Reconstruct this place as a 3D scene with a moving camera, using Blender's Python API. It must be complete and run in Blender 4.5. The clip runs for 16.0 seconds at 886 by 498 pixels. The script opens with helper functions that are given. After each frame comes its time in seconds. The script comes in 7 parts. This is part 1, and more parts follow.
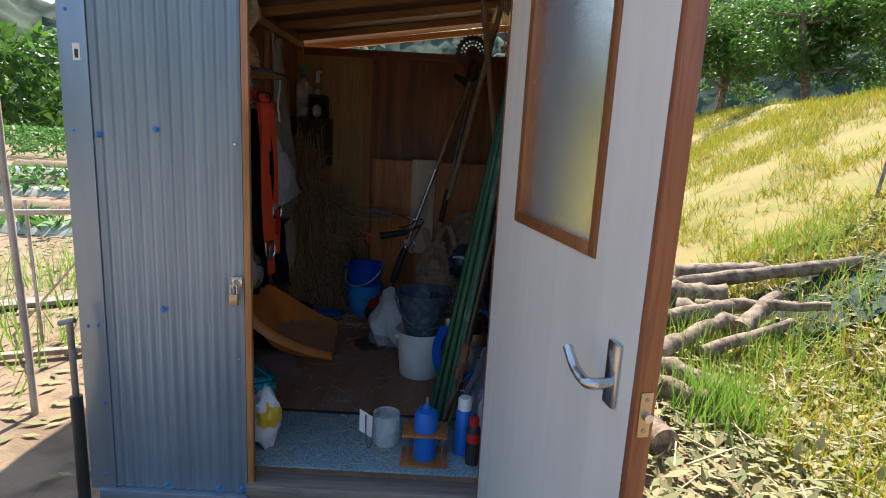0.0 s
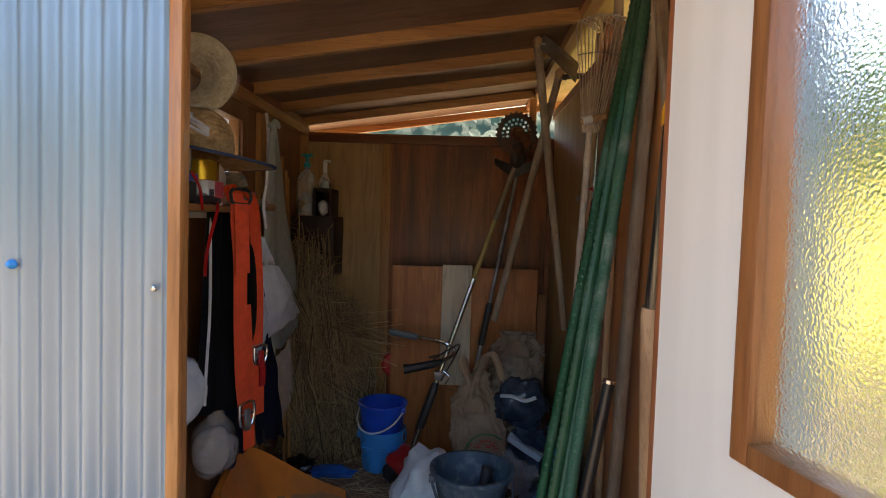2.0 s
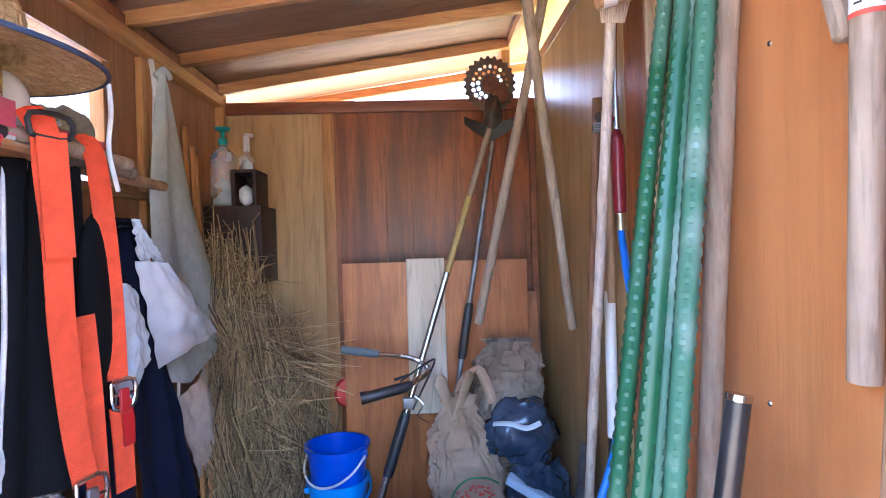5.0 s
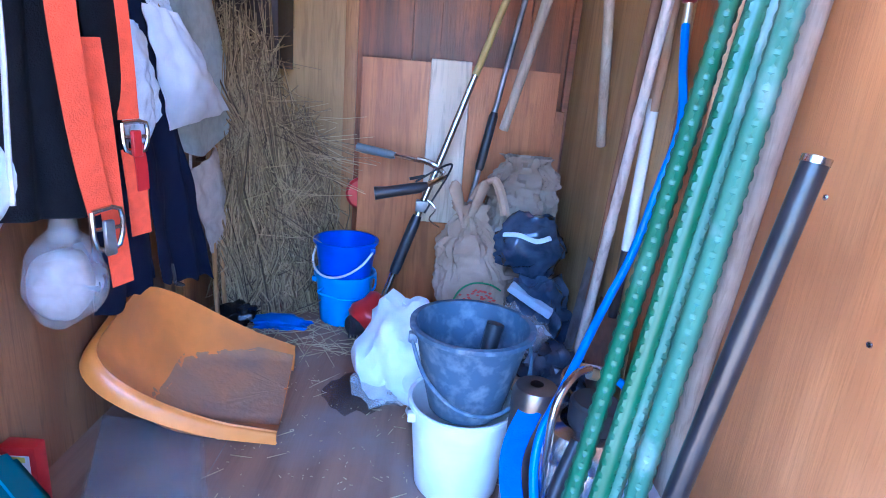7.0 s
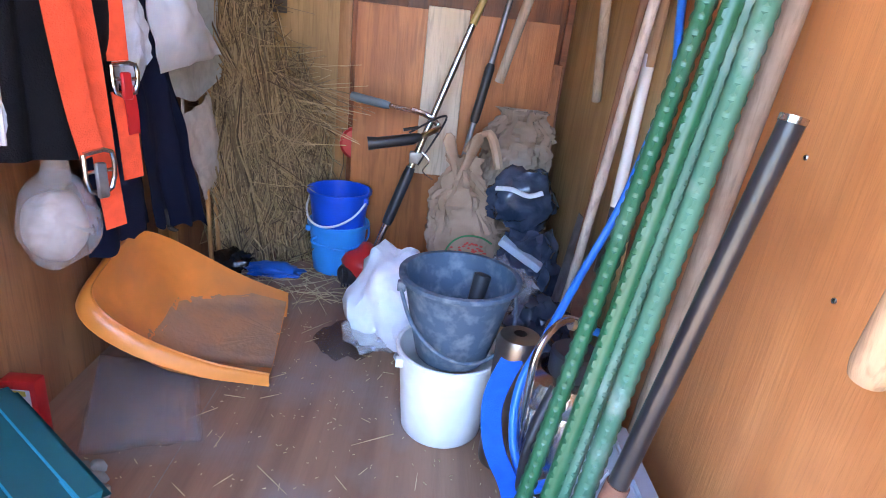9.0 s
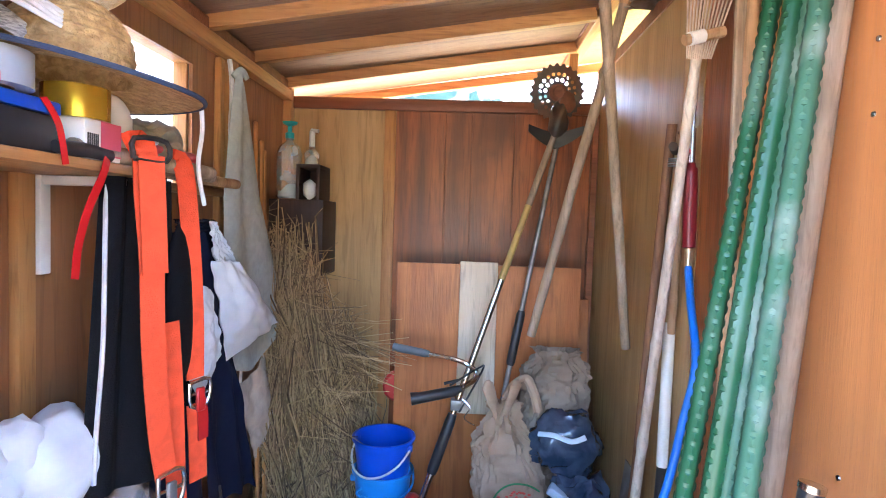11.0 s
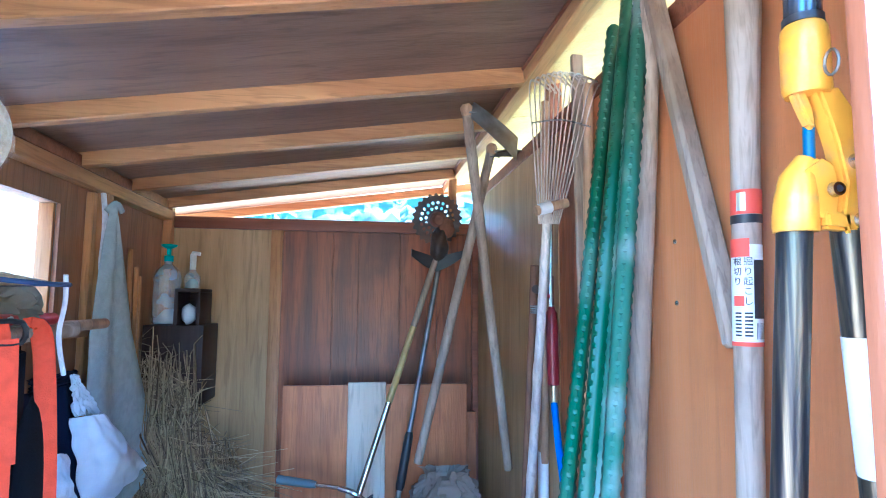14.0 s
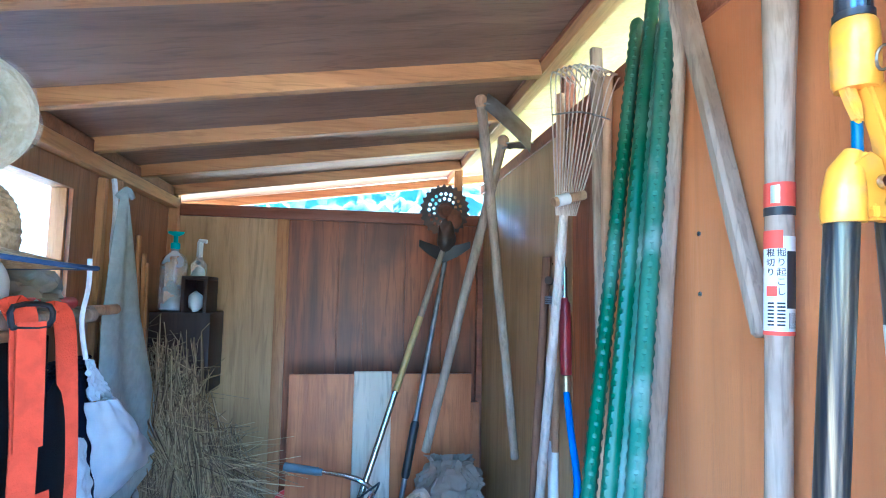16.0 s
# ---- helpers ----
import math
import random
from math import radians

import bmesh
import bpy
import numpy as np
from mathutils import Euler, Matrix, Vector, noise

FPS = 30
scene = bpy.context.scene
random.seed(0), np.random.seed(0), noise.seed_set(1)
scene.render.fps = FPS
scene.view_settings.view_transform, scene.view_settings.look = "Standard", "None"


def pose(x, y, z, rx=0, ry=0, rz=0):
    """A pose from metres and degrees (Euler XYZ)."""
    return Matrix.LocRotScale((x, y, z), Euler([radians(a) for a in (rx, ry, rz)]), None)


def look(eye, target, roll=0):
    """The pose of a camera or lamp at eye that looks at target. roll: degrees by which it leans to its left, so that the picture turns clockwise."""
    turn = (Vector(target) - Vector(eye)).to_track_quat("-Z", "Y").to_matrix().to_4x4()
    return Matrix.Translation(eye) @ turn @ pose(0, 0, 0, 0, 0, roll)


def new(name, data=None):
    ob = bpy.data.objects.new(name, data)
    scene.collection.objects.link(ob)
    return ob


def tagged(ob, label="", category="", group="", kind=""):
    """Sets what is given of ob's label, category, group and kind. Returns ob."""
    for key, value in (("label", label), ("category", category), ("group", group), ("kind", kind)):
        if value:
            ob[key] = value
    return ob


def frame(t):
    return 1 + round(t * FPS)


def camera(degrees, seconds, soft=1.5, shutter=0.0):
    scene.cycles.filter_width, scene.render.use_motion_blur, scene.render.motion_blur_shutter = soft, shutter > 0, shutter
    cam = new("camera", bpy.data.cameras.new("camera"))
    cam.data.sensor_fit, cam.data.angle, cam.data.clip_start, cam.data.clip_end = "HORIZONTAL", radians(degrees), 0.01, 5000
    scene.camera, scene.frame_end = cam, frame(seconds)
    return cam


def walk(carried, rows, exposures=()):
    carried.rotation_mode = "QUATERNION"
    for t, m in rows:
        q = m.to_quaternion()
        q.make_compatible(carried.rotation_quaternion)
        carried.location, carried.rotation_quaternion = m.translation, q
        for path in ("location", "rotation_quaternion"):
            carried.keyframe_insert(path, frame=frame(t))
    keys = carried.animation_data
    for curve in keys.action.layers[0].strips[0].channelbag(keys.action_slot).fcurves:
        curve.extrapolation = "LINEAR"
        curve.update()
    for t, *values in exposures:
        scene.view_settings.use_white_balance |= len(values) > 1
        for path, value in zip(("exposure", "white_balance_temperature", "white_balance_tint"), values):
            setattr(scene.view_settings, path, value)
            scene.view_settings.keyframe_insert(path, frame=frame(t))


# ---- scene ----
cam = camera(77.2, 16.0, soft=1.0)
PATH = [
    (0, (0.002, 0.000, 1.210), (-0.002, 1.962, 0.822), 3.1),
    (0.5, (-0.017, 0.258, 1.215), (-0.070, 2.226, 0.867), 2.4),
    (1, (-0.030, 0.515, 1.240), (-0.226, 2.487, 0.967), 1.1),
    (1.5, (-0.068, 0.710, 1.256), (-0.214, 2.697, 1.077), 1.1),
    (2, (-0.157, 0.838, 1.282), (-0.217, 2.835, 1.193), 1.8),
    (2.5, (-0.178, 0.977, 1.277), (-0.239, 2.975, 1.214), 1.8),
    (3, (-0.148, 1.143, 1.288), (-0.149, 3.143, 1.290), 1.2),
    (5.5, (-0.193, 1.498, 1.073), (-0.123, 3.496, 1.044), -1.7),
    (6, (-0.217, 1.506, 1.041), (-0.115, 3.492, 0.826), 0.2),
    (6.5, (-0.205, 1.534, 1.005), (-0.124, 3.492, 0.608), 2.5),
    (7, (-0.212, 1.536, 0.970), (-0.150, 3.453, 0.405), 4.9),
    (7.5, (-0.221, 1.531, 0.921), (-0.152, 3.370, 0.136), 8.6),
    (8, (-0.221, 1.535, 0.881), (-0.095, 3.285, -0.079), 11.6),
    (8.5, (-0.216, 1.535, 0.897), (-0.088, 3.310, -0.016), 9.7),
    (9, (-0.196, 1.515, 0.972), (-0.107, 3.379, 0.252), 6.6),
    (9.5, (-0.208, 1.510, 0.992), (-0.205, 3.440, 0.466), 4.2),
    (12, (-0.226, 1.426, 1.374), (-0.299, 3.424, 1.430), 1.4),
    (12.5, (-0.194, 1.413, 1.383), (-0.190, 3.411, 1.488), 0.9),
    (13, (-0.196, 1.396, 1.397), (-0.114, 3.388, 1.552), 0.6),
    (13.5, (-0.185, 1.389, 1.397), (0.004, 3.373, 1.563), 0.3),
    (14, (-0.187, 1.390, 1.405), (0.092, 3.361, 1.597), 0.4),
    (14.5, (-0.222, 1.382, 1.416), (0.058, 3.348, 1.650), 0.5),
    (15, (-0.252, 1.383, 1.411), (0.030, 3.350, 1.641), 1.2),
    (15.5, (-0.258, 1.384, 1.406), (0.020, 3.353, 1.615), 1.2),
    (16, (-0.251, 1.390, 1.396), (0.056, 3.359, 1.562), 1.1),
]
# the phone brightens its picture as it enters the dark shed
EXPOSURES = [(0, 1.35, 6501, 10), (0.5, 1.43, 6600, 9), (1, 1.76, 6402, 10), (1.5, 2.13, 6600, 12), (2, 2.53, 7344, 13), (2.5, 3.0, 7653, 13), (3, 3.58, 7963, 14), (5.5, 5.27, 4837, 19), (6.5, 5.37, 4516, 18), (7.5, 5.45, 4704, 20), (8, 5.57, 5649, 21), (9, 5.27, 6255, 22), (9.5, 5.37, 6759, 20), (12, 5.22, 5042, 13), (13, 5.2, 4563, 9), (14, 5.04, 3995, 2), (15.5, 5.09, 3950, -4), (16, 5.07, 3950, -4)]
walk(cam, [(t, look(eye, target, roll)) for t, eye, target, roll in PATH], EXPOSURES)

# ---- world, sun and exposure ----
SUN_AZ, SUN_EL = radians(8), radians(50)      # measured from +y towards +x
world = bpy.data.worlds.new("sky")
world.use_nodes = True
scene.world = world
wn = world.node_tree
sky = wn.nodes.new("ShaderNodeTexSky")
sky.sky_type = "NISHITA"
sky.sun_disc = False
sky.sun_elevation, sky.sun_rotation = SUN_EL, SUN_AZ
wn.links.new(sky.outputs[0], wn.nodes["Background"].inputs[0])
wn.nodes["Background"].inputs[1].default_value = 0.15
sun_data = bpy.data.lights.new("sun", "SUN")
sun_data.energy, sun_data.angle, sun_data.color = 4.8, radians(0.6), (1.0, 0.93, 0.82)
sun = new("sun", sun_data)
to_sun = Vector((math.sin(SUN_AZ) * math.cos(SUN_EL), math.cos(SUN_AZ) * math.cos(SUN_EL), math.sin(SUN_EL)))
sun.matrix_world = look(to_sun * 30, (0, 0, 0))


# ---- materials ----
def col(c):
    return (c[0], c[1], c[2], 1)


def material(name, a, b=None, rough=0.6, metal=0.0, scale=6.0, stretch=(1, 1, 1), detail=6.0, bump=0.1, bump_scale=40.0,
             stain=None, stain_amount=0.5, stain_scale=2.0, vary=0.0, coat=0.0, trans=0.0, alpha=1.0, sss=0.0, spec=0.5, grain=0.0):
    """Two tones in a noise stretched along the grain, an optional stain at a larger scale, and fine relief."""
    m = bpy.data.materials.new(name)
    m.use_nodes = True
    nt = m.node_tree
    n, l = nt.nodes, nt.links
    p = n["Principled BSDF"]
    p.inputs["Roughness"].default_value, p.inputs["Metallic"].default_value = rough, metal
    p.inputs["Coat Weight"].default_value = coat
    p.inputs["Transmission Weight"].default_value = trans
    p.inputs["Alpha"].default_value = alpha
    p.inputs["Specular IOR Level"].default_value = spec
    tc = n.new("ShaderNodeTexCoord")
    mp = n.new("ShaderNodeMapping")
    mp.inputs["Scale"].default_value = stretch
    l.new(tc.outputs["Object"], mp.inputs[0])
    n1 = n.new("ShaderNodeTexNoise")
    n1.inputs["Scale"].default_value, n1.inputs["Detail"].default_value, n1.inputs["Distortion"].default_value = scale, detail, 0.6
    l.new(mp.outputs[0], n1.inputs[0])
    mix = n.new("ShaderNodeMix")
    mix.data_type = "RGBA"
    b = b or tuple(x * 0.75 for x in a)
    mix.inputs[6].default_value, mix.inputs[7].default_value = col(a), col(b)
    ramp = n.new("ShaderNodeMapRange")
    ramp.inputs[1].default_value, ramp.inputs[2].default_value = 0.38, 0.62
    l.new(n1.outputs[0], ramp.inputs[0])
    l.new(ramp.outputs[0], mix.inputs[0])
    out = mix.outputs[2]
    if grain:
        n4 = n.new("ShaderNodeTexNoise")
        n4.inputs["Scale"].default_value, n4.inputs["Detail"].default_value, n4.inputs["Distortion"].default_value = scale * 6, 4, 0.8
        l.new(mp.outputs[0], n4.inputs[0])
        r4 = n.new("ShaderNodeMapRange")
        r4.inputs[1].default_value, r4.inputs[2].default_value, r4.inputs[4].default_value = 0.50, 0.66, grain
        l.new(n4.outputs[0], r4.inputs[0])
        m4 = n.new("ShaderNodeMix")
        m4.data_type = "RGBA"
        m4.inputs[7].default_value = col(tuple(x * 0.5 for x in b))
        l.new(r4.outputs[0], m4.inputs[0])
        l.new(out, m4.inputs[6])
        out = m4.outputs[2]
    if stain:
        n2 = n.new("ShaderNodeTexNoise")
        n2.inputs["Scale"].default_value, n2.inputs["Detail"].default_value = stain_scale, 8
        l.new(tc.outputs["Object"], n2.inputs[0])
        r2 = n.new("ShaderNodeMapRange")
        r2.inputs[1].default_value, r2.inputs[2].default_value, r2.inputs[4].default_value = 0.48, 0.7, stain_amount
        l.new(n2.outputs[0], r2.inputs[0])
        mx = n.new("ShaderNodeMix")
        mx.data_type = "RGBA"
        mx.inputs[7].default_value = col(stain)
        l.new(r2.outputs[0], mx.inputs[0])
        l.new(out, mx.inputs[6])
        out = mx.outputs[2]
    if vary:
        oi = n.new("ShaderNodeObjectInfo")
        mr = n.new("ShaderNodeMapRange")
        mr.inputs[3].default_value, mr.inputs[4].default_value = 1 - vary, 1 + vary
        l.new(oi.outputs["Random"], mr.inputs[0])
        hs = n.new("ShaderNodeHueSaturation")
        l.new(mr.outputs[0], hs.inputs["Value"])
        l.new(out, hs.inputs["Color"])
        out = hs.outputs[0]
    l.new(out, p.inputs["Base Color"])
    if sss:
        tr = n.new("ShaderNodeBsdfTranslucent")
        l.new(out, tr.inputs[0])
        ms = n.new("ShaderNodeMixShader")
        ms.inputs[0].default_value = sss
        l.new(p.outputs[0], ms.inputs[1])
        l.new(tr.outputs[0], ms.inputs[2])
        l.new(ms.outputs[0], n["Material Output"].inputs[0])
    if bump:
        n3 = n.new("ShaderNodeTexNoise")
        n3.inputs["Scale"].default_value, n3.inputs["Detail"].default_value = bump_scale, 5
        l.new(mp.outputs[0], n3.inputs[0])
        bp = n.new("ShaderNodeBump")
        bp.inputs["Strength"].default_value, bp.inputs["Distance"].default_value = bump, 0.01
        l.new(n3.outputs[0], bp.inputs["Height"])
        l.new(bp.outputs[0], p.inputs["Normal"])
    return m


def wood(name, a, b, along="z", rough=0.55, scale=3.0, **kw):
    s = {"x": (0.12, 1.6, 1.6), "y": (1.6, 0.12, 1.6), "z": (1.6, 1.6, 0.12)}[along]
    kw.setdefault("bump", 0.15)
    kw.setdefault("grain", 0.45)
    return material(name, a, b, rough=rough, scale=scale * 4, stretch=s, bump_scale=90, **kw)


PLY_RED = wood("red plywood", (0.33, 0.098, 0.024), (0.12, 0.034, 0.010), "z", 0.42, 1.6, stain=(0.09, 0.03, 0.013), stain_amount=0.75, stain_scale=3.2, vary=0.08)
PLY_ORANGE = wood("orange plywood", (0.59, 0.255, 0.092), (0.48, 0.190, 0.062), "z", 0.4, 0.8, stain=(0.36, 0.135, 0.045), stain_amount=0.7, stain_scale=4.0, vary=0.06, grain=0.16)
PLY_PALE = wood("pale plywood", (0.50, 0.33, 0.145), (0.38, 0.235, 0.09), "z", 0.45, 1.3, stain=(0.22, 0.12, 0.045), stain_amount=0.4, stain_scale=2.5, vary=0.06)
PLY_LEFT = wood("brown plywood", (0.37, 0.18, 0.075), (0.27, 0.12, 0.05), "z", 0.5, 1.3, stain=(0.13, 0.055, 0.025), stain_amount=0.6, stain_scale=2.0, vary=0.06)
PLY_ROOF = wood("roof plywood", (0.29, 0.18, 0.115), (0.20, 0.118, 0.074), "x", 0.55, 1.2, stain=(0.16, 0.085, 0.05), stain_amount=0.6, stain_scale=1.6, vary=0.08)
PINE = wood("pine timber", (0.50, 0.27, 0.10), (0.36, 0.17, 0.058), "x", 0.5, 2.4, stain=(0.30, 0.14, 0.05), stain_amount=0.35, vary=0.1)
PINE_V = wood("pine upright", (0.52, 0.27, 0.095), (0.40, 0.19, 0.06), "z", 0.5, 2.4, stain=(0.26, 0.11, 0.04), stain_amount=0.35, vary=0.1)
PINE_Y = wood("pine purlin", (0.52, 0.28, 0.10), (0.40, 0.19, 0.065), "y", 0.5, 2.4, stain=(0.26, 0.11, 0.04), stain_amount=0.35, vary=0.1)
RED_RAIL = wood("red rail", (0.27, 0.10, 0.045), (0.18, 0.06, 0.028), "x", 0.5, 2.0)
JAMB = wood("varnished jamb", (0.50, 0.23, 0.075), (0.38, 0.15, 0.045), "z", 0.35, 2.5, stain=(0.2, 0.08, 0.03), stain_amount=0.4, coat=0.2)
FLOOR_PLY = wood("floor plywood", (0.31, 0.165, 0.095), (0.21, 0.11, 0.064), "y", 0.6, 1.4, stain=(0.25, 0.195, 0.165), stain_amount=0.85, stain_scale=3.4, grain=0.12)
SILL = wood("weathered sill", (0.30, 0.25, 0.21), (0.20, 0.16, 0.13), "x", 0.8, 2.5)
GREY_WOOD = wood("weathered wood", (0.40, 0.32, 0.24), (0.27, 0.20, 0.14), "z", 0.75, 3.0, stain=(0.16, 0.11, 0.08), stain_amount=0.5, stain_scale=9, vary=0.1)
TAN_WOOD = wood("tan wood", (0.50, 0.33, 0.19), (0.37, 0.22, 0.12), "z", 0.65, 3.0, stain=(0.2, 0.12, 0.07), stain_amount=0.4, stain_scale=9, vary=0.1)
BAMBOO = wood("dry bamboo", (0.62, 0.54, 0.46), (0.48, 0.39, 0.32), "z", 0.45, 2.5, stain=(0.25, 0.17, 0.12), stain_amount=0.45, stain_scale=12, vary=0.08)
DARK_WOOD = wood("dark box wood", (0.035, 0.016, 0.011), (0.02, 0.01, 0.008), "z", 0.6, 2.0)
ZINC = material("corrugated steel", (0.265, 0.345, 0.425), (0.22, 0.29, 0.365), rough=0.30, metal=0.45, scale=3, stretch=(4, 4, 0.3), bump=0.03, stain=(0.22, 0.26, 0.30), stain_amount=0.4)
ZINC_FLAT = material("steel trim", (0.29, 0.355, 0.42), (0.25, 0.31, 0.375), rough=0.30, metal=0.45, scale=2, stretch=(4, 4, 0.3), bump=0.02)
OILED = material("dark oiled steel", (0.075, 0.068, 0.062), (0.13, 0.11, 0.095), rough=0.45, metal=0.7, scale=14, bump=0.1, stain=(0.16, 0.075, 0.04), stain_amount=0.6, stain_scale=10)
STEEL = material("bright steel", (0.62, 0.62, 0.63), (0.5, 0.5, 0.5), rough=0.25, metal=1.0, scale=10, bump=0.02)
DULL_STEEL = material("dull steel", (0.33, 0.33, 0.33), (0.2, 0.19, 0.18), rough=0.5, metal=0.8, scale=14, bump=0.1, stain=(0.18, 0.09, 0.05), stain_amount=0.5, stain_scale=8)
RUST = material("rusty iron", (0.20, 0.085, 0.045), (0.10, 0.045, 0.03), rough=0.85, metal=0.2, scale=14, bump=0.4, stain=(0.30, 0.2, 0.14), stain_amount=0.5, stain_scale=7)
BLACK = material("black plastic", (0.018, 0.018, 0.02), (0.028, 0.028, 0.03), rough=0.45, scale=10, bump=0.05)
BLACK_PAINT = material("chipped black paint", (0.012, 0.012, 0.014), (0.022, 0.022, 0.024), rough=0.30, scale=10)
BLUE_CAP = material("blue screw cap", (0.03, 0.28, 0.72), (0.03, 0.22, 0.6), rough=0.3, bump=0)
DOOR_WHITE = material("painted door board", (0.80, 0.775, 0.715), (0.75, 0.725, 0.665), rough=0.45, scale=2, stretch=(6, 6, 0.3), bump=0.04, stain=(0.62, 0.58, 0.5), stain_amount=0.25)
PANE_FRAME = wood("brown pane frame", (0.34, 0.14, 0.05), (0.24, 0.09, 0.03), "z", 0.35, 2.0)
DOOR_EDGE = wood("door edge", (0.33, 0.12, 0.05), (0.24, 0.08, 0.03), "z", 0.4, 2.0)
BRASS = material("tarnished brass", (0.62, 0.52, 0.33), (0.5, 0.4, 0.25), rough=0.4, metal=0.9, bump=0.02)
CARPET = material("grey blue carpet", (0.30, 0.45, 0.52), (0.14, 0.23, 0.28), rough=0.95, scale=120, detail=3, bump=0.7, bump_scale=220, stain=(0.40, 0.40, 0.36), stain_amount=0.5, stain_scale=12)
RUBBER = material("black rubber", (0.02, 0.021, 0.024), (0.035, 0.035, 0.038), rough=0.8, bump=0.2)
EARTH = material("dry earth", (0.28, 0.19, 0.115), (0.17, 0.112, 0.065), rough=0.95, scale=5, bump=0.6, bump_scale=60, stain=(0.33, 0.26, 0.17), stain_amount=0.6, stain_scale=2.5)
SLOPE = material("grassy slope soil", (0.25, 0.195, 0.050), (0.185, 0.175, 0.030), rough=0.95, scale=4, bump=0.5, bump_scale=40, stain=(0.31, 0.20, 0.085), stain_amount=0.7, stain_scale=1.6)


# ---- helpers for meshes ----
def thing(name, base, label, category, group=""):
    ob = new(name)
    ob.empty_display_size = 0.05
    ob.location = base
    return tagged(ob, label, category, group)


def root_of(ob):
    while ob.parent:
        ob = ob.parent
    return ob


def mesh_object(name, bm, mat, smooth=True, angle=40):
    me = bpy.data.meshes.new(name)
    bmesh.ops.recalc_face_normals(bm, faces=bm.faces)
    bm.to_mesh(me)
    bm.free()
    me.materials.append(mat)
    if smooth:
        me.shade_smooth()
        me.set_sharp_from_angle(angle=radians(angle))
    return me


def part(name, bm, mat, parent, label="", smooth=True, angle=40):
    base = root_of(parent).location
    bmesh.ops.translate(bm, verts=bm.verts, vec=-base)
    ob = new(name, mesh_object(name, bm, mat, smooth, angle))
    ob.parent = parent
    if label:
        ob["label"] = label
    return ob


def solo(name, bm, mat, base, label, category, group="", kind="", smooth=True, angle=40):
    bmesh.ops.translate(bm, verts=bm.verts, vec=-Vector(base))
    ob = new(name, mesh_object(name, bm, mat, smooth, angle))
    ob.location = base
    return tagged(ob, label, category, group, kind)


def structure(name, bm, mat, label="", smooth=True):
    ob = new(name, mesh_object(name, bm, mat, smooth))
    return tagged(ob, label, "", "", "structure")


def add_box(bm, lo, hi, bevel=0.0):
    c = [(a + b) / 2 for a, b in zip(lo, hi)]
    s = [abs(b - a) for a, b in zip(lo, hi)]
    r = bmesh.ops.create_cube(bm, size=1, matrix=Matrix.LocRotScale(c, None, s))
    if bevel:
        es = list({e for v in r["verts"] for e in v.link_edges})
        bmesh.ops.bevel(bm, geom=es, offset=bevel, segments=2, profile=0.5, affect="EDGES", clamp_overlap=True)


def box(lo, hi, bevel=0.0):
    bm = bmesh.new()
    add_box(bm, lo, hi, bevel)
    return bm


def add_beam(bm, p, q, w, h, up=(0, 0, 1), bevel=0.003):
    """A squared timber from p to q."""
    p, q = Vector(p), Vector(q)
    d = q - p
    z = d.normalized()
    x = Vector(up).cross(z).normalized()
    y = z.cross(x)
    m = Matrix.Translation((p + q) / 2) @ Matrix((x, y, z)).transposed().to_4x4() @ Matrix.Diagonal((w, h, d.length, 1))
    r = bmesh.ops.create_cube(bm, size=1, matrix=m)
    if bevel:
        es = list({e for v in r["verts"] for e in v.link_edges})
        bmesh.ops.bevel(bm, geom=es, offset=bevel, segments=1, affect="EDGES", clamp_overlap=True)


def beam(p, q, w, h, up=(0, 0, 1), bevel=0.003):
    bm = bmesh.new()
    add_beam(bm, p, q, w, h, up, bevel)
    return bm


def add_tube(bm, pts, radii, seg=10, caps=True, squash=1.0):
    """A round bar through points; radii one number or one a point."""
    pts = [Vector(p) for p in pts]
    if not isinstance(radii, (list, tuple)):
        radii = [radii] * len(pts)
    rings = []
    side = None
    for i, p in enumerate(pts):
        d = (pts[min(i + 1, len(pts) - 1)] - pts[max(i - 1, 0)]).normalized()
        if side is None:
            side = d.orthogonal().normalized()
        side = (side - d * side.dot(d)).normalized()
        other = d.cross(side)
        rings.append([bm.verts.new(p + (side * math.cos(a) + other * math.sin(a) * squash) * radii[i]) for a in [2 * math.pi * k / seg for k in range(seg)]])
    for a, b in zip(rings, rings[1:]):
        for k in range(seg):
            bm.faces.new((a[k], a[(k + 1) % seg], b[(k + 1) % seg], b[k]))
    if caps:
        bm.faces.new(rings[0][::-1])
        bm.faces.new(rings[-1])


def tube(pts, radii, seg=10, caps=True, squash=1.0):
    bm = bmesh.new()
    add_tube(bm, pts, radii, seg, caps, squash)
    return bm


def smooth_path(pts, n=8):
    """Catmull-Rom through points."""
    pts = [Vector(p) for p in pts]
    out = []
    for i in range(len(pts) - 1):
        a, b, c, d = pts[max(i - 1, 0)], pts[i], pts[i + 1], pts[min(i + 2, len(pts) - 1)]
        for k in range(n):
            t = k / n
            out.append(0.5 * ((2 * b) + (c - a) * t + (2 * a - 5 * b + 4 * c - d) * t * t + (3 * b - a - 3 * c + d) * t ** 3))
    out.append(pts[-1])
    return out


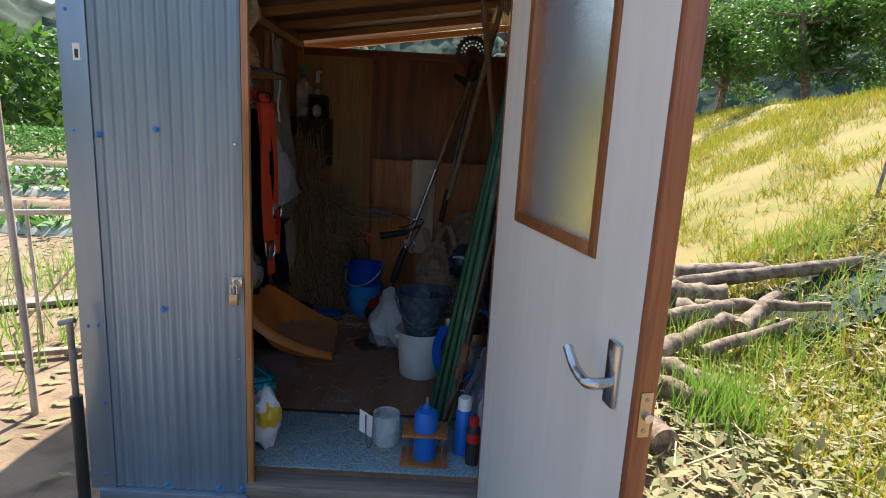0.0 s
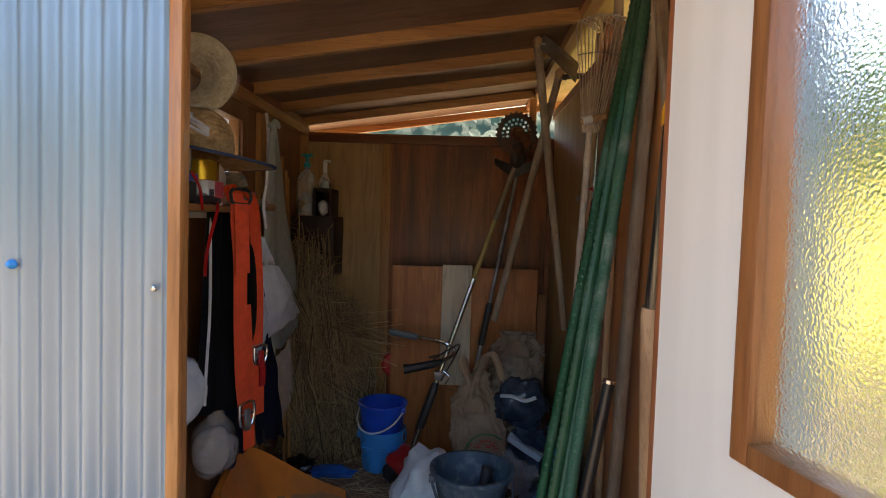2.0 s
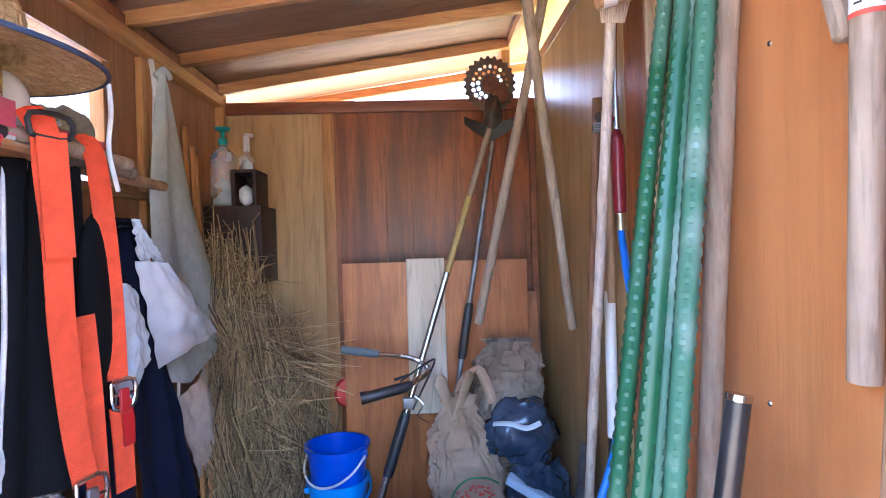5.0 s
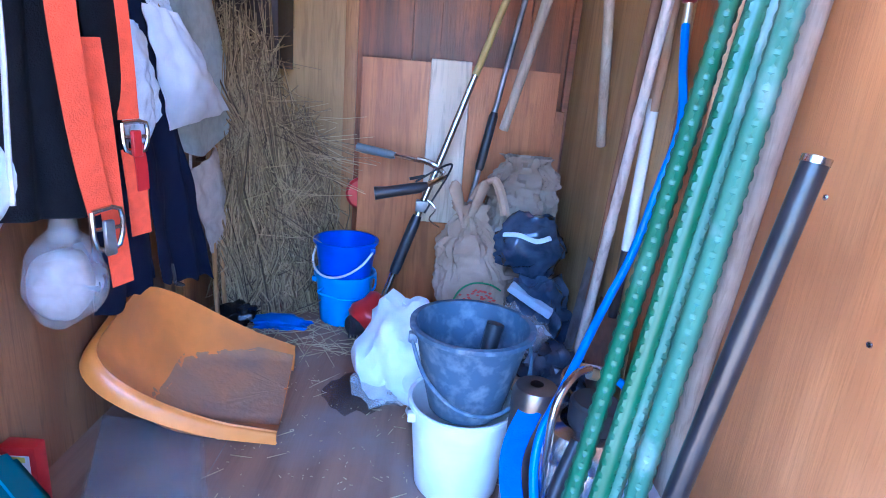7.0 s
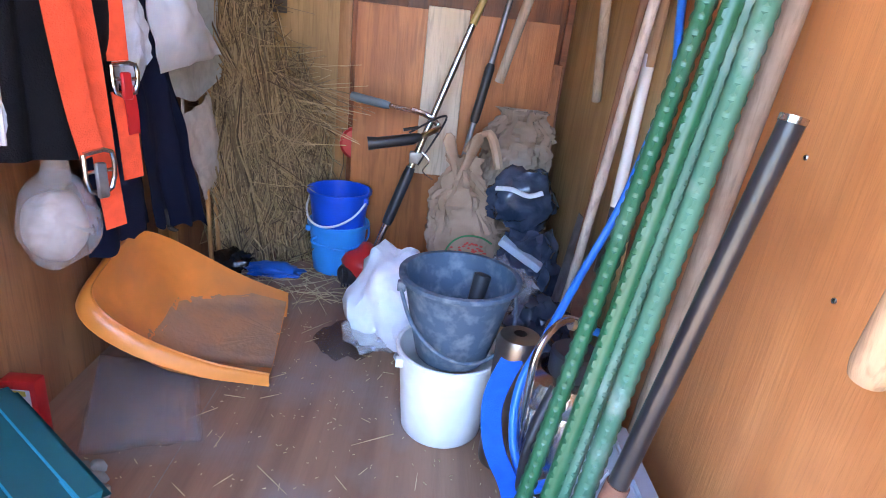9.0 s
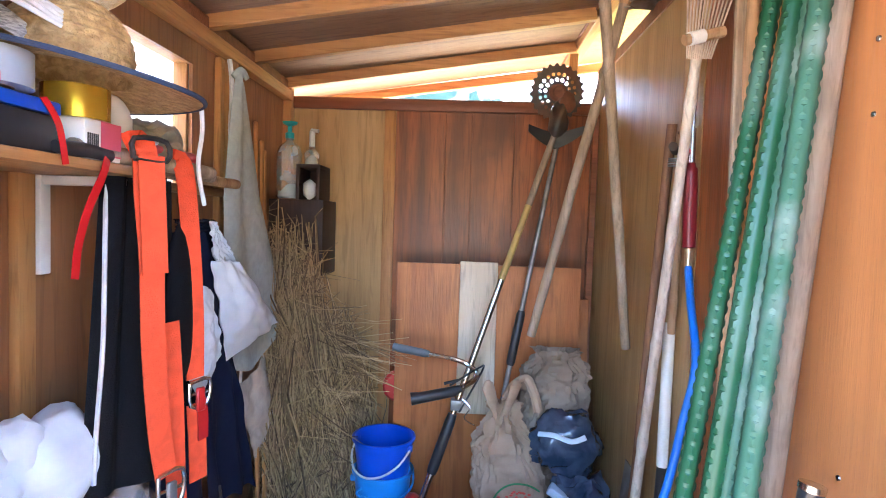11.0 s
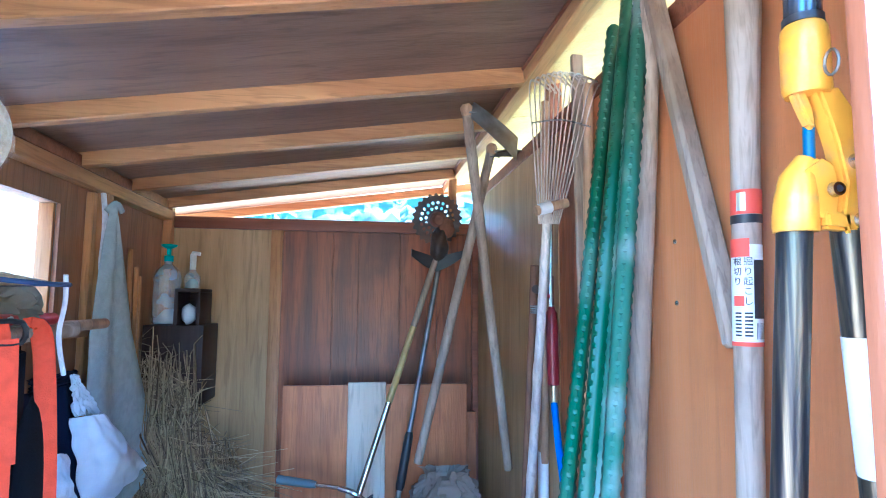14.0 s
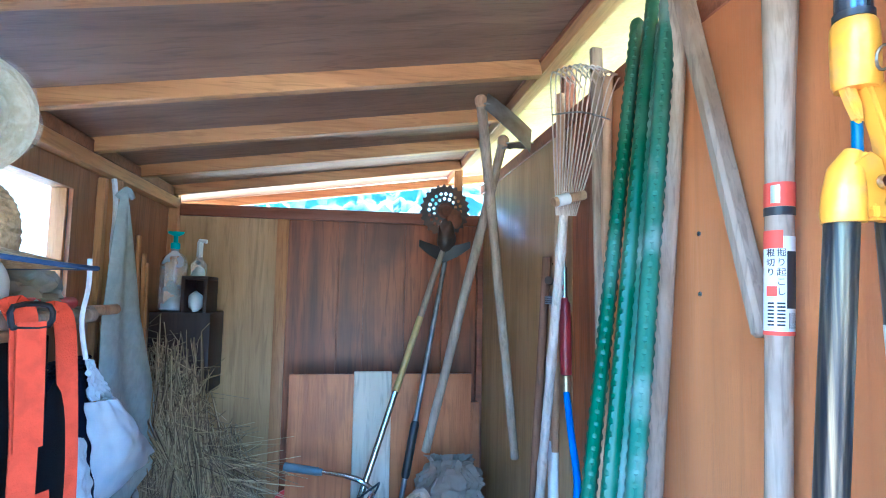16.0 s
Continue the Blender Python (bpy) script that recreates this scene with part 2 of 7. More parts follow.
def add_lathe(bm, base, profile, seg=32, axis=(0, 0, 1), cap=False):
    """Turns (radius, height) pairs about an axis through base."""
    z = Vector(axis).normalized()
    x = z.orthogonal().normalized()
    y = z.cross(x)
    rings = []
    for r, h in profile:
        rings.append([bm.verts.new(Vector(base) + z * h + (x * math.cos(a) + y * math.sin(a)) * max(r, 1e-4)) for a in [2 * math.pi * k / seg for k in range(seg)]])
    for a, b in zip(rings, rings[1:]):
        for k in range(seg):
            bm.faces.new((a[k], a[(k + 1) % seg], b[(k + 1) % seg], b[k]))
    if cap:
        bm.faces.new(rings[0][::-1])
        bm.faces.new(rings[-1])


def lathe(base, profile, seg=32, axis=(0, 0, 1), cap=False):
    bm = bmesh.new()
    add_lathe(bm, base, profile, seg, axis, cap)
    return bm


def surface(nu, nv, fn, thick=0.0):
    """A grid surface from fn(u, v) -> point, u and v from 0 to 1; thick gives it two faces and a rim."""
    bm = bmesh.new()
    g = [[bm.verts.new(fn(i / nu, j / nv)) for j in range(nv + 1)] for i in range(nu + 1)]
    for i in range(nu):
        for j in range(nv):
            bm.faces.new((g[i][j], g[i + 1][j], g[i + 1][j + 1], g[i][j + 1]))
    if thick:
        bmesh.ops.recalc_face_normals(bm, faces=bm.faces)
        bmesh.ops.solidify(bm, geom=list(bm.faces), thickness=thick)
    return bm


def wob(p, s, seed=0.0):
    return noise.noise(Vector((p[0] * s + seed, p[1] * s + seed * 1.7, p[2] * s - seed)))


def blob(c, r, seed, rough=0.25, freq=6.0, sub=3, flat=None, crease=0.0):
    """A crumpled closed bag; flat: the height below which it is pressed level."""
    bm = bmesh.new()
    bmesh.ops.create_icosphere(bm, subdivisions=sub, radius=1)
    for v in bm.verts:
        n0 = v.co.normalized()
        k = 1 + rough * noise.noise(n0 * freq * 0.4 + Vector((seed, 0, 0)))
        k += crease * (abs(noise.noise(n0 * freq + Vector((0, seed, 0)))) - 0.2)
        k += crease * 0.4 * (abs(noise.noise(n0 * freq * 2.3 + Vector((0, 0, seed)))) - 0.2)
        v.co = Vector((c[0] + n0.x * r[0] * k, c[1] + n0.y * r[1] * k, c[2] + n0.z * r[2] * k))
        if flat is not None and v.co.z < flat:
            v.co.z = flat
    return bm


# ---- the shed ----
FRONT, BACK, LEFT, RIGHT = 1.75, 4.043, -1.085, 0.358
DOOR_L, DOOR_R, DOOR_TOP = -0.64, 0.245, 1.86


def roof_z(x):
    return 1.865 + 0.145 * (x + 1.045)


def panel(name, lo, hi, mat, parent, bevel=0.002):
    ob = part(name, box(lo, hi, bevel), mat, parent, smooth=False)
    return ob


floor = structure("floor", box((LEFT - 0.06, FRONT + 0.06, -0.03), (RIGHT + 0.06, BACK + 0.05, 0.0)), FLOOR_PLY, "worn brown plywood floor strewn with straw")

# left wall with a window hole, built of four boards round the hole
WY0, WY1, WZ0, WZ1 = 2.58, 3.165, 1.30, 1.69
wall_left = structure("wall_left", box((LEFT - 0.012, FRONT + 0.04, -0.05), (LEFT, WY0, 1.86)), PLY_LEFT, "brown plywood side wall with a window hole")
part("panel", box((LEFT - 0.012, WY0, -0.05), (LEFT, WY1, WZ0)), PLY_LEFT, wall_left, smooth=False)
part("panel", box((LEFT - 0.012, WY0, WZ1), (LEFT, WY1, 1.86)), PLY_LEFT, wall_left, smooth=False)
part("panel", box((LEFT - 0.012, WY1, -0.05), (LEFT, BACK + 0.05, 1.86)), PLY_LEFT, wall_left, smooth=False)
part("stud", beam((LEFT + 0.018, 3.40, 0), (LEFT + 0.018, 3.40, 1.79), 0.036, 0.05, (0, 1, 0)), PINE_V, wall_left)
part("batten", beam((LEFT + 0.012, 3.325, 0.0), (LEFT + 0.012, 3.325, 1.755), 0.024, 0.03, (0, 1, 0)), PINE_V, wall_left)
part("corner_post", beam((LEFT + 0.02, BACK - 0.022, 0), (LEFT + 0.02, BACK - 0.022, 1.83), 0.04, 0.04, (0, 1, 0)), PINE_V, wall_left)
part("top_plate", beam((LEFT + 0.02, FRONT + 0.05, 1.785), (LEFT + 0.02, BACK, 1.785), 0.04, 0.045), PINE_Y, wall_left)
part("eave_plate", beam((LEFT + 0.012, FRONT + 0.05, 1.835), (LEFT + 0.012, BACK, 1.835), 0.024, 0.04), RED_RAIL, wall_left)
wall_left_outer = structure("wall_left_cladding", box((LEFT - 0.10, FRONT + 0.02, -0.06), (LEFT - 0.09, WY0 - 0.05, 1.9)), ZINC, "grey steel outer cladding")
part("sheet", box((LEFT - 0.10, WY0 - 0.05, -0.06), (LEFT - 0.09, WY1 + 0.05, WZ0 - 0.05)), ZINC, wall_left_outer, smooth=False)
part("sheet", box((LEFT - 0.10, WY0 - 0.05, WZ1 + 0.04), (LEFT - 0.09, WY1 + 0.05, 1.9)), ZINC, wall_left_outer, smooth=False)
part("sheet", box((LEFT - 0.10, WY1 + 0.05, -0.06), (LEFT - 0.09, BACK + 0.08, 1.9)), ZINC, wall_left_outer, smooth=False)
PLASTIC_SHEET = material("milky corrugated plastic", (0.92, 0.93, 0.92), (0.88, 0.9, 0.9), rough=0.4, scale=3, sss=0.9, bump=0)
window = structure("window_1", surface(120, 1, lambda u, v: (LEFT - 0.075 + 0.006 * math.sin(u * 2 * math.pi * 20), WY0 - 0.04 + u * (WY1 - WY0 + 0.08), WZ0 - 0.04 + v * (WZ1 - WZ0 + 0.07)), 0.0012), PLASTIC_SHEET, "milky corrugated plastic window sheet")
for nm, lo, hi in (("window_frame", (LEFT - 0.055, WY1 - 0.012, WZ0), (LEFT - 0.013, WY1, WZ1)), ("window_frame", (LEFT - 0.055, WY0, WZ0), (LEFT - 0.013, WY0 + 0.012, WZ1)),
                   ("window_sill", (LEFT - 0.055, WY0, WZ0 - 0.012), (LEFT - 0.013, WY1, WZ0)), ("window_frame", (LEFT - 0.055, WY0, WZ1), (LEFT - 0.013, WY1, WZ1 + 0.012))):
    part(nm, box(lo, hi, 0.001), PINE_V, window)

# back wall: a pale panel, a batten, red boards
wall_back = structure("wall_back", box((LEFT - 0.05, BACK + 0.02, -0.05), (RIGHT + 0.07, BACK + 0.05, 1.78)), PLY_RED, "plywood back wall of one pale and several red boards")
part("board", box((LEFT, BACK + 0.004, 0), (-0.612, BACK + 0.019, 1.735), 0.001), PLY_PALE, wall_back, "pale yellowish plywood board", smooth=False)
part("batten", box((-0.618, BACK - 0.008, 0), (-0.565, BACK + 0.019, 1.735), 0.002), PINE_V, wall_back)
for x0, x1 in ((-0.565, -0.335), (-0.333, -0.215), (-0.213, -0.02), (-0.018, 0.16), (0.162, RIGHT)):
    part("board", box((x0, BACK + 0.003 + 0.001 * ((x0 * 37) % 2), 0), (x1, BACK + 0.019, 1.735), 0.001), PLY_RED, wall_back, smooth=False)
part("rail", box((LEFT + 0.04, BACK - 0.016, 1.735), (RIGHT, BACK + 0.03, 1.788), 0.003), RED_RAIL, wall_back, "dark red top rail")

# right wall: orange board in front, pale board behind, top rail; the gap above it stays open
wall_right = structure("wall_right", box((RIGHT, FRONT + 0.04, -0.05), (RIGHT + 0.012, 2.72, 1.90)), PLY_ORANGE, "orange plywood side wall behind leaning tools")
part("board", box((RIGHT + 0.003, 2.722, -0.05), (RIGHT + 0.014, 2.90, 1.90)), PLY_RED, wall_right, smooth=False)
part("board", box((RIGHT + 0.001, 2.902, -0.05), (RIGHT + 0.013, BACK, 1.90)), PLY_PALE, wall_right, "pale plywood board", smooth=False)
part("rail", beam((RIGHT + 0.02, FRONT + 0.04, 1.925), (RIGHT + 0.02, BACK + 0.05, 1.925), 0.045, 0.05), RED_RAIL, wall_right, "dark red top rail")
part("post", beam((RIGHT + 0.02, 2.98, 1.95), (RIGHT + 0.02, 2.98, 2.075), 0.04, 0.04, (0, 1, 0)), RED_RAIL, wall_right)
part("post", beam((RIGHT + 0.02, 1.83, 1.95), (RIGHT + 0.02, 1.83, 2.12), 0.04, 0.04, (0, 1, 0)), RED_RAIL, wall_right)
part("post", beam((RIGHT - 0.12, BACK + 0.03, 1.788), (RIGHT - 0.12, BACK + 0.03, 2.04), 0.04, 0.035, (0, 1, 0)), PINE_V, wall_right)
part("corner_post", beam((RIGHT - 0.016, BACK - 0.018, 0), (RIGHT - 0.016, BACK - 0.018, 1.735), 0.03, 0.03, (0, 1, 0)), RED_RAIL, wall_right)
part("cladding", box((RIGHT + 0.07, FRONT + 0.02, -0.06), (RIGHT + 0.08, BACK + 0.08, 1.92)), ZINC, wall_right, smooth=False)

# roof: plywood sheets on rafters, with a purlin under the open eave
ceiling = bmesh.new()
for y0, y1 in ((1.45, 2.33), (2.333, 2.86), (2.863, 3.66), (3.663, 4.5)):
    for x0, x1 in ((LEFT - 0.25, 0.30),):
        vs = []
        for dz in (0, 0.012):
            vs += [ceiling.verts.new((x, y, roof_z(x) + 0.002 * (y0 % 0.7) + dz)) for x, y in ((x0, y0), (x1, y0), (x1, y1), (x0, y1))]
        for f in ((0, 3, 2, 1), (4, 5, 6, 7), (0, 1, 5, 4), (1, 2, 6, 5), (2, 3, 7, 6), (3, 0, 4, 7)):
            ceiling.faces.new([vs[k] for k in f])
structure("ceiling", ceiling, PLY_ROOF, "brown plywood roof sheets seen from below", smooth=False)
# eave: the same roof plywood; daylight on it is put into the paler colour
eave = bmesh.new()
for y0, y1 in ((1.45, 2.33), (2.333, 3.26), (3.263, 4.5)):
    vs = []
    for dz in (0, 0.012):
        vs += [eave.verts.new((x, y, roof_z(x) + dz)) for x, y in ((0.303, y0), (0.85, y0), (0.85, y1), (0.303, y1))]
    for f in ((0, 3, 2, 1), (4, 5, 6, 7), (0, 1, 5, 4), (1, 2, 6, 5), (2, 3, 7, 6), (3, 0, 4, 7)):
        eave.faces.new([vs[k] for k in f])
structure("eave_sheet", eave, PLY_PALE, "roof plywood under the overhanging eave, coloured paler for the light on it", smooth=False)
top_sheet = bmesh.new()
vs = [top_sheet.verts.new((x, y, roof_z(x) + dz)) for dz in (0.022, 0.03) for x, y in ((LEFT - 0.3, 1.4), (0.9, 1.4), (0.9, 4.55), (LEFT - 0.3, 4.55))]
for f in ((0, 3, 2, 1), (4, 5, 6, 7), (0, 1, 5, 4), (1, 2, 6, 5), (2, 3, 7, 6), (3, 0, 4, 7)):
    top_sheet.faces.new([vs[k] for k in f])
structure("roof_sheet", top_sheet, ZINC, "grey steel roof sheet", smooth=False)
rafters = structure("rafters", beam((LEFT + 0.01, 1.80, roof_z(LEFT) - 0.023), (0.25, 1.80, roof_z(0.25) - 0.023), 0.036, 0.046, (0, 0, 1)), PINE, "row of pine roof rafters")
for y in (1.95, 2.36, 2.83, 3.235, 3.615, 4.01):
    part("rafter", beam((LEFT + 0.01, y, roof_z(LEFT + 0.01) - 0.019), (0.235, y, roof_z(0.235) - 0.019), 0.034, 0.052), PINE, rafters)
part("outer_rafter", beam((LEFT - 0.2, 4.42, roof_z(LEFT - 0.2) - 0.024), (0.82, 4.42, roof_z(0.82) - 0.024), 0.036, 0.046), PINE, rafters)
part("purlin", beam((0.262, 1.5, roof_z(0.262) - 0.02), (0.262, 4.45, roof_z(0.262) - 0.02), 0.05, 0.036, (-0.145, 0, 1)), PINE_Y, rafters)
part("purlin", beam((0.232, 1.5, roof_z(0.232) - 0.006), (0.232, 4.45, roof_z(0.232) - 0.006), 0.008, 0.01, (-0.145, 0, 1)), RED_RAIL, rafters)
part("eave_board", beam((0.83, 1.42, roof_z(0.83) - 0.03), (0.83, 4.5, roof_z(0.83) - 0.03), 0.02, 0.06), PINE_Y, rafters)


# front wall: corrugated steel beside and above the opening, a wooden lining inside
def corrugated(x0, x1, z0, z1, y, pitch=0.0356, amp=0.0045):
    n = max(8, int((x1 - x0) / pitch * 8))
    return surface(n, 1, lambda u, v: (x0 + u * (x1 - x0), y - amp * math.sin(2 * math.pi * u * (x1 - x0) / pitch), z0 + v * (z1 - z0)), 0.0008)


wall_front = structure("wall_front", corrugated(-1.115, DOOR_L - 0.005, -0.055, 1.99, FRONT + 0.005), ZINC, "grey-blue corrugated steel front wall with blue screws")
part("lining", box((LEFT - 0.09, FRONT + 0.03, -0.05), (DOOR_L - 0.006, FRONT + 0.05, 1.90)), PLY_LEFT, wall_front, smooth=False)
part("header", corrugated(DOOR_L - 0.005, RIGHT + 0.08, DOOR_TOP + 0.03, 2.03, FRONT + 0.005), ZINC, wall_front)
part("header_beam", box((DOOR_L, FRONT, DOOR_TOP), (DOOR_R, FRONT + 0.06, DOOR_TOP + 0.045), 0.002), JAMB, wall_front)
part("side_sheet", corrugated(DOOR_R + 0.04, RIGHT + 0.08, -0.055, DOOR_TOP + 0.03, FRONT + 0.005), ZINC, wall_front)
part("side_lining", box((DOOR_R + 0.036, FRONT + 0.03, -0.05), (RIGHT + 0.07, FRONT + 0.05, 1.92)), PLY_ORANGE, wall_front, smooth=False)
part("corner_trim", box((-1.192, FRONT - 0.008, -0.06), (-1.105, FRONT - 0.005, 1.99), 0.001), ZINC_FLAT, wall_front, "flat steel corner trim")
part("corner_trim", box((-1.192, FRONT - 0.006, -0.06), (-1.189, FRONT + 0.08, 1.99), 0.001), ZINC_FLAT, wall_front)
part("foot_trim", box((-1.16, FRONT - 0.02, -0.10), (DOOR_L, FRONT + 0.03, -0.057), 0.003), ZINC_FLAT, wall_front)
TAG = material("paper tag", (0.75, 0.75, 0.73), (0.68, 0.68, 0.66), rough=0.7, bump=0)
tag = part("tag", box((-1.148, FRONT - 0.0095, 1.385), (-1.126, FRONT - 0.0082, 1.435)), TAG, wall_front, "small white paper tag")
part("print", box((-1.142, FRONT - 0.0102, 1.392), (-1.131, FRONT - 0.0096, 1.418)), BLACK, tag)
for x, z in ((-1.163, 1.53), (-1.163, 1.176), (-1.09, 1.167), (-0.91, 1.192), (-1.163, 0.54), (-1.13, 0.545), (-0.911, 0.61), (-1.125, 0.27), (-0.93, -0.035), (-0.745, -0.035), (-0.665, -0.035), (-1.135, 0.0)):
    part("screw", lathe((x, FRONT - 0.004, z), [(0.0001, 0.009), (0.004, 0.008), (0.006, 0.004), (0.0085, 0.0), (0.0085, -0.004)], 10, (0, -1, 0)), BLUE_CAP, wall_front)
for x, z in ((-0.664, 1.16), (-0.664, 0.45)):
    part("screw", lathe((x, FRONT - 0.004, z), [(0.0001, 0.006), (0.004, 0.005), (0.006, 0.0)], 8, (0, -1, 0)), STEEL, wall_front)
doorway = structure("doorway", box((DOOR_L, FRONT - 0.012, -0.01), (DOOR_L + 0.022, FRONT + 0.008, DOOR_TOP), 0.003), JAMB, "varnished wooden door frame")
part("jamb_post", box((DOOR_L - 0.004, FRONT + 0.009, -0.01), (DOOR_L + 0.004, FRONT + 0.055, DOOR_TOP), 0.002), JAMB, doorway)
part("jamb", box((DOOR_R, FRONT - 0.006, -0.01), (DOOR_R + 0.034, FRONT + 0.055, DOOR_TOP), 0.003), JAMB, doorway)
part("sill", box((DOOR_L + 0.001, FRONT - 0.03, -0.045), (DOOR_R + 0.03, FRONT + 0.06, -0.002), 0.004), SILL, doorway, "weathered wooden sill")
part("sill_foot", box((DOOR_L + 0.001, FRONT - 0.012, -0.09), (DOOR_R + 0.03, FRONT + 0.06, -0.047), 0.004), SILL, doorway)
latch = thing("hasp", (-0.664, FRONT - 0.01, 0.70), "small steel hasp with a padlock", "hasp")
part("plate", box((-0.683, FRONT - 0.008, 0.695), (-0.648, FRONT - 0.004, 0.735), 0.001), STEEL, latch)
part("staple", tube(smooth_path([(-0.668, FRONT - 0.006, 0.725), (-0.668, FRONT - 0.026, 0.722), (-0.668, FRONT - 0.026, 0.706), (-0.668, FRONT - 0.006, 0.703)], 4), 0.003, 6), STEEL, latch)
part("padlock", box((-0.683, FRONT - 0.034, 0.645), (-0.655, FRONT - 0.018, 0.683), 0.003), BRASS, latch)
part("shackle", tube(smooth_path([(-0.679, FRONT - 0.026, 0.683), (-0.679, FRONT - 0.026, 0.708), (-0.669, FRONT - 0.026, 0.718), (-0.659, FRONT - 0.026, 0.708), (-0.659, FRONT - 0.026, 0.683)], 4), 0.003, 6), STEEL, latch)

# the open door: a leaf of about 0.9 m, turned outwards on its right edge
HINGE, U = Vector((0.16, 1.735, 0)), Vector((0.1969, -0.9804, 0))
NV = Vector((U.y, -U.x, 0))        # towards the opening side


def door_pt(s, z, d=0.0):
    p = HINGE + U * s + NV * d
    return Vector((p.x, p.y, z))


def leaf_box(s0, s1, z0, z1, d0, d1, bevel=0.002):
    bm = box((s0, d0, z0), (s1, d1, z1), bevel)
    for v in bm.verts:
        v.co = door_pt(v.co.x, v.co.z, v.co.y)
    return bm


T0, T1 = -0.034, 0.0
LEAF_TOP = 1.84
door = structure("door_1", leaf_box(0.014, 0.875, 0.0, 0.998, T0, T1, 0.0), DOOR_WHITE, "open cream-painted door with a frosted glass pane", smooth=False)
part("hinge_strip", leaf_box(0.0, 0.014, 0.0, LEAF_TOP, T0 - 0.001, T1 + 0.0005, 0.001), DOOR_EDGE, door, "red-brown wooden edge strip")
part("stile", leaf_box(0.014, 0.195, 0.998, LEAF_TOP, T0, T1, 0), DOOR_WHITE, door, smooth=False)
part("stile", leaf_box(0.694, 0.875, 0.998, LEAF_TOP, T0, T1, 0), DOOR_WHITE, door, smooth=False)
part("top_rail", leaf_box(0.195, 0.694, 1.72, LEAF_TOP, T0, T1, 0), DOOR_WHITE, door, smooth=False)
part("edge_strip", leaf_box(0.875, 0.893, 0.0, LEAF_TOP, T0 - 0.001, T1 + 0.0005, 0.001), DOOR_EDGE, door, "red-brown wooden edge strip")
for s0, s1, z0, z1 in ((0.195, 0.226, 0.998, 1.72), (0.666, 0.694, 0.998, 1.72), (0.226, 0.666, 0.998, 1.027), (0.226, 0.666, 1.692, 1.72)):
    part("pane_frame", leaf_box(s0, s1, z0, z1, T0 - 0.006, T1 + 0.006, 0.003), PANE_FRAME, door, "brown wooden pane frame")
GLASS = bpy.data.materials.new("frosted glass")
GLASS.use_nodes = True
gt = GLASS.node_tree
gp = gt.nodes["Principled BSDF"]
gp.inputs["Base Color"].default_value, gp.inputs["Roughness"].default_value = (0.99, 1.0, 0.985, 1), 0.26
gp.inputs["Transmission Weight"].default_value, gp.inputs["IOR"].default_value = 1.0, 1.2
g1, g2, gb = gt.nodes.new("ShaderNodeTexCoord"), gt.nodes.new("ShaderNodeTexVoronoi"), gt.nodes.new("ShaderNodeBump")
g2.inputs["Scale"].default_value = 240
gb.inputs["Strength"].default_value, gb.inputs["Distance"].default_value = 0.35, 0.003
gt.links.new(g1.outputs["Object"], g2.inputs["Vector"])
gt.links.new(g2.outputs["Distance"], gb.inputs["Height"])
gt.links.new(gb.outputs[0], gp.inputs["Normal"])
pane = part("pane", leaf_box(0.222, 0.67, 1.02, 1.70, -0.007, -0.003, 0), GLASS, door, "rippled frosted glass pane", smooth=False)
pane.visible_shadow = False
handle = part("handle_plate", leaf_box(0.792, 0.832, 0.752, 0.875, T1, T1 + 0.010, 0.0049), STEEL, door, "steel lever handle plate")
part("lever", tube(smooth_path([door_pt(0.812, 0.796, 0.005), door_pt(0.812, 0.796, 0.045), door_pt(0.792, 0.798, 0.052), door_pt(0.76, 0.808, 0.054), door_pt(0.722, 0.830, 0.052)], 6), [0.011] * 8 + [0.0105] * 8 + [0.010] * 9, 10), STEEL, handle, "brushed steel lever")
part("outer_plate", leaf_box(0.79, 0.833, 0.745, 0.905, T0 - 0.009, T0, 0.004), STEEL, door)
part("outer_lever", tube(smooth_path([door_pt(0.812, 0.80, T0), door_pt(0.812, 0.80, T0 - 0.05), door_pt(0.70, 0.81, T0 - 0.06)], 6), 0.01, 10), STEEL, door)
lock = part("lock_plate", leaf_box(0.893, 0.8955, 0.735, 0.815, T0 + 0.006, T1 - 0.006, 0.0008), BRASS, door, "brass lock plate")
part("latch_bolt", tube([door_pt(0.895, 0.775, -0.017), door_pt(0.908, 0.775, -0.017)], 0.008, 10), STEEL, lock)
for z in (0.747, 0.803):
    part("screw", tube([door_pt(0.895, z, -0.017), door_pt(0.897, z, -0.017)], 0.004, 8), DULL_STEEL, lock)

# ---- the ground outside ----
def ground_z(x, y):
    z = -0.10 + 0.02 * wob((x, y, 0), 0.9, 3) + 0.012 * wob((x, y, 0), 3.1, 8)
    if x > 1.5:
        h = min(max(x - 2.3, 0), 4.1)
        z += 0.55 * h * min(1, max(0, (x - 1.5) / 0.8)) + 0.10 * wob((x, y, 0), 0.8, 5) * min(1, (x - 1.5) / 2)
    far = max(0.0, math.hypot(x, y) - 12)
    z -= 0.004 * far
    if -1.35 < x < 0.55 and 1.72 < y < 4.2:
        z = min(z, -0.12)
    return z


def axis_steps(fine, far):
    out = [-far, -far * 0.5, -far * 0.22, -far * 0.1, -40, -25, -16, -12]
    v = -9.0
    while v < 16:
        out.append(v)
        v += fine if -3 < v < 9 else 0.5
    return out + [16, 20, 28, 40, far * 0.1, far * 0.22, far * 0.5, far]


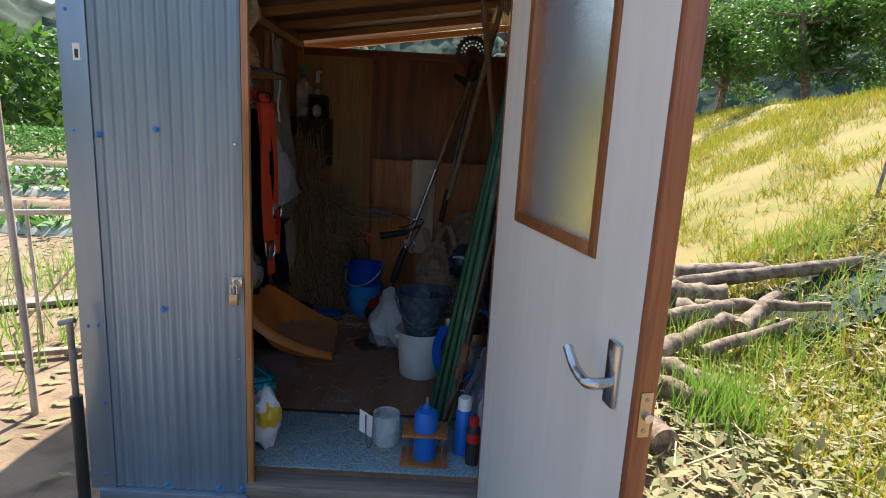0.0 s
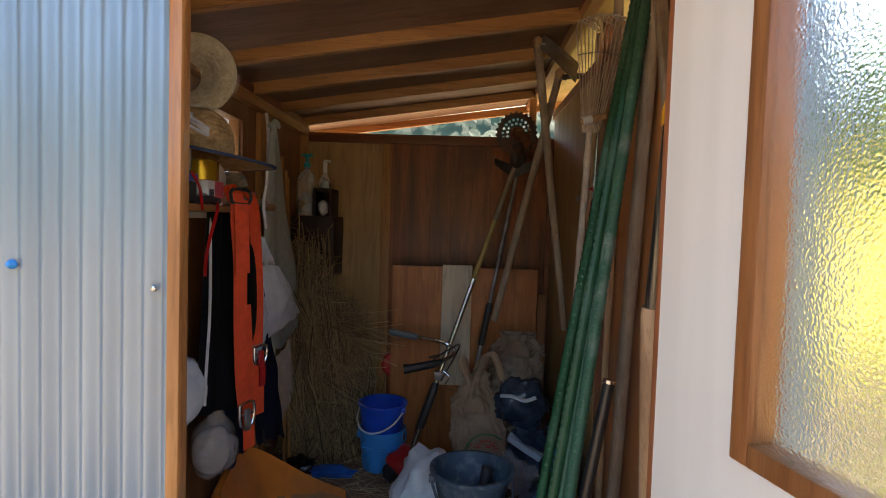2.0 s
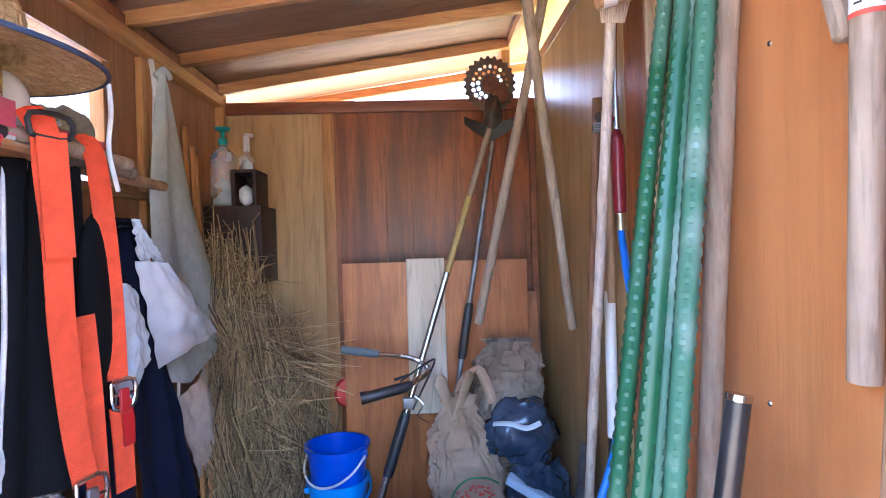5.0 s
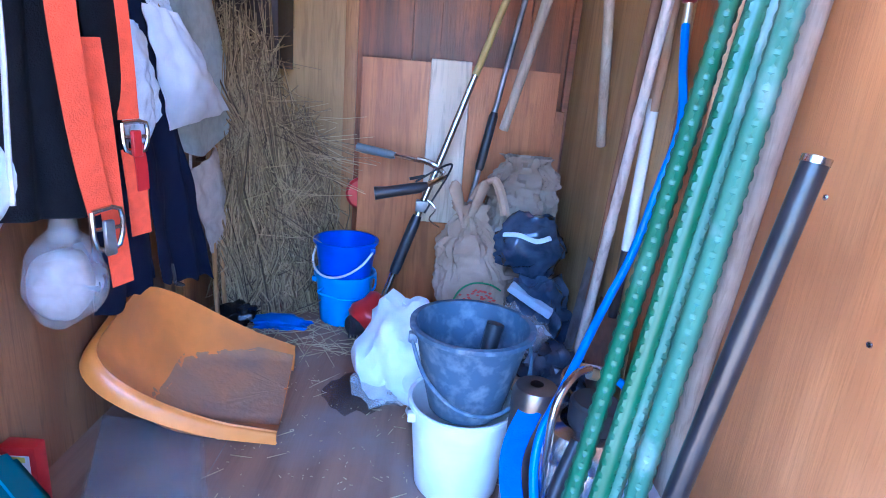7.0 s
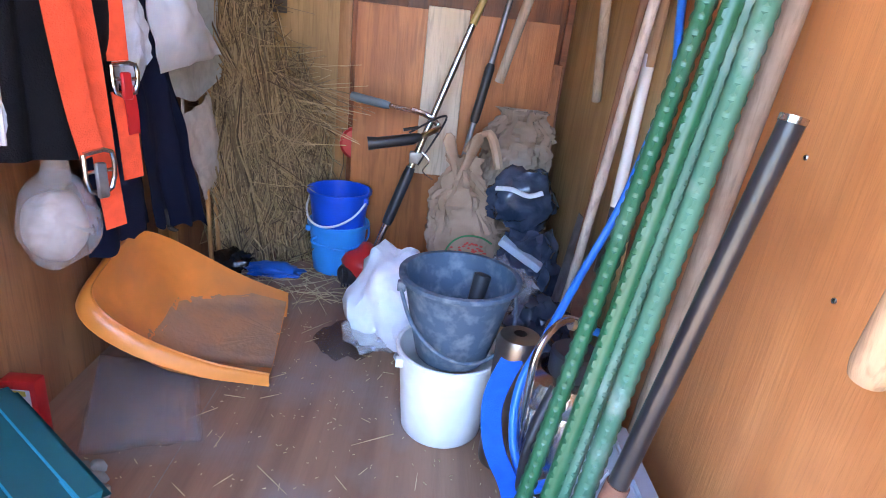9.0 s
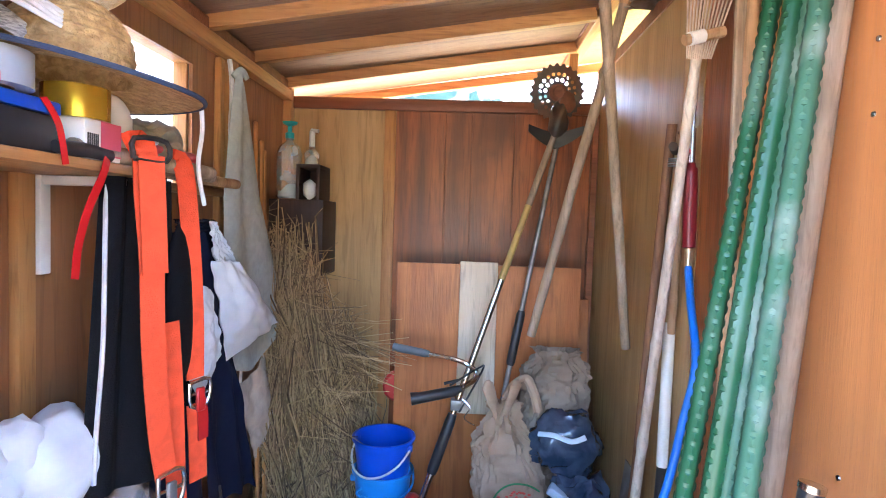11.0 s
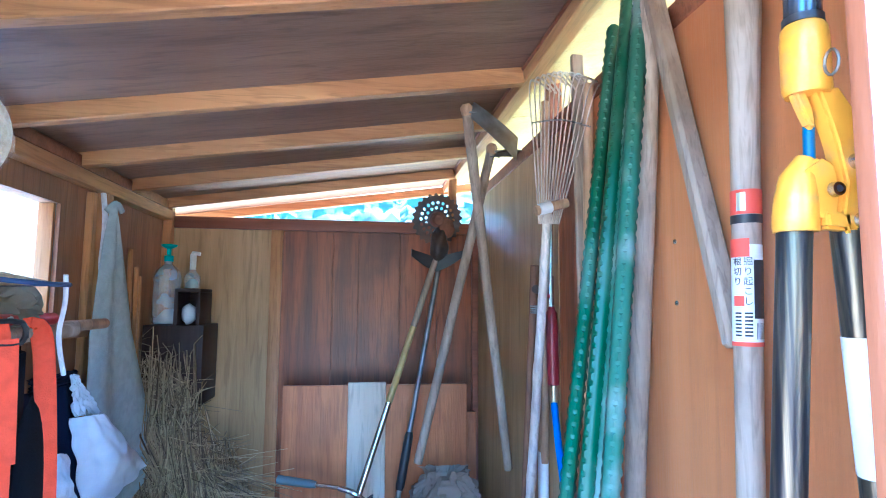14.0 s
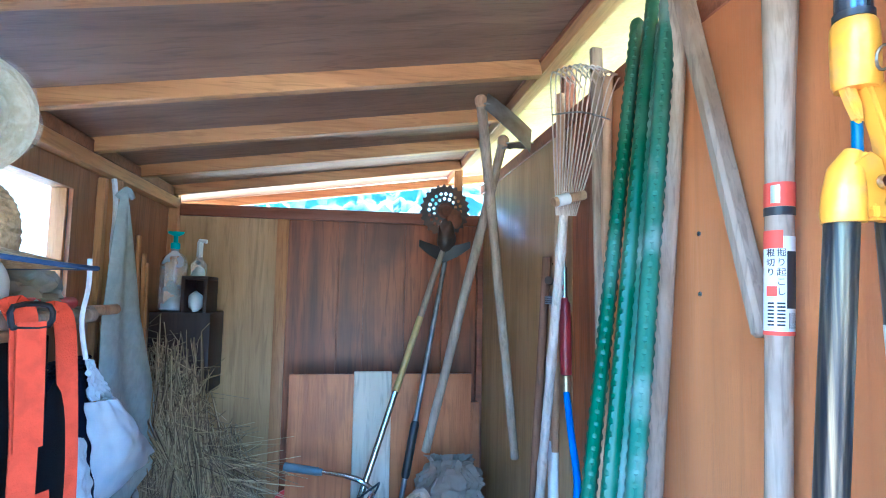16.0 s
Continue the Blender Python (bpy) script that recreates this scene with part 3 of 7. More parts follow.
gx = axis_steps(0.12, 600)
gbm = bmesh.new()
rows = [[gbm.verts.new((x, y, ground_z(x, y))) for y in gx] for x in gx]
for i in range(len(gx) - 1):
    for j in range(len(gx) - 1):
        gbm.faces.new((rows[i][j], rows[i + 1][j], rows[i + 1][j + 1], rows[i][j + 1]))
structure("ground", gbm, EARTH, "dry trampled earth with straw")

# ---- colours of loose things ----
def plastic(name, c, rough=0.4, **kw):
    kw.setdefault("bump", 0.03)
    kw.setdefault("scale", 8)
    return material(name, c, tuple(x * 0.85 for x in c), rough=rough, **kw)


def cloth(name, c, **kw):
    kw.setdefault("bump", 0.25)
    kw.setdefault("spec", 0.2)
    return material(name, c, tuple(x * 0.86 for x in c), rough=0.9, scale=30, bump_scale=300, **kw)


def film_material(name, c, mix=0.45, rough=0.25):
    """Thin plastic film: partly clear, partly white and glossy."""
    m = bpy.data.materials.new(name)
    m.use_nodes = True
    n, l = m.node_tree.nodes, m.node_tree.links
    p = n["Principled BSDF"]
    p.inputs["Base Color"].default_value, p.inputs["Roughness"].default_value = col(c), rough
    tr, ms = n.new("ShaderNodeBsdfTransparent"), n.new("ShaderNodeMixShader")
    ns = n.new("ShaderNodeTexNoise")
    ns.inputs["Scale"].default_value = 9
    mr = n.new("ShaderNodeMapRange")
    mr.inputs[3].default_value, mr.inputs[4].default_value = mix - 0.2, mix + 0.2
    tc = n.new("ShaderNodeTexCoord")
    l.new(tc.outputs["Object"], ns.inputs[0])
    l.new(ns.outputs[0], mr.inputs[0])
    l.new(mr.outputs[0], ms.inputs[0])
    l.new(tr.outputs[0], ms.inputs[1])
    l.new(p.outputs[0], ms.inputs[2])
    l.new(ms.outputs[0], n["Material Output"].inputs[0])
    return m


ORANGE_PLASTIC = plastic("orange plastic", (0.78, 0.25, 0.045), 0.35, stain=(0.42, 0.19, 0.08), stain_amount=0.5, stain_scale=4.5)
ORANGE_RIM = plastic("orange rim", (0.84, 0.28, 0.045), 0.32, stain=(0.55, 0.22, 0.06), stain_amount=0.3, stain_scale=9)
MUD = material("dried mud", (0.38, 0.20, 0.105), (0.50, 0.22, 0.085), rough=0.7, scale=5, bump=0.2, bump_scale=70, stain=(0.24, 0.16, 0.12), stain_amount=0.7, stain_scale=6)
BLUE_DEEP = plastic("deep blue plastic", (0.01, 0.09, 0.62), 0.3)
BLUE_LIGHT = plastic("light blue plastic", (0.03, 0.30, 0.78), 0.35)
WHITE_PLASTIC = plastic("white plastic", (0.78, 0.79, 0.77), 0.4, stain=(0.6, 0.58, 0.52), stain_amount=0.3, stain_scale=7)
GREY_TUB = plastic("worn grey-blue plastic", (0.050, 0.085, 0.125), 0.6, stain=(0.22, 0.25, 0.27), stain_amount=0.55, stain_scale=30, bump=0.15)
TEAL = plastic("teal plastic", (0.02, 0.46, 0.66), 0.4, stain=(0.02, 0.30, 0.42), stain_amount=0.4, stain_scale=3)
TEAL_DARK = plastic("dark teal plastic", (0.012, 0.14, 0.16), 0.5)
ORANGE_WEB = cloth("orange webbing", (0.84, 0.10, 0.04))
RED_PLASTIC = plastic("red plastic", (0.50, 0.02, 0.02), 0.35)
BLACK_CLOTH = cloth("black cloth", (0.0045, 0.005, 0.007))
NAVY = cloth("navy cloth", (0.006, 0.010, 0.030))
SAGE = cloth("grey-green cloth", (0.42, 0.47, 0.45))
CREAM = cloth("cream canvas", (0.58, 0.50, 0.42))
KHAKI = cloth("khaki cloth", (0.28, 0.26, 0.19))
WHITE_BAG = material("white plastic bag", (0.80, 0.86, 0.93), (0.70, 0.77, 0.86), rough=0.35, scale=12, bump=0.15, bump_scale=20, sss=0.15)
CLEAR_BAG = film_material("clear bag", (0.62, 0.60, 0.60), 0.34, 0.10)
CLEAR_FILM = film_material("folded clear film", (0.36, 0.30, 0.27), 0.30, 0.10)
DARK_BAG = material("dark blue plastic bag", (0.022, 0.034, 0.060), (0.07, 0.09, 0.13), rough=0.20, scale=10, bump=0.5, bump_scale=18)
PAPER_BAG = material("brown paper", (0.44, 0.30, 0.20), (0.34, 0.22, 0.14), rough=0.8, scale=8, bump=0.5, bump_scale=14)
STRAW_HAT = material("straw hat", (0.62, 0.42, 0.19), (0.40, 0.25, 0.10), rough=0.7, scale=60, bump=0.8, bump_scale=120)
PALE_HAT = material("pale straw hat", (0.76, 0.68, 0.45), (0.58, 0.49, 0.29), rough=0.6, scale=60, bump=0.7, bump_scale=110)
GREEN_STAKE = plastic("green coated steel", (0.012, 0.085, 0.035), 0.45, stain=(0.11, 0.20, 0.15), stain_amount=0.5, stain_scale=7)
PALE_STAKE = plastic("faded green coating", (0.045, 0.14, 0.085), 0.55, stain=(0.33, 0.39, 0.36), stain_amount=0.8, stain_scale=7)
YELLOW = plastic("yellow paint", (0.85, 0.40, 0.02), 0.35, stain=(0.2, 0.2, 0.22), stain_amount=0.4, stain_scale=30)
GOLD = material("gold tape", (0.80, 0.55, 0.06), (0.65, 0.42, 0.03), rough=0.18, metal=0.7, bump=0)
BLUE_HOSE = plastic("blue hose", (0.015, 0.17, 0.68), 0.35)
GREY_PLASTIC = plastic("grey plastic", (0.36, 0.43, 0.52), 0.5)
PALE_STRIPE = plastic("pale strips", (0.62, 0.66, 0.70), 0.5)
STRAW = material("dry straw", (0.52, 0.39, 0.20), (0.30, 0.20, 0.09), rough=0.75, scale=20, bump=0)
sn, slk = STRAW.node_tree.nodes, STRAW.node_tree.links
sg, sm = sn.new("ShaderNodeNewGeometry"), sn.new("ShaderNodeMix")
sm.data_type = "RGBA"
sm.inputs[6].default_value, sm.inputs[7].default_value = (0.58, 0.42, 0.215, 1), (0.08, 0.048, 0.024, 1)
slk.new(sg.outputs["Random Per Island"], sm.inputs[0])
slk.new(sm.outputs[2], sn["Principled BSDF"].inputs["Base Color"])
STRAW_PALE = material("pale straw", (0.62, 0.50, 0.28), (0.48, 0.36, 0.18), rough=0.75, scale=20, bump=0)
PALE_BOARD = wood("raw pale board", (0.66, 0.56, 0.42), (0.58, 0.47, 0.33), "z", 0.6, 1.5)
PLY_LOOSE = wood("loose plywood", (0.50, 0.180, 0.050), (0.38, 0.120, 0.030), "z", 0.4, 1.4, stain=(0.2, 0.07, 0.03), stain_amount=0.45, stain_scale=5)
PRINT_RED = plastic("red print", (0.66, 0.085, 0.05), 0.6)
PRINT_GREEN = plastic("green print", (0.05, 0.25, 0.08), 0.6)
WHITE_PAPER = material("white paper", (0.78, 0.78, 0.76), (0.7, 0.7, 0.69), rough=0.7, bump=0.05)
NEWSPRINT = material("newspaper", (0.58, 0.58, 0.54), (0.22, 0.22, 0.21), rough=0.8, scale=90, stretch=(1, 1, 4), bump=0.1)
WHITE_ROPE = cloth("white cord", (0.72, 0.72, 0.74))
BLUE_NET = plastic("blue band", (0.035, 0.055, 0.11), 0.8)
CLEAR = film_material("clear plastic bottle", (0.74, 0.84, 0.88), 0.30, 0.06)


# ---- floor by the door ----
carpet = thing("door_mat", (-0.25, 2.03, 0), "grey-blue carpet mat with a black rubber edge", "mat")
part("carpet_face", box((-0.76, 1.83, 0.0005), (0.34, 2.235, 0.010), 0.003), CARPET, carpet)
part("edge", box((-0.77, 2.236, 0.0005), (0.34, 2.262, 0.009), 0.003), RUBBER, carpet, "black rubber edge")
part("seam", box((-0.709, 2.262, -0.001), (-0.707, 4.0, 0.0006)), SILL, floor)


# ---- scattered straw on the floor ----
def add_stalk(bm, p, d, length, r, seg=4, bend=0.0):
    p, d = Vector(p), Vector(d).normalized()
    side = d.orthogonal().normalized()
    add_tube(bm, [p, p + d * length * 0.5 + side * bend, p + d * length], [r, r, r * 0.5], seg, False)


rng = random.Random(4)
bm = bmesh.new()
for _ in range(120):
    x, y = rng.uniform(-0.85, 0.05), rng.uniform(2.28, 3.7)
    a, ln = rng.uniform(0, 6.28), rng.choice((0.008, 0.012, 0.02, 0.03, 0.05))
    if rng.random() < 0.15:
        ln = rng.uniform(0.05, 0.12)
    add_stalk(bm, (x, y, 0.003), (math.cos(a), math.sin(a), 0.02), ln, 0.0012, 4)
for _ in range(150):
    x, y = rng.uniform(-0.95, -0.45), rng.uniform(3.35, 3.75)
    a = rng.uniform(0, 6.28)
    add_stalk(bm, (x, y, 0.004), (math.cos(a), math.sin(a), 0.05), rng.uniform(0.05, 0.2), 0.0014, 4)
for _ in range(160):
    x, y = rng.uniform(-0.7, 0.0), rng.uniform(1.85, 2.24)
    a = rng.uniform(0, 6.28)
    add_stalk(bm, (x, y, 0.011), (math.cos(a), math.sin(a), 0.02), rng.choice((0.01, 0.015, 0.02, 0.09)), 0.0012, 4)
for _ in range(900):
    x, y = rng.uniform(-0.95, 0.12), rng.uniform(2.28, 3.6) if rng.random() < 0.6 else rng.uniform(1.85, 2.34)
    a = rng.uniform(0, 6.28)
    add_stalk(bm, (x, y, 0.002 if y > 2.262 else 0.011), (math.cos(a), math.sin(a), 0.04), rng.uniform(0.004, 0.008), 0.0013, 3)
solo("straw_litter", bm, STRAW_PALE, (0, 0, 0), "bits of pale straw scattered over the floor", "straw", kind="stuff")

# ---- straw sheaves in the back corner ----
def sheaf(cx, cy, r0, h, tip, seed, count):
    """Handfuls of wavy stalks set round a leaning core, heads drooping outwards."""
    bm = bmesh.new()
    rg = random.Random(seed)
    lim = lambda p: Vector((max(p.x, -1.07), min(p.y, 4.02), max(p.z, 0.004)))
    for _ in range(count // 22):
        a, k = rg.uniform(0, 6.28), math.sqrt(rg.random())
        foot = Vector((cx + math.cos(a) * r0 * k, cy + math.sin(a) * r0 * 0.62 * k, rg.choice((0.0, 0.0, 0.06, 0.18, 0.34)) * h))
        hb = min(h * 0.99, foot.z + h * rg.uniform(0.30, 0.72))
        f = hb / h
        head = Vector((cx + (tip[0] - cx) * f + math.cos(a) * r0 * k * (1.05 - f), cy + (tip[1] - cy) * f + math.sin(a) * r0 * 0.6 * k * (1.05 - f), hb))
        sway = Vector((rg.gauss(0, 0.05), rg.gauss(-0.02, 0.03), 0))
        for _ in range(22):
            p = foot + Vector((rg.gauss(0, 0.020), rg.gauss(0, 0.016), rg.uniform(0, 0.06)))
            q = head + Vector((rg.gauss(0, 0.034), rg.gauss(0, 0.028), rg.gauss(0, 0.06))) + sway
            m1 = p.lerp(q, 0.35) + sway * 0.4 + Vector((rg.gauss(0, 0.014), rg.gauss(0, 0.012), 0))
            m2 = p.lerp(q, 0.72) + sway * 0.7 + Vector((rg.gauss(0, 0.016), rg.gauss(0, 0.012), 0))
            droop = q + Vector((rg.gauss(sway.x * 1.5, 0.035), rg.gauss(-0.03, 0.02), rg.uniform(-0.12, 0.06)))
            r = rg.uniform(0.0020, 0.0046)
            add_tube(bm, [lim(x) for x in (p, m1, m2, q, droop)], [r, r, r, r * 0.8, r * 0.4], 3, False)
    for _ in range(count // 2):
        a = rg.uniform(3.0, 6.4)
        z = rg.uniform(0.02, h * 0.95)
        f = z / h
        k = r0 * (1.06 - 0.8 * f)
        p = Vector((cx + (tip[0] - cx) * f + math.cos(a) * k, cy + (tip[1] - cy) * f + math.sin(a) * k * 0.65, z))
        d = Vector((rg.gauss(0, 0.42), rg.gauss(-0.1, 0.25), rg.choice((-1, 1)) * rg.uniform(0.4, 1.0)))
        if p.z + d.normalized().z * 0.2 < 0.02:
            d.z = abs(d.z)
        e = lim(p + d.normalized() * rg.uniform(0.05, 0.16))
        m = p.lerp(e, 0.5) + Vector((rg.gauss(0, 0.016), rg.gauss(0, 0.012), rg.gauss(0, 0.012)))
        add_tube(bm, [lim(p), lim(m), e], [0.0042, 0.0036, 0.0012], 3, False)
    return bm


for i, (cx, cy, r0, h, tip) in enumerate(((-0.86, 3.72, 0.17, 1.16, (-0.93, 3.75)), (-0.73, 3.86, 0.13, 0.80, (-0.82, 3.88)), (-0.97, 3.70, 0.10, 0.98, (-0.965, 3.74)))):
    solo("straw_sheaf", sheaf(cx, cy, r0, h, tip, 11 + i, (1300, 800, 500)[i]), STRAW, (cx, cy, 0), "tall sheaf of dry straw standing in the corner", "straw", "straw sheaves", kind="stuff")
solo("stick", tube([(-0.80, 3.70, 0.02), (-0.90, 3.74, 0.45)], 0.009, 8), RUST, (-0.80, 3.70, 0.0), "rusty brown stick leaning on the straw", "stick")

# ---- dark box with bottles on it ----
cab = thing("wall_box", (-0.94, 3.93, 1.0), "dark stained wooden box fixed on the wall", "box")
part("body", box((-1.07, 3.80, 0.98), (-0.835, 4.035, 1.305), 0.003), DARK_WOOD, cab)
part("side", box((-0.955, 3.80, 1.306), (-0.94, 3.98, 1.455), 0.002), DARK_WOOD, cab)
part("side", box((-0.868, 3.80, 1.306), (-0.853, 3.98, 1.44), 0.002), DARK_WOOD, cab)
part("back", box((-0.94, 3.965, 1.306), (-0.868, 3.98, 1.44), 0.002), DARK_WOOD, cab)
part("top", box((-0.955, 3.80, 1.441), (-0.853, 3.98, 1.455), 0.002), DARK_WOOD, cab)
solo("bag_in_box", blob((-0.905, 3.84, 1.348), (0.03, 0.035, 0.045), 3, 0.3, 6, 2, 1.307, 0.2), WHITE_BAG, (-0.905, 3.84, 1.307), "small crumpled white plastic bag", "bag")
bot = thing("pump_bottle", (-1.005, 3.865, 1.306), "clear plastic bottle with a teal pump cap", "bottle")
prof = [(0.001, 0.002), (0.05, 0.002), (0.055, 0.01)]
for k in range(12):
    prof.append((0.055 if k % 2 else 0.051, 0.02 + k * 0.014))
prof += [(0.054, 0.20), (0.045, 0.225), (0.024, 0.245), (0.016, 0.252), (0.016, 0.27)]
part("bottle_body", lathe((-1.005, 3.865, 1.307), prof, 24), CLEAR, bot)
TEAL_CAP = plastic("teal cap", (0.02, 0.42, 0.42), 0.4)
part("pump", lathe((-1.005, 3.865, 1.307), [(0.0001, 0.262), (0.019, 0.262), (0.019, 0.285), (0.009, 0.29), (0.009, 0.315), (0.03, 0.325), (0.033, 0.333), (0.0001, 0.335)], 18), TEAL_CAP, bot, "teal pump cap")
bot2 = thing("spray_bottle", (-0.905, 3.86, 1.456), "small clear bottle with a white pump", "bottle")
part("bottle_body", lathe((-0.905, 3.86, 1.456), [(0.0001, 0.001), (0.032, 0.001), (0.033, 0.05), (0.014, 0.07), (0.012, 0.08)], 18), CLEAR, bot2)
part("pump", tube(smooth_path([(-0.905, 3.86, 1.536), (-0.905, 3.86, 1.60), (-0.902, 3.855, 1.605), (-0.875, 3.85, 1.602)], 4), [0.013] * 5 + [0.008] * 8, 8), WHITE_PLASTIC, bot2, "white pump head")

# ---- boards leaning on the back wall ----
bm = box((-0.515, 3.83, 0.002), (0.268, 3.842, 1.052), 0.0015)
solo("plywood_sheet", bm, PLY_LOOSE, (-0.12, 3.836, 0.0), "orange-brown plywood sheet standing against the back wall", "board", smooth=False)
solo("pale_plank", beam((-0.165, 3.79, 0.42), (-0.165, 3.822, 1.065), 0.012, 0.16, (1, 0, 0)), PALE_BOARD, (-0.165, 3.80, 0.42), "pale raw board leaning on the plywood sheet", "board", smooth=False)
solo("timber_offcut", beam((0.305, 3.90, 0.0), (0.315, 4.0, 0.9), 0.03, 0.05, (1, 0, 0)), PLY_LOOSE, (0.305, 3.9, 0.0), "reddish timber offcut standing in the corner", "board")
for sx in ((-0.99, 3.52), (-1.0, 3.62), (-0.985, 3.585)):
    solo("thin_lath", beam((sx[0], sx[1], 0.0), (LEFT + 0.016, sx[1] + 0.12, 1.62 - 0.25 * (sx[1] - 3.5) * 4), 0.014, 0.018, (0, 1, 0)), PINE_V, (sx[0], sx[1], 0.0), "thin wooden lath leaning on the side wall", "lath", "laths by the jacket")


# ---- buckets ----
def bucket(name, c, z0, h, r0, r1, mat, label, handle_mat, handle_pts, rim=0.008, wall=0.003):
    b = thing(name, (c[0], c[1], z0), label, "bucket")
    pr = [(0.001, 0.003), (r0 - 0.004, 0.003), (r0, 0.008)]
    pr += [(r0 + (r1 - r0) * t, h * t) for t in (0.3, 0.6, 0.85, 0.96)]
    pr += [(r1 + rim, h - 0.012), (r1 + rim, h - 0.002), (r1 + rim * 0.5, h), (r1 - wall, h - 0.002)]
    pr += [(r0 + (r1 - r0) * t - wall, h * t) for t in (0.85, 0.5, 0.1)] + [(r0 - wall - 0.004, 0.008), (0.001, 0.008)]
    part("shell", lathe((c[0], c[1], z0), pr, 40), mat, b)
    for s in (-1, 1):
        d = (Vector(handle_pts[0]) - Vector((c[0], c[1], handle_pts[0][2]))).normalized() * s
        part("ear", box(Vector((c[0], c[1], z0 + h - 0.03)) + d * (r1 + 0.004) - Vector((0.010, 0.010, 0.012)), Vector((c[0], c[1], z0 + h - 0.03)) + d * (r1 + 0.004) + Vector((0.010, 0.010, 0.012)), 0.003), mat, b)
    part("bail", tube(smooth_path(handle_pts, 8), 0.0045, 8), handle_mat, b)
    return b


def bail(c, r, z, yaw, drop, n=7):
    """Points of a bail folded down to one side."""
    e = Vector((math.cos(yaw), math.sin(yaw), 0))
    f = Vector((-e.y, e.x, 0))
    return [Vector((c[0], c[1], z)) + e * r * math.cos(math.pi * k / (n - 1)) + f * (r * 0.98 + 0.0) * math.sin(math.pi * k / (n - 1)) * 1.0 - Vector((0, 0, drop * math.sin(math.pi * k / (n - 1)))) for k in range(n)]


bucket("bucket", (-0.533, 3.69), 0.0, 0.215, 0.098, 0.118, BLUE_LIGHT, "light blue plastic bucket on the floor", BLUE_LIGHT, bail((-0.533, 3.69), 0.126, 0.19, math.radians(20), -0.05)[:1] + bail((-0.533, 3.69), 0.128, 0.19, math.radians(20 + 180), 0.06)[1:])
bucket("bucket", (-0.533, 3.69), 0.125, 0.225, 0.095, 0.122, BLUE_DEEP, "deep blue plastic bucket nested in another", WHITE_PLASTIC, bail((-0.533, 3.69), 0.130, 0.32, math.radians(155), 0.10))
bucket("bucket", (-0.093, 2.735), 0.0, 0.245, 0.105, 0.128, WHITE_PLASTIC, "white plastic bucket holding a grey one", WHITE_PLASTIC, bail((-0.093, 2.735), 0.136, 0.215, 0.4, 0.05), 0.007)
bucket("bucket", (-0.090, 2.712), 0.232, 0.222, 0.088, 0.136, GREY_TUB, "worn grey-blue plastic bucket with mortar dust", GREY_TUB, bail((-0.090, 2.712), 0.144, 0.425, math.radians(195), 0.13), 0.010, 0.004)
solo("knife_handle", tube([(-0.075, 2.70, 0.30), (-0.05, 2.72, 0.36), (-0.035, 2.735, 0.445)], [0.018, 0.019, 0.021], 12), BLACK, (-0.075, 2.70, 0.285), "black plastic tool handle in the grey bucket", "tool")

# ---- orange scoop ----
LIP_N, LIP_F, BACK_N, BACK_F = Vector((-0.575, 2.834, 0.010)), Vector((-0.634, 3.27, 0.045)), Vector((-0.985, 2.645, 0.085)), Vector((-1.015, 3.10, 0.19))


def scoop_pt(u, v, lift=0.0):
    """u runs round the rim from the near lip corner over the back to the far one, v from the middle of the lip out to the rim and over its flange."""
    a = math.pi * u
    n = 2 / 5.0
    across = -math.copysign(abs(math.cos(a)) ** n, math.cos(a))
    deep = abs(math.sin(a)) ** n
    def flat(k):
        q = 0.5 + 0.5 * across * k * (1 - 0.10 * deep * k)
        return LIP_N.lerp(LIP_F, q).lerp(BACK_N.lerp(BACK_F, q), deep * k)
    k = min(v, 1.0)
    p = flat(k)
    wall = 0.022 + 0.165 * min(1, deep * 1.02) ** 1.5
    t = max(0.0, (k - 0.60) / 0.40)
    p.z += wall * t * t * (1.25 - 0.25 * t) + 0.004 + lift
    if v > 1:
        out = (flat(1.0) - flat(0.8))
        out.z = 0
        out = out.normalized() if out.length > 1e-6 else Vector((0, 0, 0))
        f = (v - 1) / 0.2
        p += out * (0.034 * f * min(1, 0.35 + deep)) - Vector((0, 0, 0.030 * f * f * f))
    return p


scoop = thing("scoop", (-0.8, 2.98, 0), "large orange plastic scoop with a muddy floor", "scoop")
part("pan", surface(72, 30, lambda u, v: scoop_pt(u, v), 0.005), ORANGE_PLASTIC, scoop, angle=60)
part("rim", surface(72, 8, lambda u, v: scoop_pt(u, 1.0 + 0.2 * v), 0.006), ORANGE_RIM, scoop, "thick rolled orange rim", angle=60)
part("skirt", surface(72, 6, lambda u, v: scoop_pt(u, 1.06 - 0.26 * v) - Vector((0, 0, 0.03 + 0.02 * v)), 0.004), ORANGE_RIM, scoop, angle=60)
part("mud", surface(48, 20, lambda u, v: scoop_pt(u, 0.02 + (0.80 + 0.04 * wob((math.cos(u * 6.28) * 2, math.sin(u * 6.28) * 2, 0), 2.0, 1.0)) * v, 0.0075 + 0.001 * wob((u * 9, v * 3, 1), 2.0, 4.0))), MUD, scoop, "dried brown mud on the floor of the scoop")
solo("cord", tube(smooth_path([(-0.955, 3.10, 0.40), (-0.945, 3.09, 0.37), (-0.94, 3.085, 0.345), (-0.92, 3.09, 0.34), (-0.935, 3.075, 0.355)], 4), 0.005, 6), BLACK, (-0.94, 3.09, 0.34), "short black cord tied to the scoop", "cord")

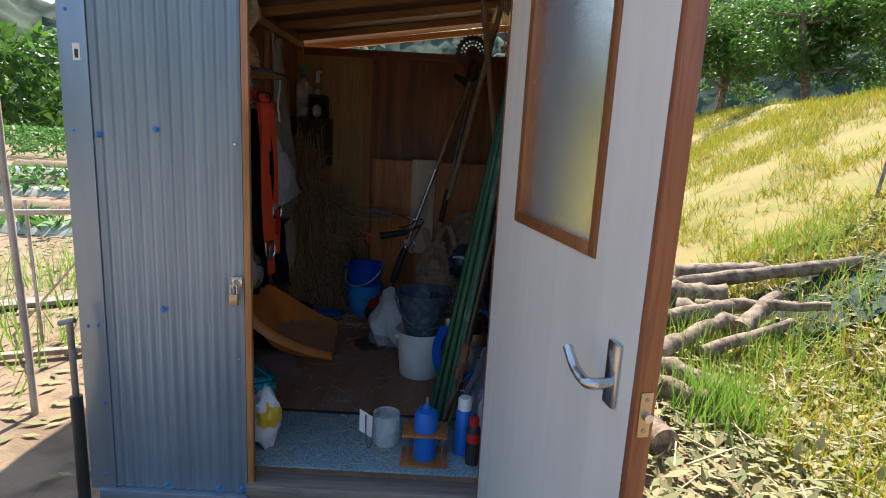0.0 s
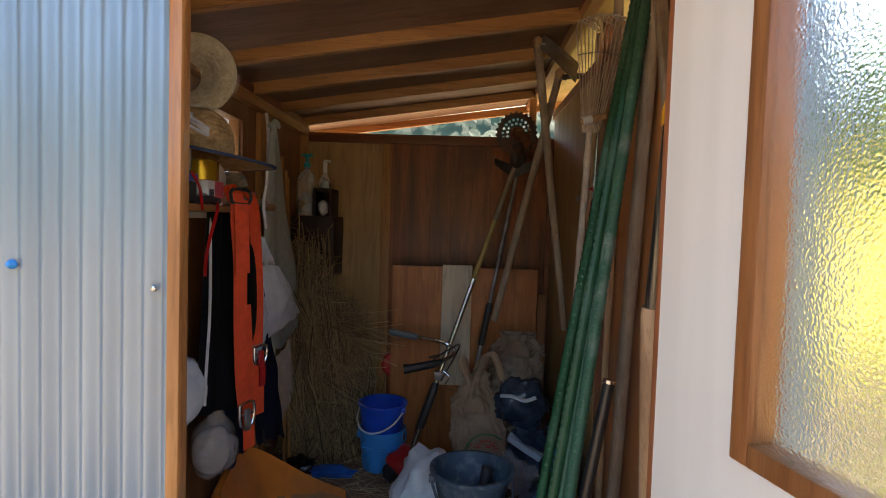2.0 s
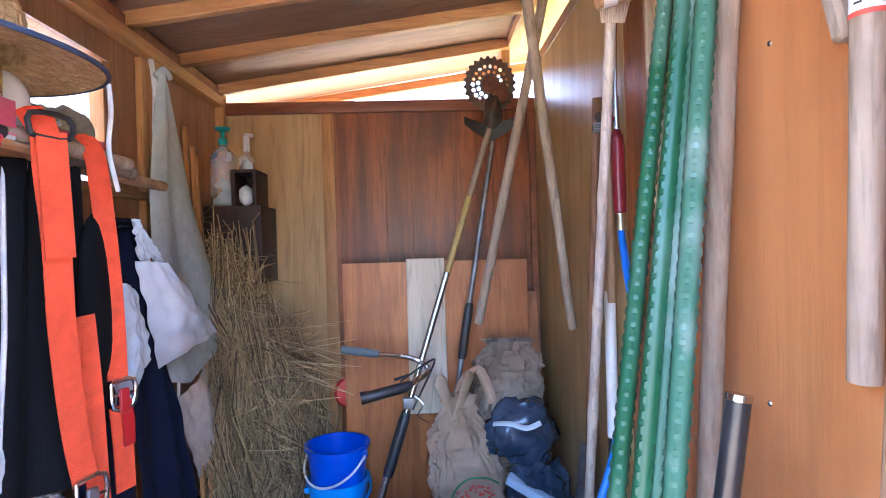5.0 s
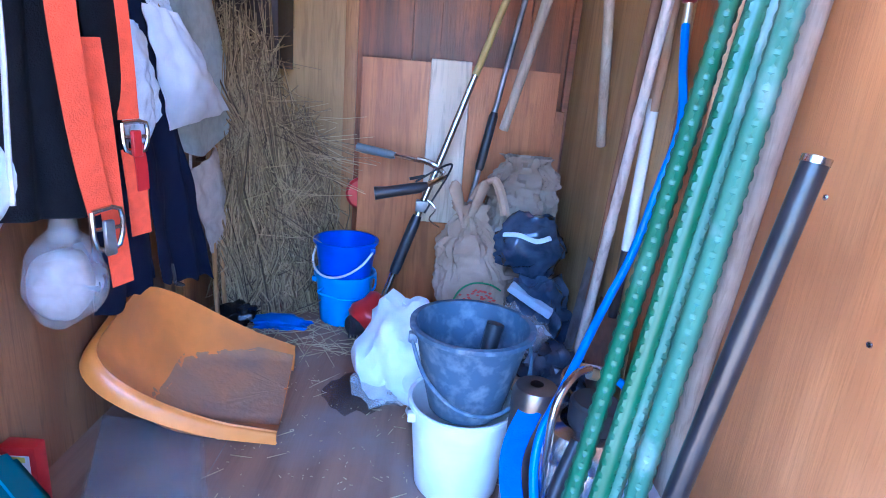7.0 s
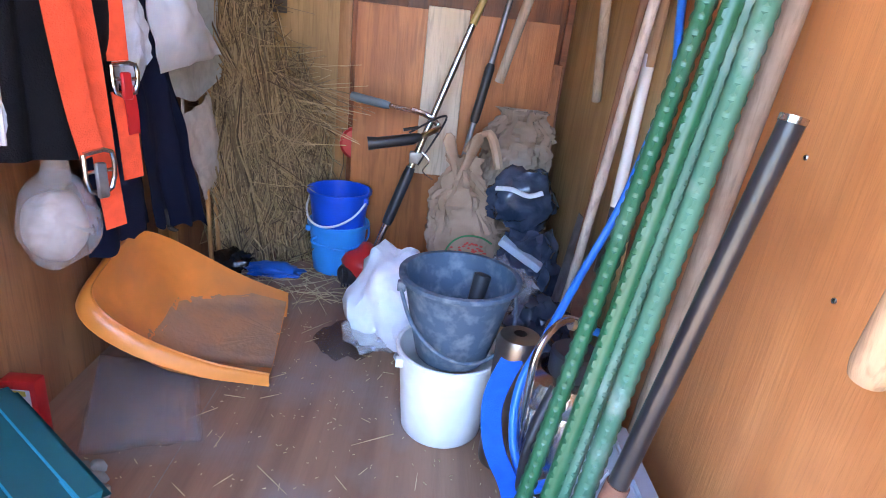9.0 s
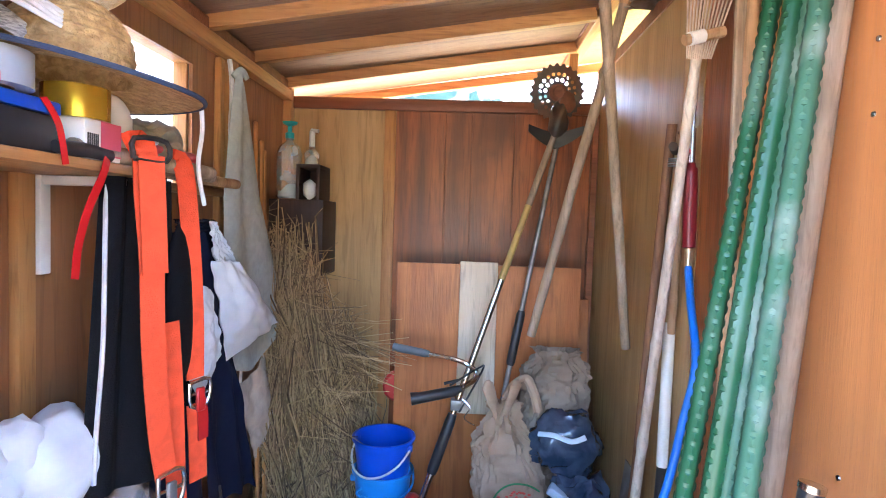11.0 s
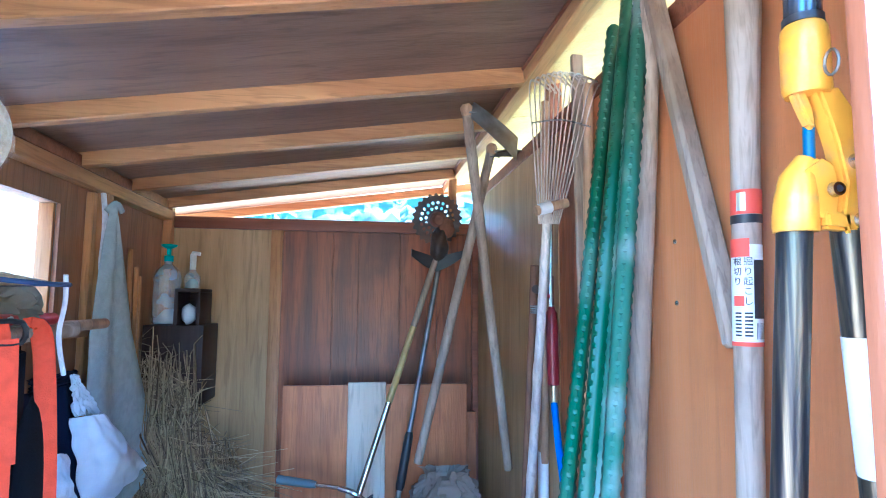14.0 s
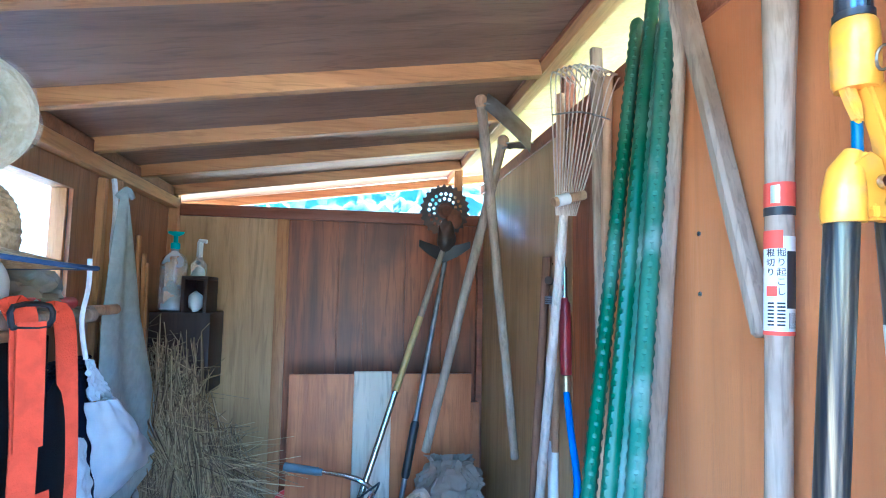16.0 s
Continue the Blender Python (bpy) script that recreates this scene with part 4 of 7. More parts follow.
# ---- folded film, gloves, blue cloth, black bag on the floor ----
def film_sheet(z, k, seed):
    c = [Vector((-1.05, 2.86)), Vector((-0.90, 2.50)), Vector((-0.66, 2.585)), Vector((-0.78, 2.86))]
    def fn(u, v):
        p = c[0].lerp(c[1], u).lerp(c[3].lerp(c[2], u), v * (1 - k))
        return (p.x, p.y, max(0.002, z + 0.016 * abs(wob((p.x, p.y, seed), 15, seed)) + 0.014 * wob((p.x, p.y * 0.4, seed), 9, seed)))
    return surface(20, 20, fn)


film = thing("folded_film", (-0.85, 2.70, 0), "folded clear plastic film lying under the scoop", "plastic film")
for i, (z, k) in enumerate(((0.010, 0.0), (0.017, 0.05), (0.024, 0.14), (0.031, 0.2), (0.038, 0.32))):
    part("fold", film_sheet(z, k, i * 3.1 + 1), CLEAR_FILM, film)
gl = thing("work_gloves", (-0.85, 2.42, 0), "pair of grey cotton work gloves on the floor", "gloves")
for i, (x, y, r) in enumerate(((-0.83, 2.435, 0.03), (-0.875, 2.46, 0.03), (-0.80, 2.405, 0.022), (-0.845, 2.475, 0.018))):
    part("glove", blob((x, y, 0.016), (r, r * 0.8, 0.016), i, 0.4, 5, 2, 0.001, 0.2), cloth("glove cloth", (0.33, 0.31, 0.28)), gl)
solo("blue_cloth", blob((-0.76, 3.56, 0.022), (0.11, 0.05, 0.026), 9, 0.5, 7, 3, 0.001, 0.35), plastic("blue plastic bag", (0.01, 0.13, 0.52), 0.35, bump=0.3), (-0.76, 3.56, 0), "crumpled blue plastic bag on the floor", "bag")
solo("black_bag", blob((-0.94, 3.58, 0.035), (0.075, 0.07, 0.045), 2, 0.5, 7, 3, 0.001, 0.35), plastic("black bag", (0.012, 0.012, 0.014), 0.25, bump=0.3), (-0.94, 3.58, 0), "crumpled black plastic bag on the floor", "bag")

DAMP = film_material("dark oil stain", (0.035, 0.028, 0.024), 0.5, 0.45)
patch = bmesh.new()
ring = [patch.verts.new((-0.40 + (0.10 + 0.035 * wob((math.cos(a), math.sin(a), 0), 1.7, 5)) * math.cos(a), 3.12 + (0.11 + 0.05 * wob((math.cos(a), math.sin(a), 0), 2.3, 8)) * math.sin(a), 0.0012)) for a in [2 * math.pi * k / 40 for k in range(40)]]
patch.faces.new(ring)
part("oil_stain", patch, DAMP, floor, "dark oil stain")
# ---- white bag and sacks in front of the plywood ----
solo("white_bag", blob((-0.262, 3.13, 0.155), (0.125, 0.13, 0.175), 5, 0.36, 4, 4, 0.002, 0.16), WHITE_BAG, (-0.245, 3.13, 0), "crumpled white plastic bag standing behind the buckets", "bag")
solo("white_bag", blob((-0.31, 3.10, 0.05), (0.10, 0.09, 0.06), 8, 0.5, 5, 3, 0.002, 0.3), CLEAR_BAG, (-0.31, 3.10, 0), "crumpled milky plastic film on the floor", "bag")


def sack(name, c, w, d, h, neck, mat, seed, label, lean=(0, 0)):
    """A filled sack, tied at the top."""
    def fn(u, v):
        a = 2 * math.pi * u
        belly = (0.9 + 0.16 * math.sin(math.pi * min(1, v / 0.75))) if v < 0.72 else 0
        if v < 0.72:
            k = belly
        else:
            t = (v - 0.72) / 0.28
            k = (1 - t) ** 1.3 * 0.75 + neck
            if v < 0.78:
                k = min(1.0, k + 0.1)
        if v > 0.93:
            k += (v - 0.93) * 3.0
        e = 0.55
        cx = abs(math.cos(a)) ** e * (1 if math.cos(a) > 0 else -1)
        cy = abs(math.sin(a)) ** e * (1 if math.sin(a) > 0 else -1)
        p = Vector((c[0] + cx * w / 2 * k + lean[0] * v, c[1] + cy * d / 2 * k + lean[1] * v, c[2] + v * h))
        n1 = wob((cx, cy, v * 3), 2.4, seed) * 0.030 * (0.3 + v)
        n2 = (abs(wob((cx * 2, cy * 2, v * 2), 3.2, seed)) - 0.15) * 0.050 * (0.1 + v) + (abs(wob((cx * 2, cy * 2, v * 3), 6.0, seed + 5)) - 0.2) * 0.030 * v
        p.x += cx * (n1 + n2)
        p.y += cy * (n1 + n2)
        return p
    bm = surface(84, 64, fn)
    bmesh.ops.remove_doubles(bm, verts=bm.verts, dist=1e-5)
    return solo(name, bm, mat, c, label, "sack")


rice = thing("rice_bag", (-0.005, 3.55, 0), "tied brown paper rice bag with a printed rice ear", "sack")
tmp = sack("sack_body", (-0.012, 3.55, 0.0), 0.245, 0.16, 0.56, 0.12, PAPER_BAG, 4.0, "", (-0.06, 0.0))
tmp.parent, tmp.location = rice, (0, 0, 0)
del tmp["category"]
part("tie", tube(smooth_path([(-0.06, 3.52, 0.58), (-0.03, 3.53, 0.63), (0.02, 3.55, 0.65), (0.05, 3.54, 0.60), (0.07, 3.53, 0.53)], 5), [0.012] * 10 + [0.018] * 11, 8), PAPER_BAG, rice)
for ex, ez in ((-0.125, 0.625), (-0.02, 0.635)):
    part("ear", tube([(-0.07, 3.53, 0.48), (-0.5 * 0.07 + 0.5 * ex, 3.52, 0.55), (ex, 3.51, ez), (ex * 1.02, 3.51, ez + 0.02)], [0.020, 0.022, 0.030, 0.012], 12, squash=0.45), PAPER_BAG, rice, "twisted paper ear")
BAGY = 3.452
part("print_stem", tube(smooth_path([(-0.105, BAGY, 0.13), (-0.100, BAGY - 0.002, 0.20), (-0.075, BAGY - 0.004, 0.255), (-0.03, BAGY - 0.005, 0.285), (0.03, BAGY - 0.004, 0.285), (0.075, BAGY, 0.262)], 4), 0.0035, 5), PRINT_GREEN, rice, "green printed stem")
rg = random.Random(3)
for k in range(34):
    x = rg.uniform(-0.075, 0.055)
    z = 0.225 + 0.020 * math.sin((x + 0.075) * 24) + rg.uniform(-0.020, 0.016)
    part("print_grain", blob((x, BAGY - 0.004, z), (0.0065, 0.003, 0.004), k, 0, 1, 1), PRINT_RED, rice)
sack("paper_sack", (0.155, 3.72, 0.30), 0.25, 0.13, 0.43, 0.45, material("grey-brown paper", (0.36, 0.27, 0.20), (0.24, 0.17, 0.12), rough=0.8, scale=6, bump=0.6, bump_scale=12), 7.0, "crumpled grey-brown paper sack on top of another")
sack("paper_sack", (0.16, 3.72, 0.0), 0.26, 0.16, 0.34, 0.6, PAPER_BAG, 2.0, "brown paper sack standing in the corner")
db = thing("dark_bag", (0.175, 3.5, 0.28), "shiny dark blue plastic bag with a white band on the sacks", "bag")
part("bag_body", blob((0.165, 3.50, 0.43), (0.135, 0.09, 0.115), 12, 0.32, 4, 4, None, 0.22), DARK_BAG, db)
solo("dark_bag", blob((0.22, 3.46, 0.16), (0.12, 0.11, 0.17), 14, 0.4, 5, 4, 0.002, 0.3), DARK_BAG, (0.22, 3.46, 0), "dark plastic bag on the floor", "bag")
part("white_band", tube(smooth_path([(0.06, 3.44, 0.48), (0.11, 3.405, 0.49), (0.17, 3.395, 0.475), (0.22, 3.40, 0.49)], 5), 0.010, 8, squash=0.5), WHITE_BAG, db, "white plastic band")
solo("pale_tray", beam((0.10, 3.41, 0.30), (0.25, 3.36, 0.22), 0.05, 0.03, (0, 0, 1), 0.004), plastic("pale blue foam", (0.55, 0.66, 0.74), 0.5), (0.17, 3.38, 0.22), "pale blue foam block between the bags", "block")
solo("clear_bag", blob((0.10, 3.20, 0.13), (0.11, 0.10, 0.15), 21, 0.4, 6, 4, 0.002, 0.3), CLEAR_BAG, (0.10, 3.2, 0), "crumpled clear plastic bag", "bag")
solo("clear_bag", blob((0.22, 3.10, 0.10), (0.11, 0.12, 0.12), 23, 0.4, 6, 4, 0.002, 0.3), DARK_BAG, (0.22, 3.1, 0), "dark clear plastic bag on the floor", "bag")
solo("paper_sack_flat", blob((0.05, 2.98, 0.08), (0.13, 0.10, 0.10), 25, 0.4, 5, 3, 0.002, 0.3), PAPER_BAG, (0.05, 2.98, 0), "crumpled brown paper sack", "sack")
solo("red_bowl", lathe((-0.50, 3.875, 0.50), [(0.001, 0.012), (0.06, 0.01), (0.07, 0), (0.07, -0.01)], 24, (0.2, -1, 0)), RED_PLASTIC, (-0.50, 3.875, 0.43), "red plastic bowl behind the plywood sheet", "bowl")

# ---- brush cutter ----
cutter = thing("brush_cutter", (-0.38, 3.50, 0), "engine brush cutter standing on its red motor, blade up", "brush cutter")
A, Bv = Vector((-0.375, 3.50, 0.13)), Vector((0.115, 3.72, 1.60))
part("shaft", tube([A, A.lerp(Bv, 0.5), Bv], 0.0125, 12), STEEL, cutter, "silver tube shaft")
part("yellow_sleeve", tube([A.lerp(Bv, 0.60), A.lerp(Bv, 0.80)], 0.0135, 12), plastic("yellowed sleeve", (0.46, 0.33, 0.10), 0.5, stain=(0.3, 0.2, 0.1), stain_amount=0.6, stain_scale=25), cutter)
part("upper_sleeve", tube([A.lerp(Bv, 0.80), A.lerp(Bv, 0.99)], 0.0135, 12), GREY_WOOD, cutter)
part("grip", tube([A.lerp(Bv, 0.10), A.lerp(Bv, 0.115), A.lerp(Bv, 0.23), A.lerp(Bv, 0.25)], [0.018, 0.021, 0.021, 0.017], 12), BLACK, cutter, "black foam grip")
part("clamp", box(A.lerp(Bv, 0.275) - Vector((0.022, 0.022, 0.02)), A.lerp(Bv, 0.275) + Vector((0.022, 0.022, 0.02)), 0.004), DULL_STEEL, cutter)
eng = part("motor", blob((-0.40, 3.50, 0.10), (0.075, 0.085, 0.085), 31, 0.25, 4, 3, 0.002, 0.1), RED_PLASTIC, cutter, "red motor housing")
for k in range(5):
    part("fin", box((-0.475 + k * 0.012, 3.425, 0.04), (-0.470 + k * 0.012, 3.47, 0.11), 0.001), BLACK, eng)
part("pull_cover", lathe((-0.45, 3.455, 0.085), [(0.001, 0.03), (0.035, 0.028), (0.042, 0.015), (0.042, -0.01)], 18, (-0.7, -0.7, 0.1)), BLACK, eng)
J = Vector((-0.165, 3.575, 0.655))
part("handlebar", tube(smooth_path([J + Vector((-0.10, 0.03, 0.045)), J + Vector((-0.045, 0.0, 0.035)), J, J + Vector((-0.01, -0.06, -0.01))], 6), 0.010, 8), STEEL, cutter)
part("handlebar_left", tube(smooth_path([J, J + Vector((-0.06, 0.05, 0.03)), J + Vector((-0.20, 0.09, 0.045))], 6), 0.009, 8), STEEL, cutter)
part("handle_grip", tube([J + Vector((-0.19, 0.09, 0.043)), J + Vector((-0.21, 0.095, 0.045)), J + Vector((-0.34, 0.12, 0.06))], [0.012, 0.016, 0.017], 10), plastic("grey grip", (0.14, 0.18, 0.20), 0.6), cutter, "grey rubber grip")
part("handlebar_right", tube(smooth_path([J, J + Vector((-0.01, -0.09, 0.0)), J + Vector((-0.07, -0.15, -0.025))], 6), 0.010, 8), STEEL, cutter)
part("throttle_grip", tube([J + Vector((-0.06, -0.145, -0.02)), J + Vector((-0.085, -0.155, -0.028)), J + Vector((-0.20, -0.175, -0.05)), J + Vector((-0.235, -0.18, -0.055))], [0.013, 0.019, 0.02, 0.023], 10), BLACK, cutter, "black throttle grip")
part("throttle_lever", tube([J + Vector((-0.12, -0.16, 0.0)), J + Vector((-0.07, -0.15, 0.012))], 0.006, 6), BLACK, cutter)
part("cable", tube(smooth_path([J + Vector((-0.10, -0.15, -0.01)), J + Vector((0.0, -0.12, 0.05)), J + Vector((0.02, -0.03, 0.02)), A.lerp(Bv, 0.26) + Vector((0.02, -0.02, 0))], 6), 0.004, 6), BLACK, cutter)
part("wire_knot", tube(smooth_path([A.lerp(Bv, 0.28) + Vector((0.02, -0.02, 0.02)), A.lerp(Bv, 0.28) + Vector((0.05, -0.03, -0.01)), A.lerp(Bv, 0.28) + Vector((0.03, -0.03, -0.05)), A.lerp(Bv, 0.28) + Vector((0.07, -0.02, -0.08))], 5), 0.0025, 5), STEEL, cutter)
part("gear_case", blob(Bv + Vector((0.01, -0.005, 0.05)), (0.04, 0.035, 0.075), 6, 0.3, 4, 3), OILED, cutter)
part("guard", surface(12, 6, lambda u, v: Bv + Vector((-0.11 + 0.22 * u, -0.035 + 0.03 * math.sin(3 * u), -0.005 - 0.06 * v * math.sin(math.pi * (0.15 + 0.7 * u)) + 0.03 * abs(2 * u - 1))), 0.004), BLACK, cutter, "black plastic guard")
DC = Vector((0.115, 3.70, 1.755))
dn = Vector((0.16, -0.95, -0.15)).normalized()
dx = dn.orthogonal().normalized()
dy = dn.cross(dx)


def saw_blade():
    """A toothed disc with two rings of round holes."""
    bm = bmesh.new()
    outer = []
    n = 96
    for k in range(n):
        a = 2 * math.pi * k / n
        r = 0.102 + (0.009 if k % 4 in (1, 2) else 0)
        outer.append(DC + (dx * math.cos(a) + dy * math.sin(a)) * r)
    rings = [outer]
    holes = [(0.050 + 0.021 * j, 2 * math.pi * (k + 0.5 * j) / (14 + 6 * j), 0.0072) for j in range(2) for k in range(14 + 6 * j)]
    edges = []
    def loop(pts):
        vs = [bm.verts.new(p) for p in pts]
        return [bm.edges.new((vs[i], vs[(i + 1) % len(vs)])) for i in range(len(vs))]
    edges += loop(outer)
    for r, a, h in holes:
        c = DC + (dx * math.cos(a) + dy * math.sin(a)) * r
        edges += loop([c + (dx * math.cos(b) + dy * math.sin(b)) * h for b in [2 * math.pi * q / 10 for q in range(10)]])
    bmesh.ops.triangle_fill(bm, use_beauty=True, use_dissolve=False, edges=edges)
    bmesh.ops.solidify(bm, geom=list(bm.faces), thickness=0.0016)
    return bm


part("saw_blade", saw_blade(), OILED, cutter, "toothed round saw blade with holes", smooth=False)
part("hub", lathe(DC - dn * 0.004, [(0.0001, 0.03), (0.02, 0.028), (0.026, 0.012), (0.034, 0.008), (0.034, 0.0)], 20, dn), RUST, cutter)
part("hub_cup", lathe(DC + Vector((0.045, 0.02, -0.03)), [(0.0001, 0.02), (0.03, 0.018), (0.045, 0.006), (0.045, -0.01)], 20, Vector((0.5, -0.8, 0))), RUST, cutter)
tool2 = thing("pole_tool", (-0.14, 3.62, 0), "long grey tube tool with a black grip", "garden tool")
C0, C1 = Vector((-0.145, 3.60, 0.05)), Vector((0.135, 3.74, 1.60))
part("tube", tube([C0, C1], 0.0105, 10), DULL_STEEL, tool2)
part("grip", tube([C0.lerp(C1, 0.40), C0.lerp(C1, 0.41), C0.lerp(C1, 0.53), C0.lerp(C1, 0.54)], [0.014, 0.018, 0.018, 0.013], 10), BLACK, tool2, "black foam grip")
part("lower_sleeve", tube([C0.lerp(C1, 0.16), C0.lerp(C1, 0.22)], 0.017, 10), BLACK, tool2)
part("foot", tube([C0, C0.lerp(C1, 0.16)], 0.016, 10), plastic("pale blue plastic", (0.35, 0.5, 0.62), 0.4), tool2)

# ---- tools along the right wall ----
def rod(name, pts, r, mat, label, category, seg=10, group=""):
    return solo(name, tube(pts, r, seg), mat, pts[0], label, category, group)


def stake(p, q, r, mat, i):
    """A coated garden stake with rows of small nubs."""
    p, q = Vector(p), Vector(q)
    d = (q - p).normalized()
    s = d.orthogonal().normalized()
    o = d.cross(s)
    t = thing("garden_stake", p, "green plastic-coated steel garden stake with rows of nubs", "garden stake", "bundle of garden stakes")
    n = 16
    part("pole", tube([p.lerp(q, k / n) for k in range(n + 1)], r, 14), mat, t)
    bm = bmesh.new()
    length = (q - p).length
    for k in range(int(length / 0.021)):
        for j in range(4):
            a = j * math.pi / 2 + 0.4 + i
            c = p + d * (0.02 + k * 0.021 + (j % 2) * 0.0105) + (s * math.cos(a) + o * math.sin(a)) * r
            w = (s * -math.sin(a) + o * math.cos(a)) * 0.0042
            h = (s * math.cos(a) + o * math.sin(a)) * 0.0021
            f = d * 0.0075
            v = [bm.verts.new(x) for x in (c - f - w, c - f + w, c + f + w, c + f - w, c - f * 0.5 + h, c + f * 0.5 + h)]
            for fc in ((0, 1, 4), (2, 3, 5), (1, 2, 5, 4), (3, 0, 4, 5)):
                bm.faces.new([v[x] for x in fc])
    part("ribbing", bm, mat, t, smooth=False)
    part("cap", lathe(q - d * 0.004, [(r + 0.0006, 0), (r + 0.0006, 0.012), (r * 0.7, 0.018), (0.0001, 0.02)], 14, d), mat, t)


for i, (b, t, r, m) in enumerate((((-0.02, 2.21, 0.012), (0.322, 2.45, 1.975), 0.0125, GREEN_STAKE), ((0.008, 2.175, 0.012), (0.328, 2.395, 2.01), 0.0135, GREEN_STAKE),
                                  ((0.034, 2.19, 0.012), (0.334, 2.37, 1.93), 0.0125, PALE_STAKE), ((0.056, 2.155, 0.012), (0.326, 2.325, 2.04), 0.0145, PALE_STAKE), ((0.044, 2.225, 0.012), (0.337, 2.43, 1.90), 0.0115, GREEN_STAKE))):
    stake(b, t, r, m, i)


def knobbly(p, q, r0, r1, seed, n=14, amp=0.0012):
    p, q = Vector(p), Vector(q)
    pts, rad = [], []
    for k in range(n + 1):
        t = k / n
        pts.append(p.lerp(q, t) + Vector((noise.noise(Vector((t * 3, seed, 0))), noise.noise(Vector((t * 3, 0, seed))), 0)) * amp * 3)
        rad.append(r0 + (r1 - r0) * t + amp * noise.noise(Vector((t * 9, seed, seed))))
    return pts, rad


def wooden_pole(p, q, r0, r1, mat, seed, label, name="wooden_pole", group=""):
    pts, rad = knobbly(p, q, r0, r1, seed)
    return solo(name, tube(pts, rad, 14), mat, p, label, "pole", group)


wooden_pole((0.325, 2.535, 0.012), (0.325, 2.295, 2.0), 0.019, 0.020, GREY_WOOD, 3.0, "thick weathered wooden pole leaning on the wall")
wooden_pole((0.335, 2.70, 0.012), (0.338, 2.62, 1.93), 0.012, 0.012, TAN_WOOD, 5.0, "thin tan wooden pole behind the stakes")

# grubbing hoe with a black painted steel handle, standing on its blade
hoe = thing("steel_hoe", (0.09, 2.10, 0.0), "hoe with a chipped black steel handle, head down", "hoe")
part("handle", tube([(0.205, 2.140, 0.925), (0.115, 2.122, 0.40)], 0.0145, 14), BLACK_PAINT, hoe, "chipped black paint")
part("handle_end", lathe((0.204, 2.140, 0.921), [(0.0155, 0), (0.0155, 0.008), (0.0001, 0.009)], 14, (0.17, 0.03, 0.98)), STEEL, hoe)
part("socket", tube([(0.117, 2.1225, 0.41), (0.095, 2.118, 0.285)], [0.017, 0.019], 14), RUST, hoe, "rusty iron socket")
part("ferrule", tube([(0.098, 2.119, 0.30), (0.09, 2.117, 0.26)], [0.022, 0.023], 14), RUST, hoe)
part("blade", surface(10, 10, lambda u, v: (0.10 - 0.02 * u - 0.05 * v + 0.02 * math.sin(v * 3), 2.12 - 0.10 * v + 0.13 * (u - 0.5) * (0.35 + 0.65 * v), 0.285 + 0.11 * (0.5 - v) * (1 - u) - 0.27 * v * u), 0.004), RUST, hoe, "rusty triangular blade")

# bamboo rake, tines up
rake = thing("bamboo_rake", (0.30, 3.12, 0.22), "bamboo leaf rake with its curved tines up", "rake")
R0, R1 = Vector((0.295, 3.13, 0.20)), Vector((0.262, 2.70, 1.66))
pts = [R0.lerp(R1, k / 40) for k in range(41)]
rad = [0.0145 - 0.003 * k / 40 + (0.0022 if k % 8 == 4 else 0) for k in range(41)]
part("bamboo_handle", tube(pts, rad, 14), BAMBOO, rake)
part("cross_tie", tube([(0.215, 2.66, 1.625), (0.30, 2.675, 1.65)], 0.012, 8), TAN_WOOD, rake)
part("binding", tube([(0.225, 2.66, 1.628), (0.255, 2.665, 1.637)], 0.0145, 10), WHITE_ROPE, rake)
for k in range(13):
    f = k / 12 - 0.5
    top = Vector((0.262 + f * 0.16, 2.60 - abs(f) * 0.02, 1.90 + 0.03 * math.cos(f * 3)))
    base = R1 + Vector((f * 0.05, 0.0, -0.06))
    pth = smooth_path([base, base.lerp(top, 0.6), top, top + Vector((0.03 + 0.01 * f, 0.02, 0.022)), top + Vector((0.065, 0.035, 0.006 - 0.01 * (k % 3)))], 4)
    part("tine", tube(pth, 0.0028, 5, squash=0.6), BAMBOO, rake)
part("tine_wire", tube(smooth_path([(0.19, 2.60, 1.82), (0.26, 2.595, 1.83), (0.335, 2.605, 1.82)], 4), 0.002, 5), DULL_STEEL, rake)
part("wire_wrap", tube(smooth_path([(0.262 + 0.017 * math.cos(a * 1.0), 2.80 + 0.017 * math.sin(a * 1.0), 1.40 - a * 0.0009) for a in range(0, 26)], 3), 0.0016, 5), DULL_STEEL, rake)


# two hoes hung by their blades from the rail
def hung_hoe(knob, end, blade, r, label):
    h = thing("hoe", end, label, "hoe", "hoes hung from the rail")
    pts, rad = knobbly(knob, end, r, r * 0.95, knob[1], 14, 0.001)
    part("handle", tube(pts, rad, 12), GREY_WOOD, h)
    k = Vector(knob)
    part("knob", lathe(k + (k - Vector(end)).normalized() * -0.004, [(r, -0.02), (r * 1.2, -0.008), (r * 1.2, 0.006), (r * 0.7, 0.016), (0.0001, 0.018)], 14, k - Vector(end)), TAN_WOOD, h)
    a, b = Vector(blade[0]), Vector(blade[1])
    w = Vector(blade[2])
    part("blade", surface(10, 6, lambda u, v: a.lerp(b, u) + w * (v - 0.5) * (0.75 + 0.25 * u) + Vector((0, 0, 0.012 * math.sin(math.pi * v) - 0.02 * u * u)), 0.004), DULL_STEEL, h, "dull steel blade")
    part("wire", tube(smooth_path([a + Vector((-0.02, 0, -0.01)), a + Vector((0.0, -0.02, -0.012)), a + Vector((0.02, 0.0, -0.01))], 4), 0.003, 5), DULL_STEEL, h)
    return h


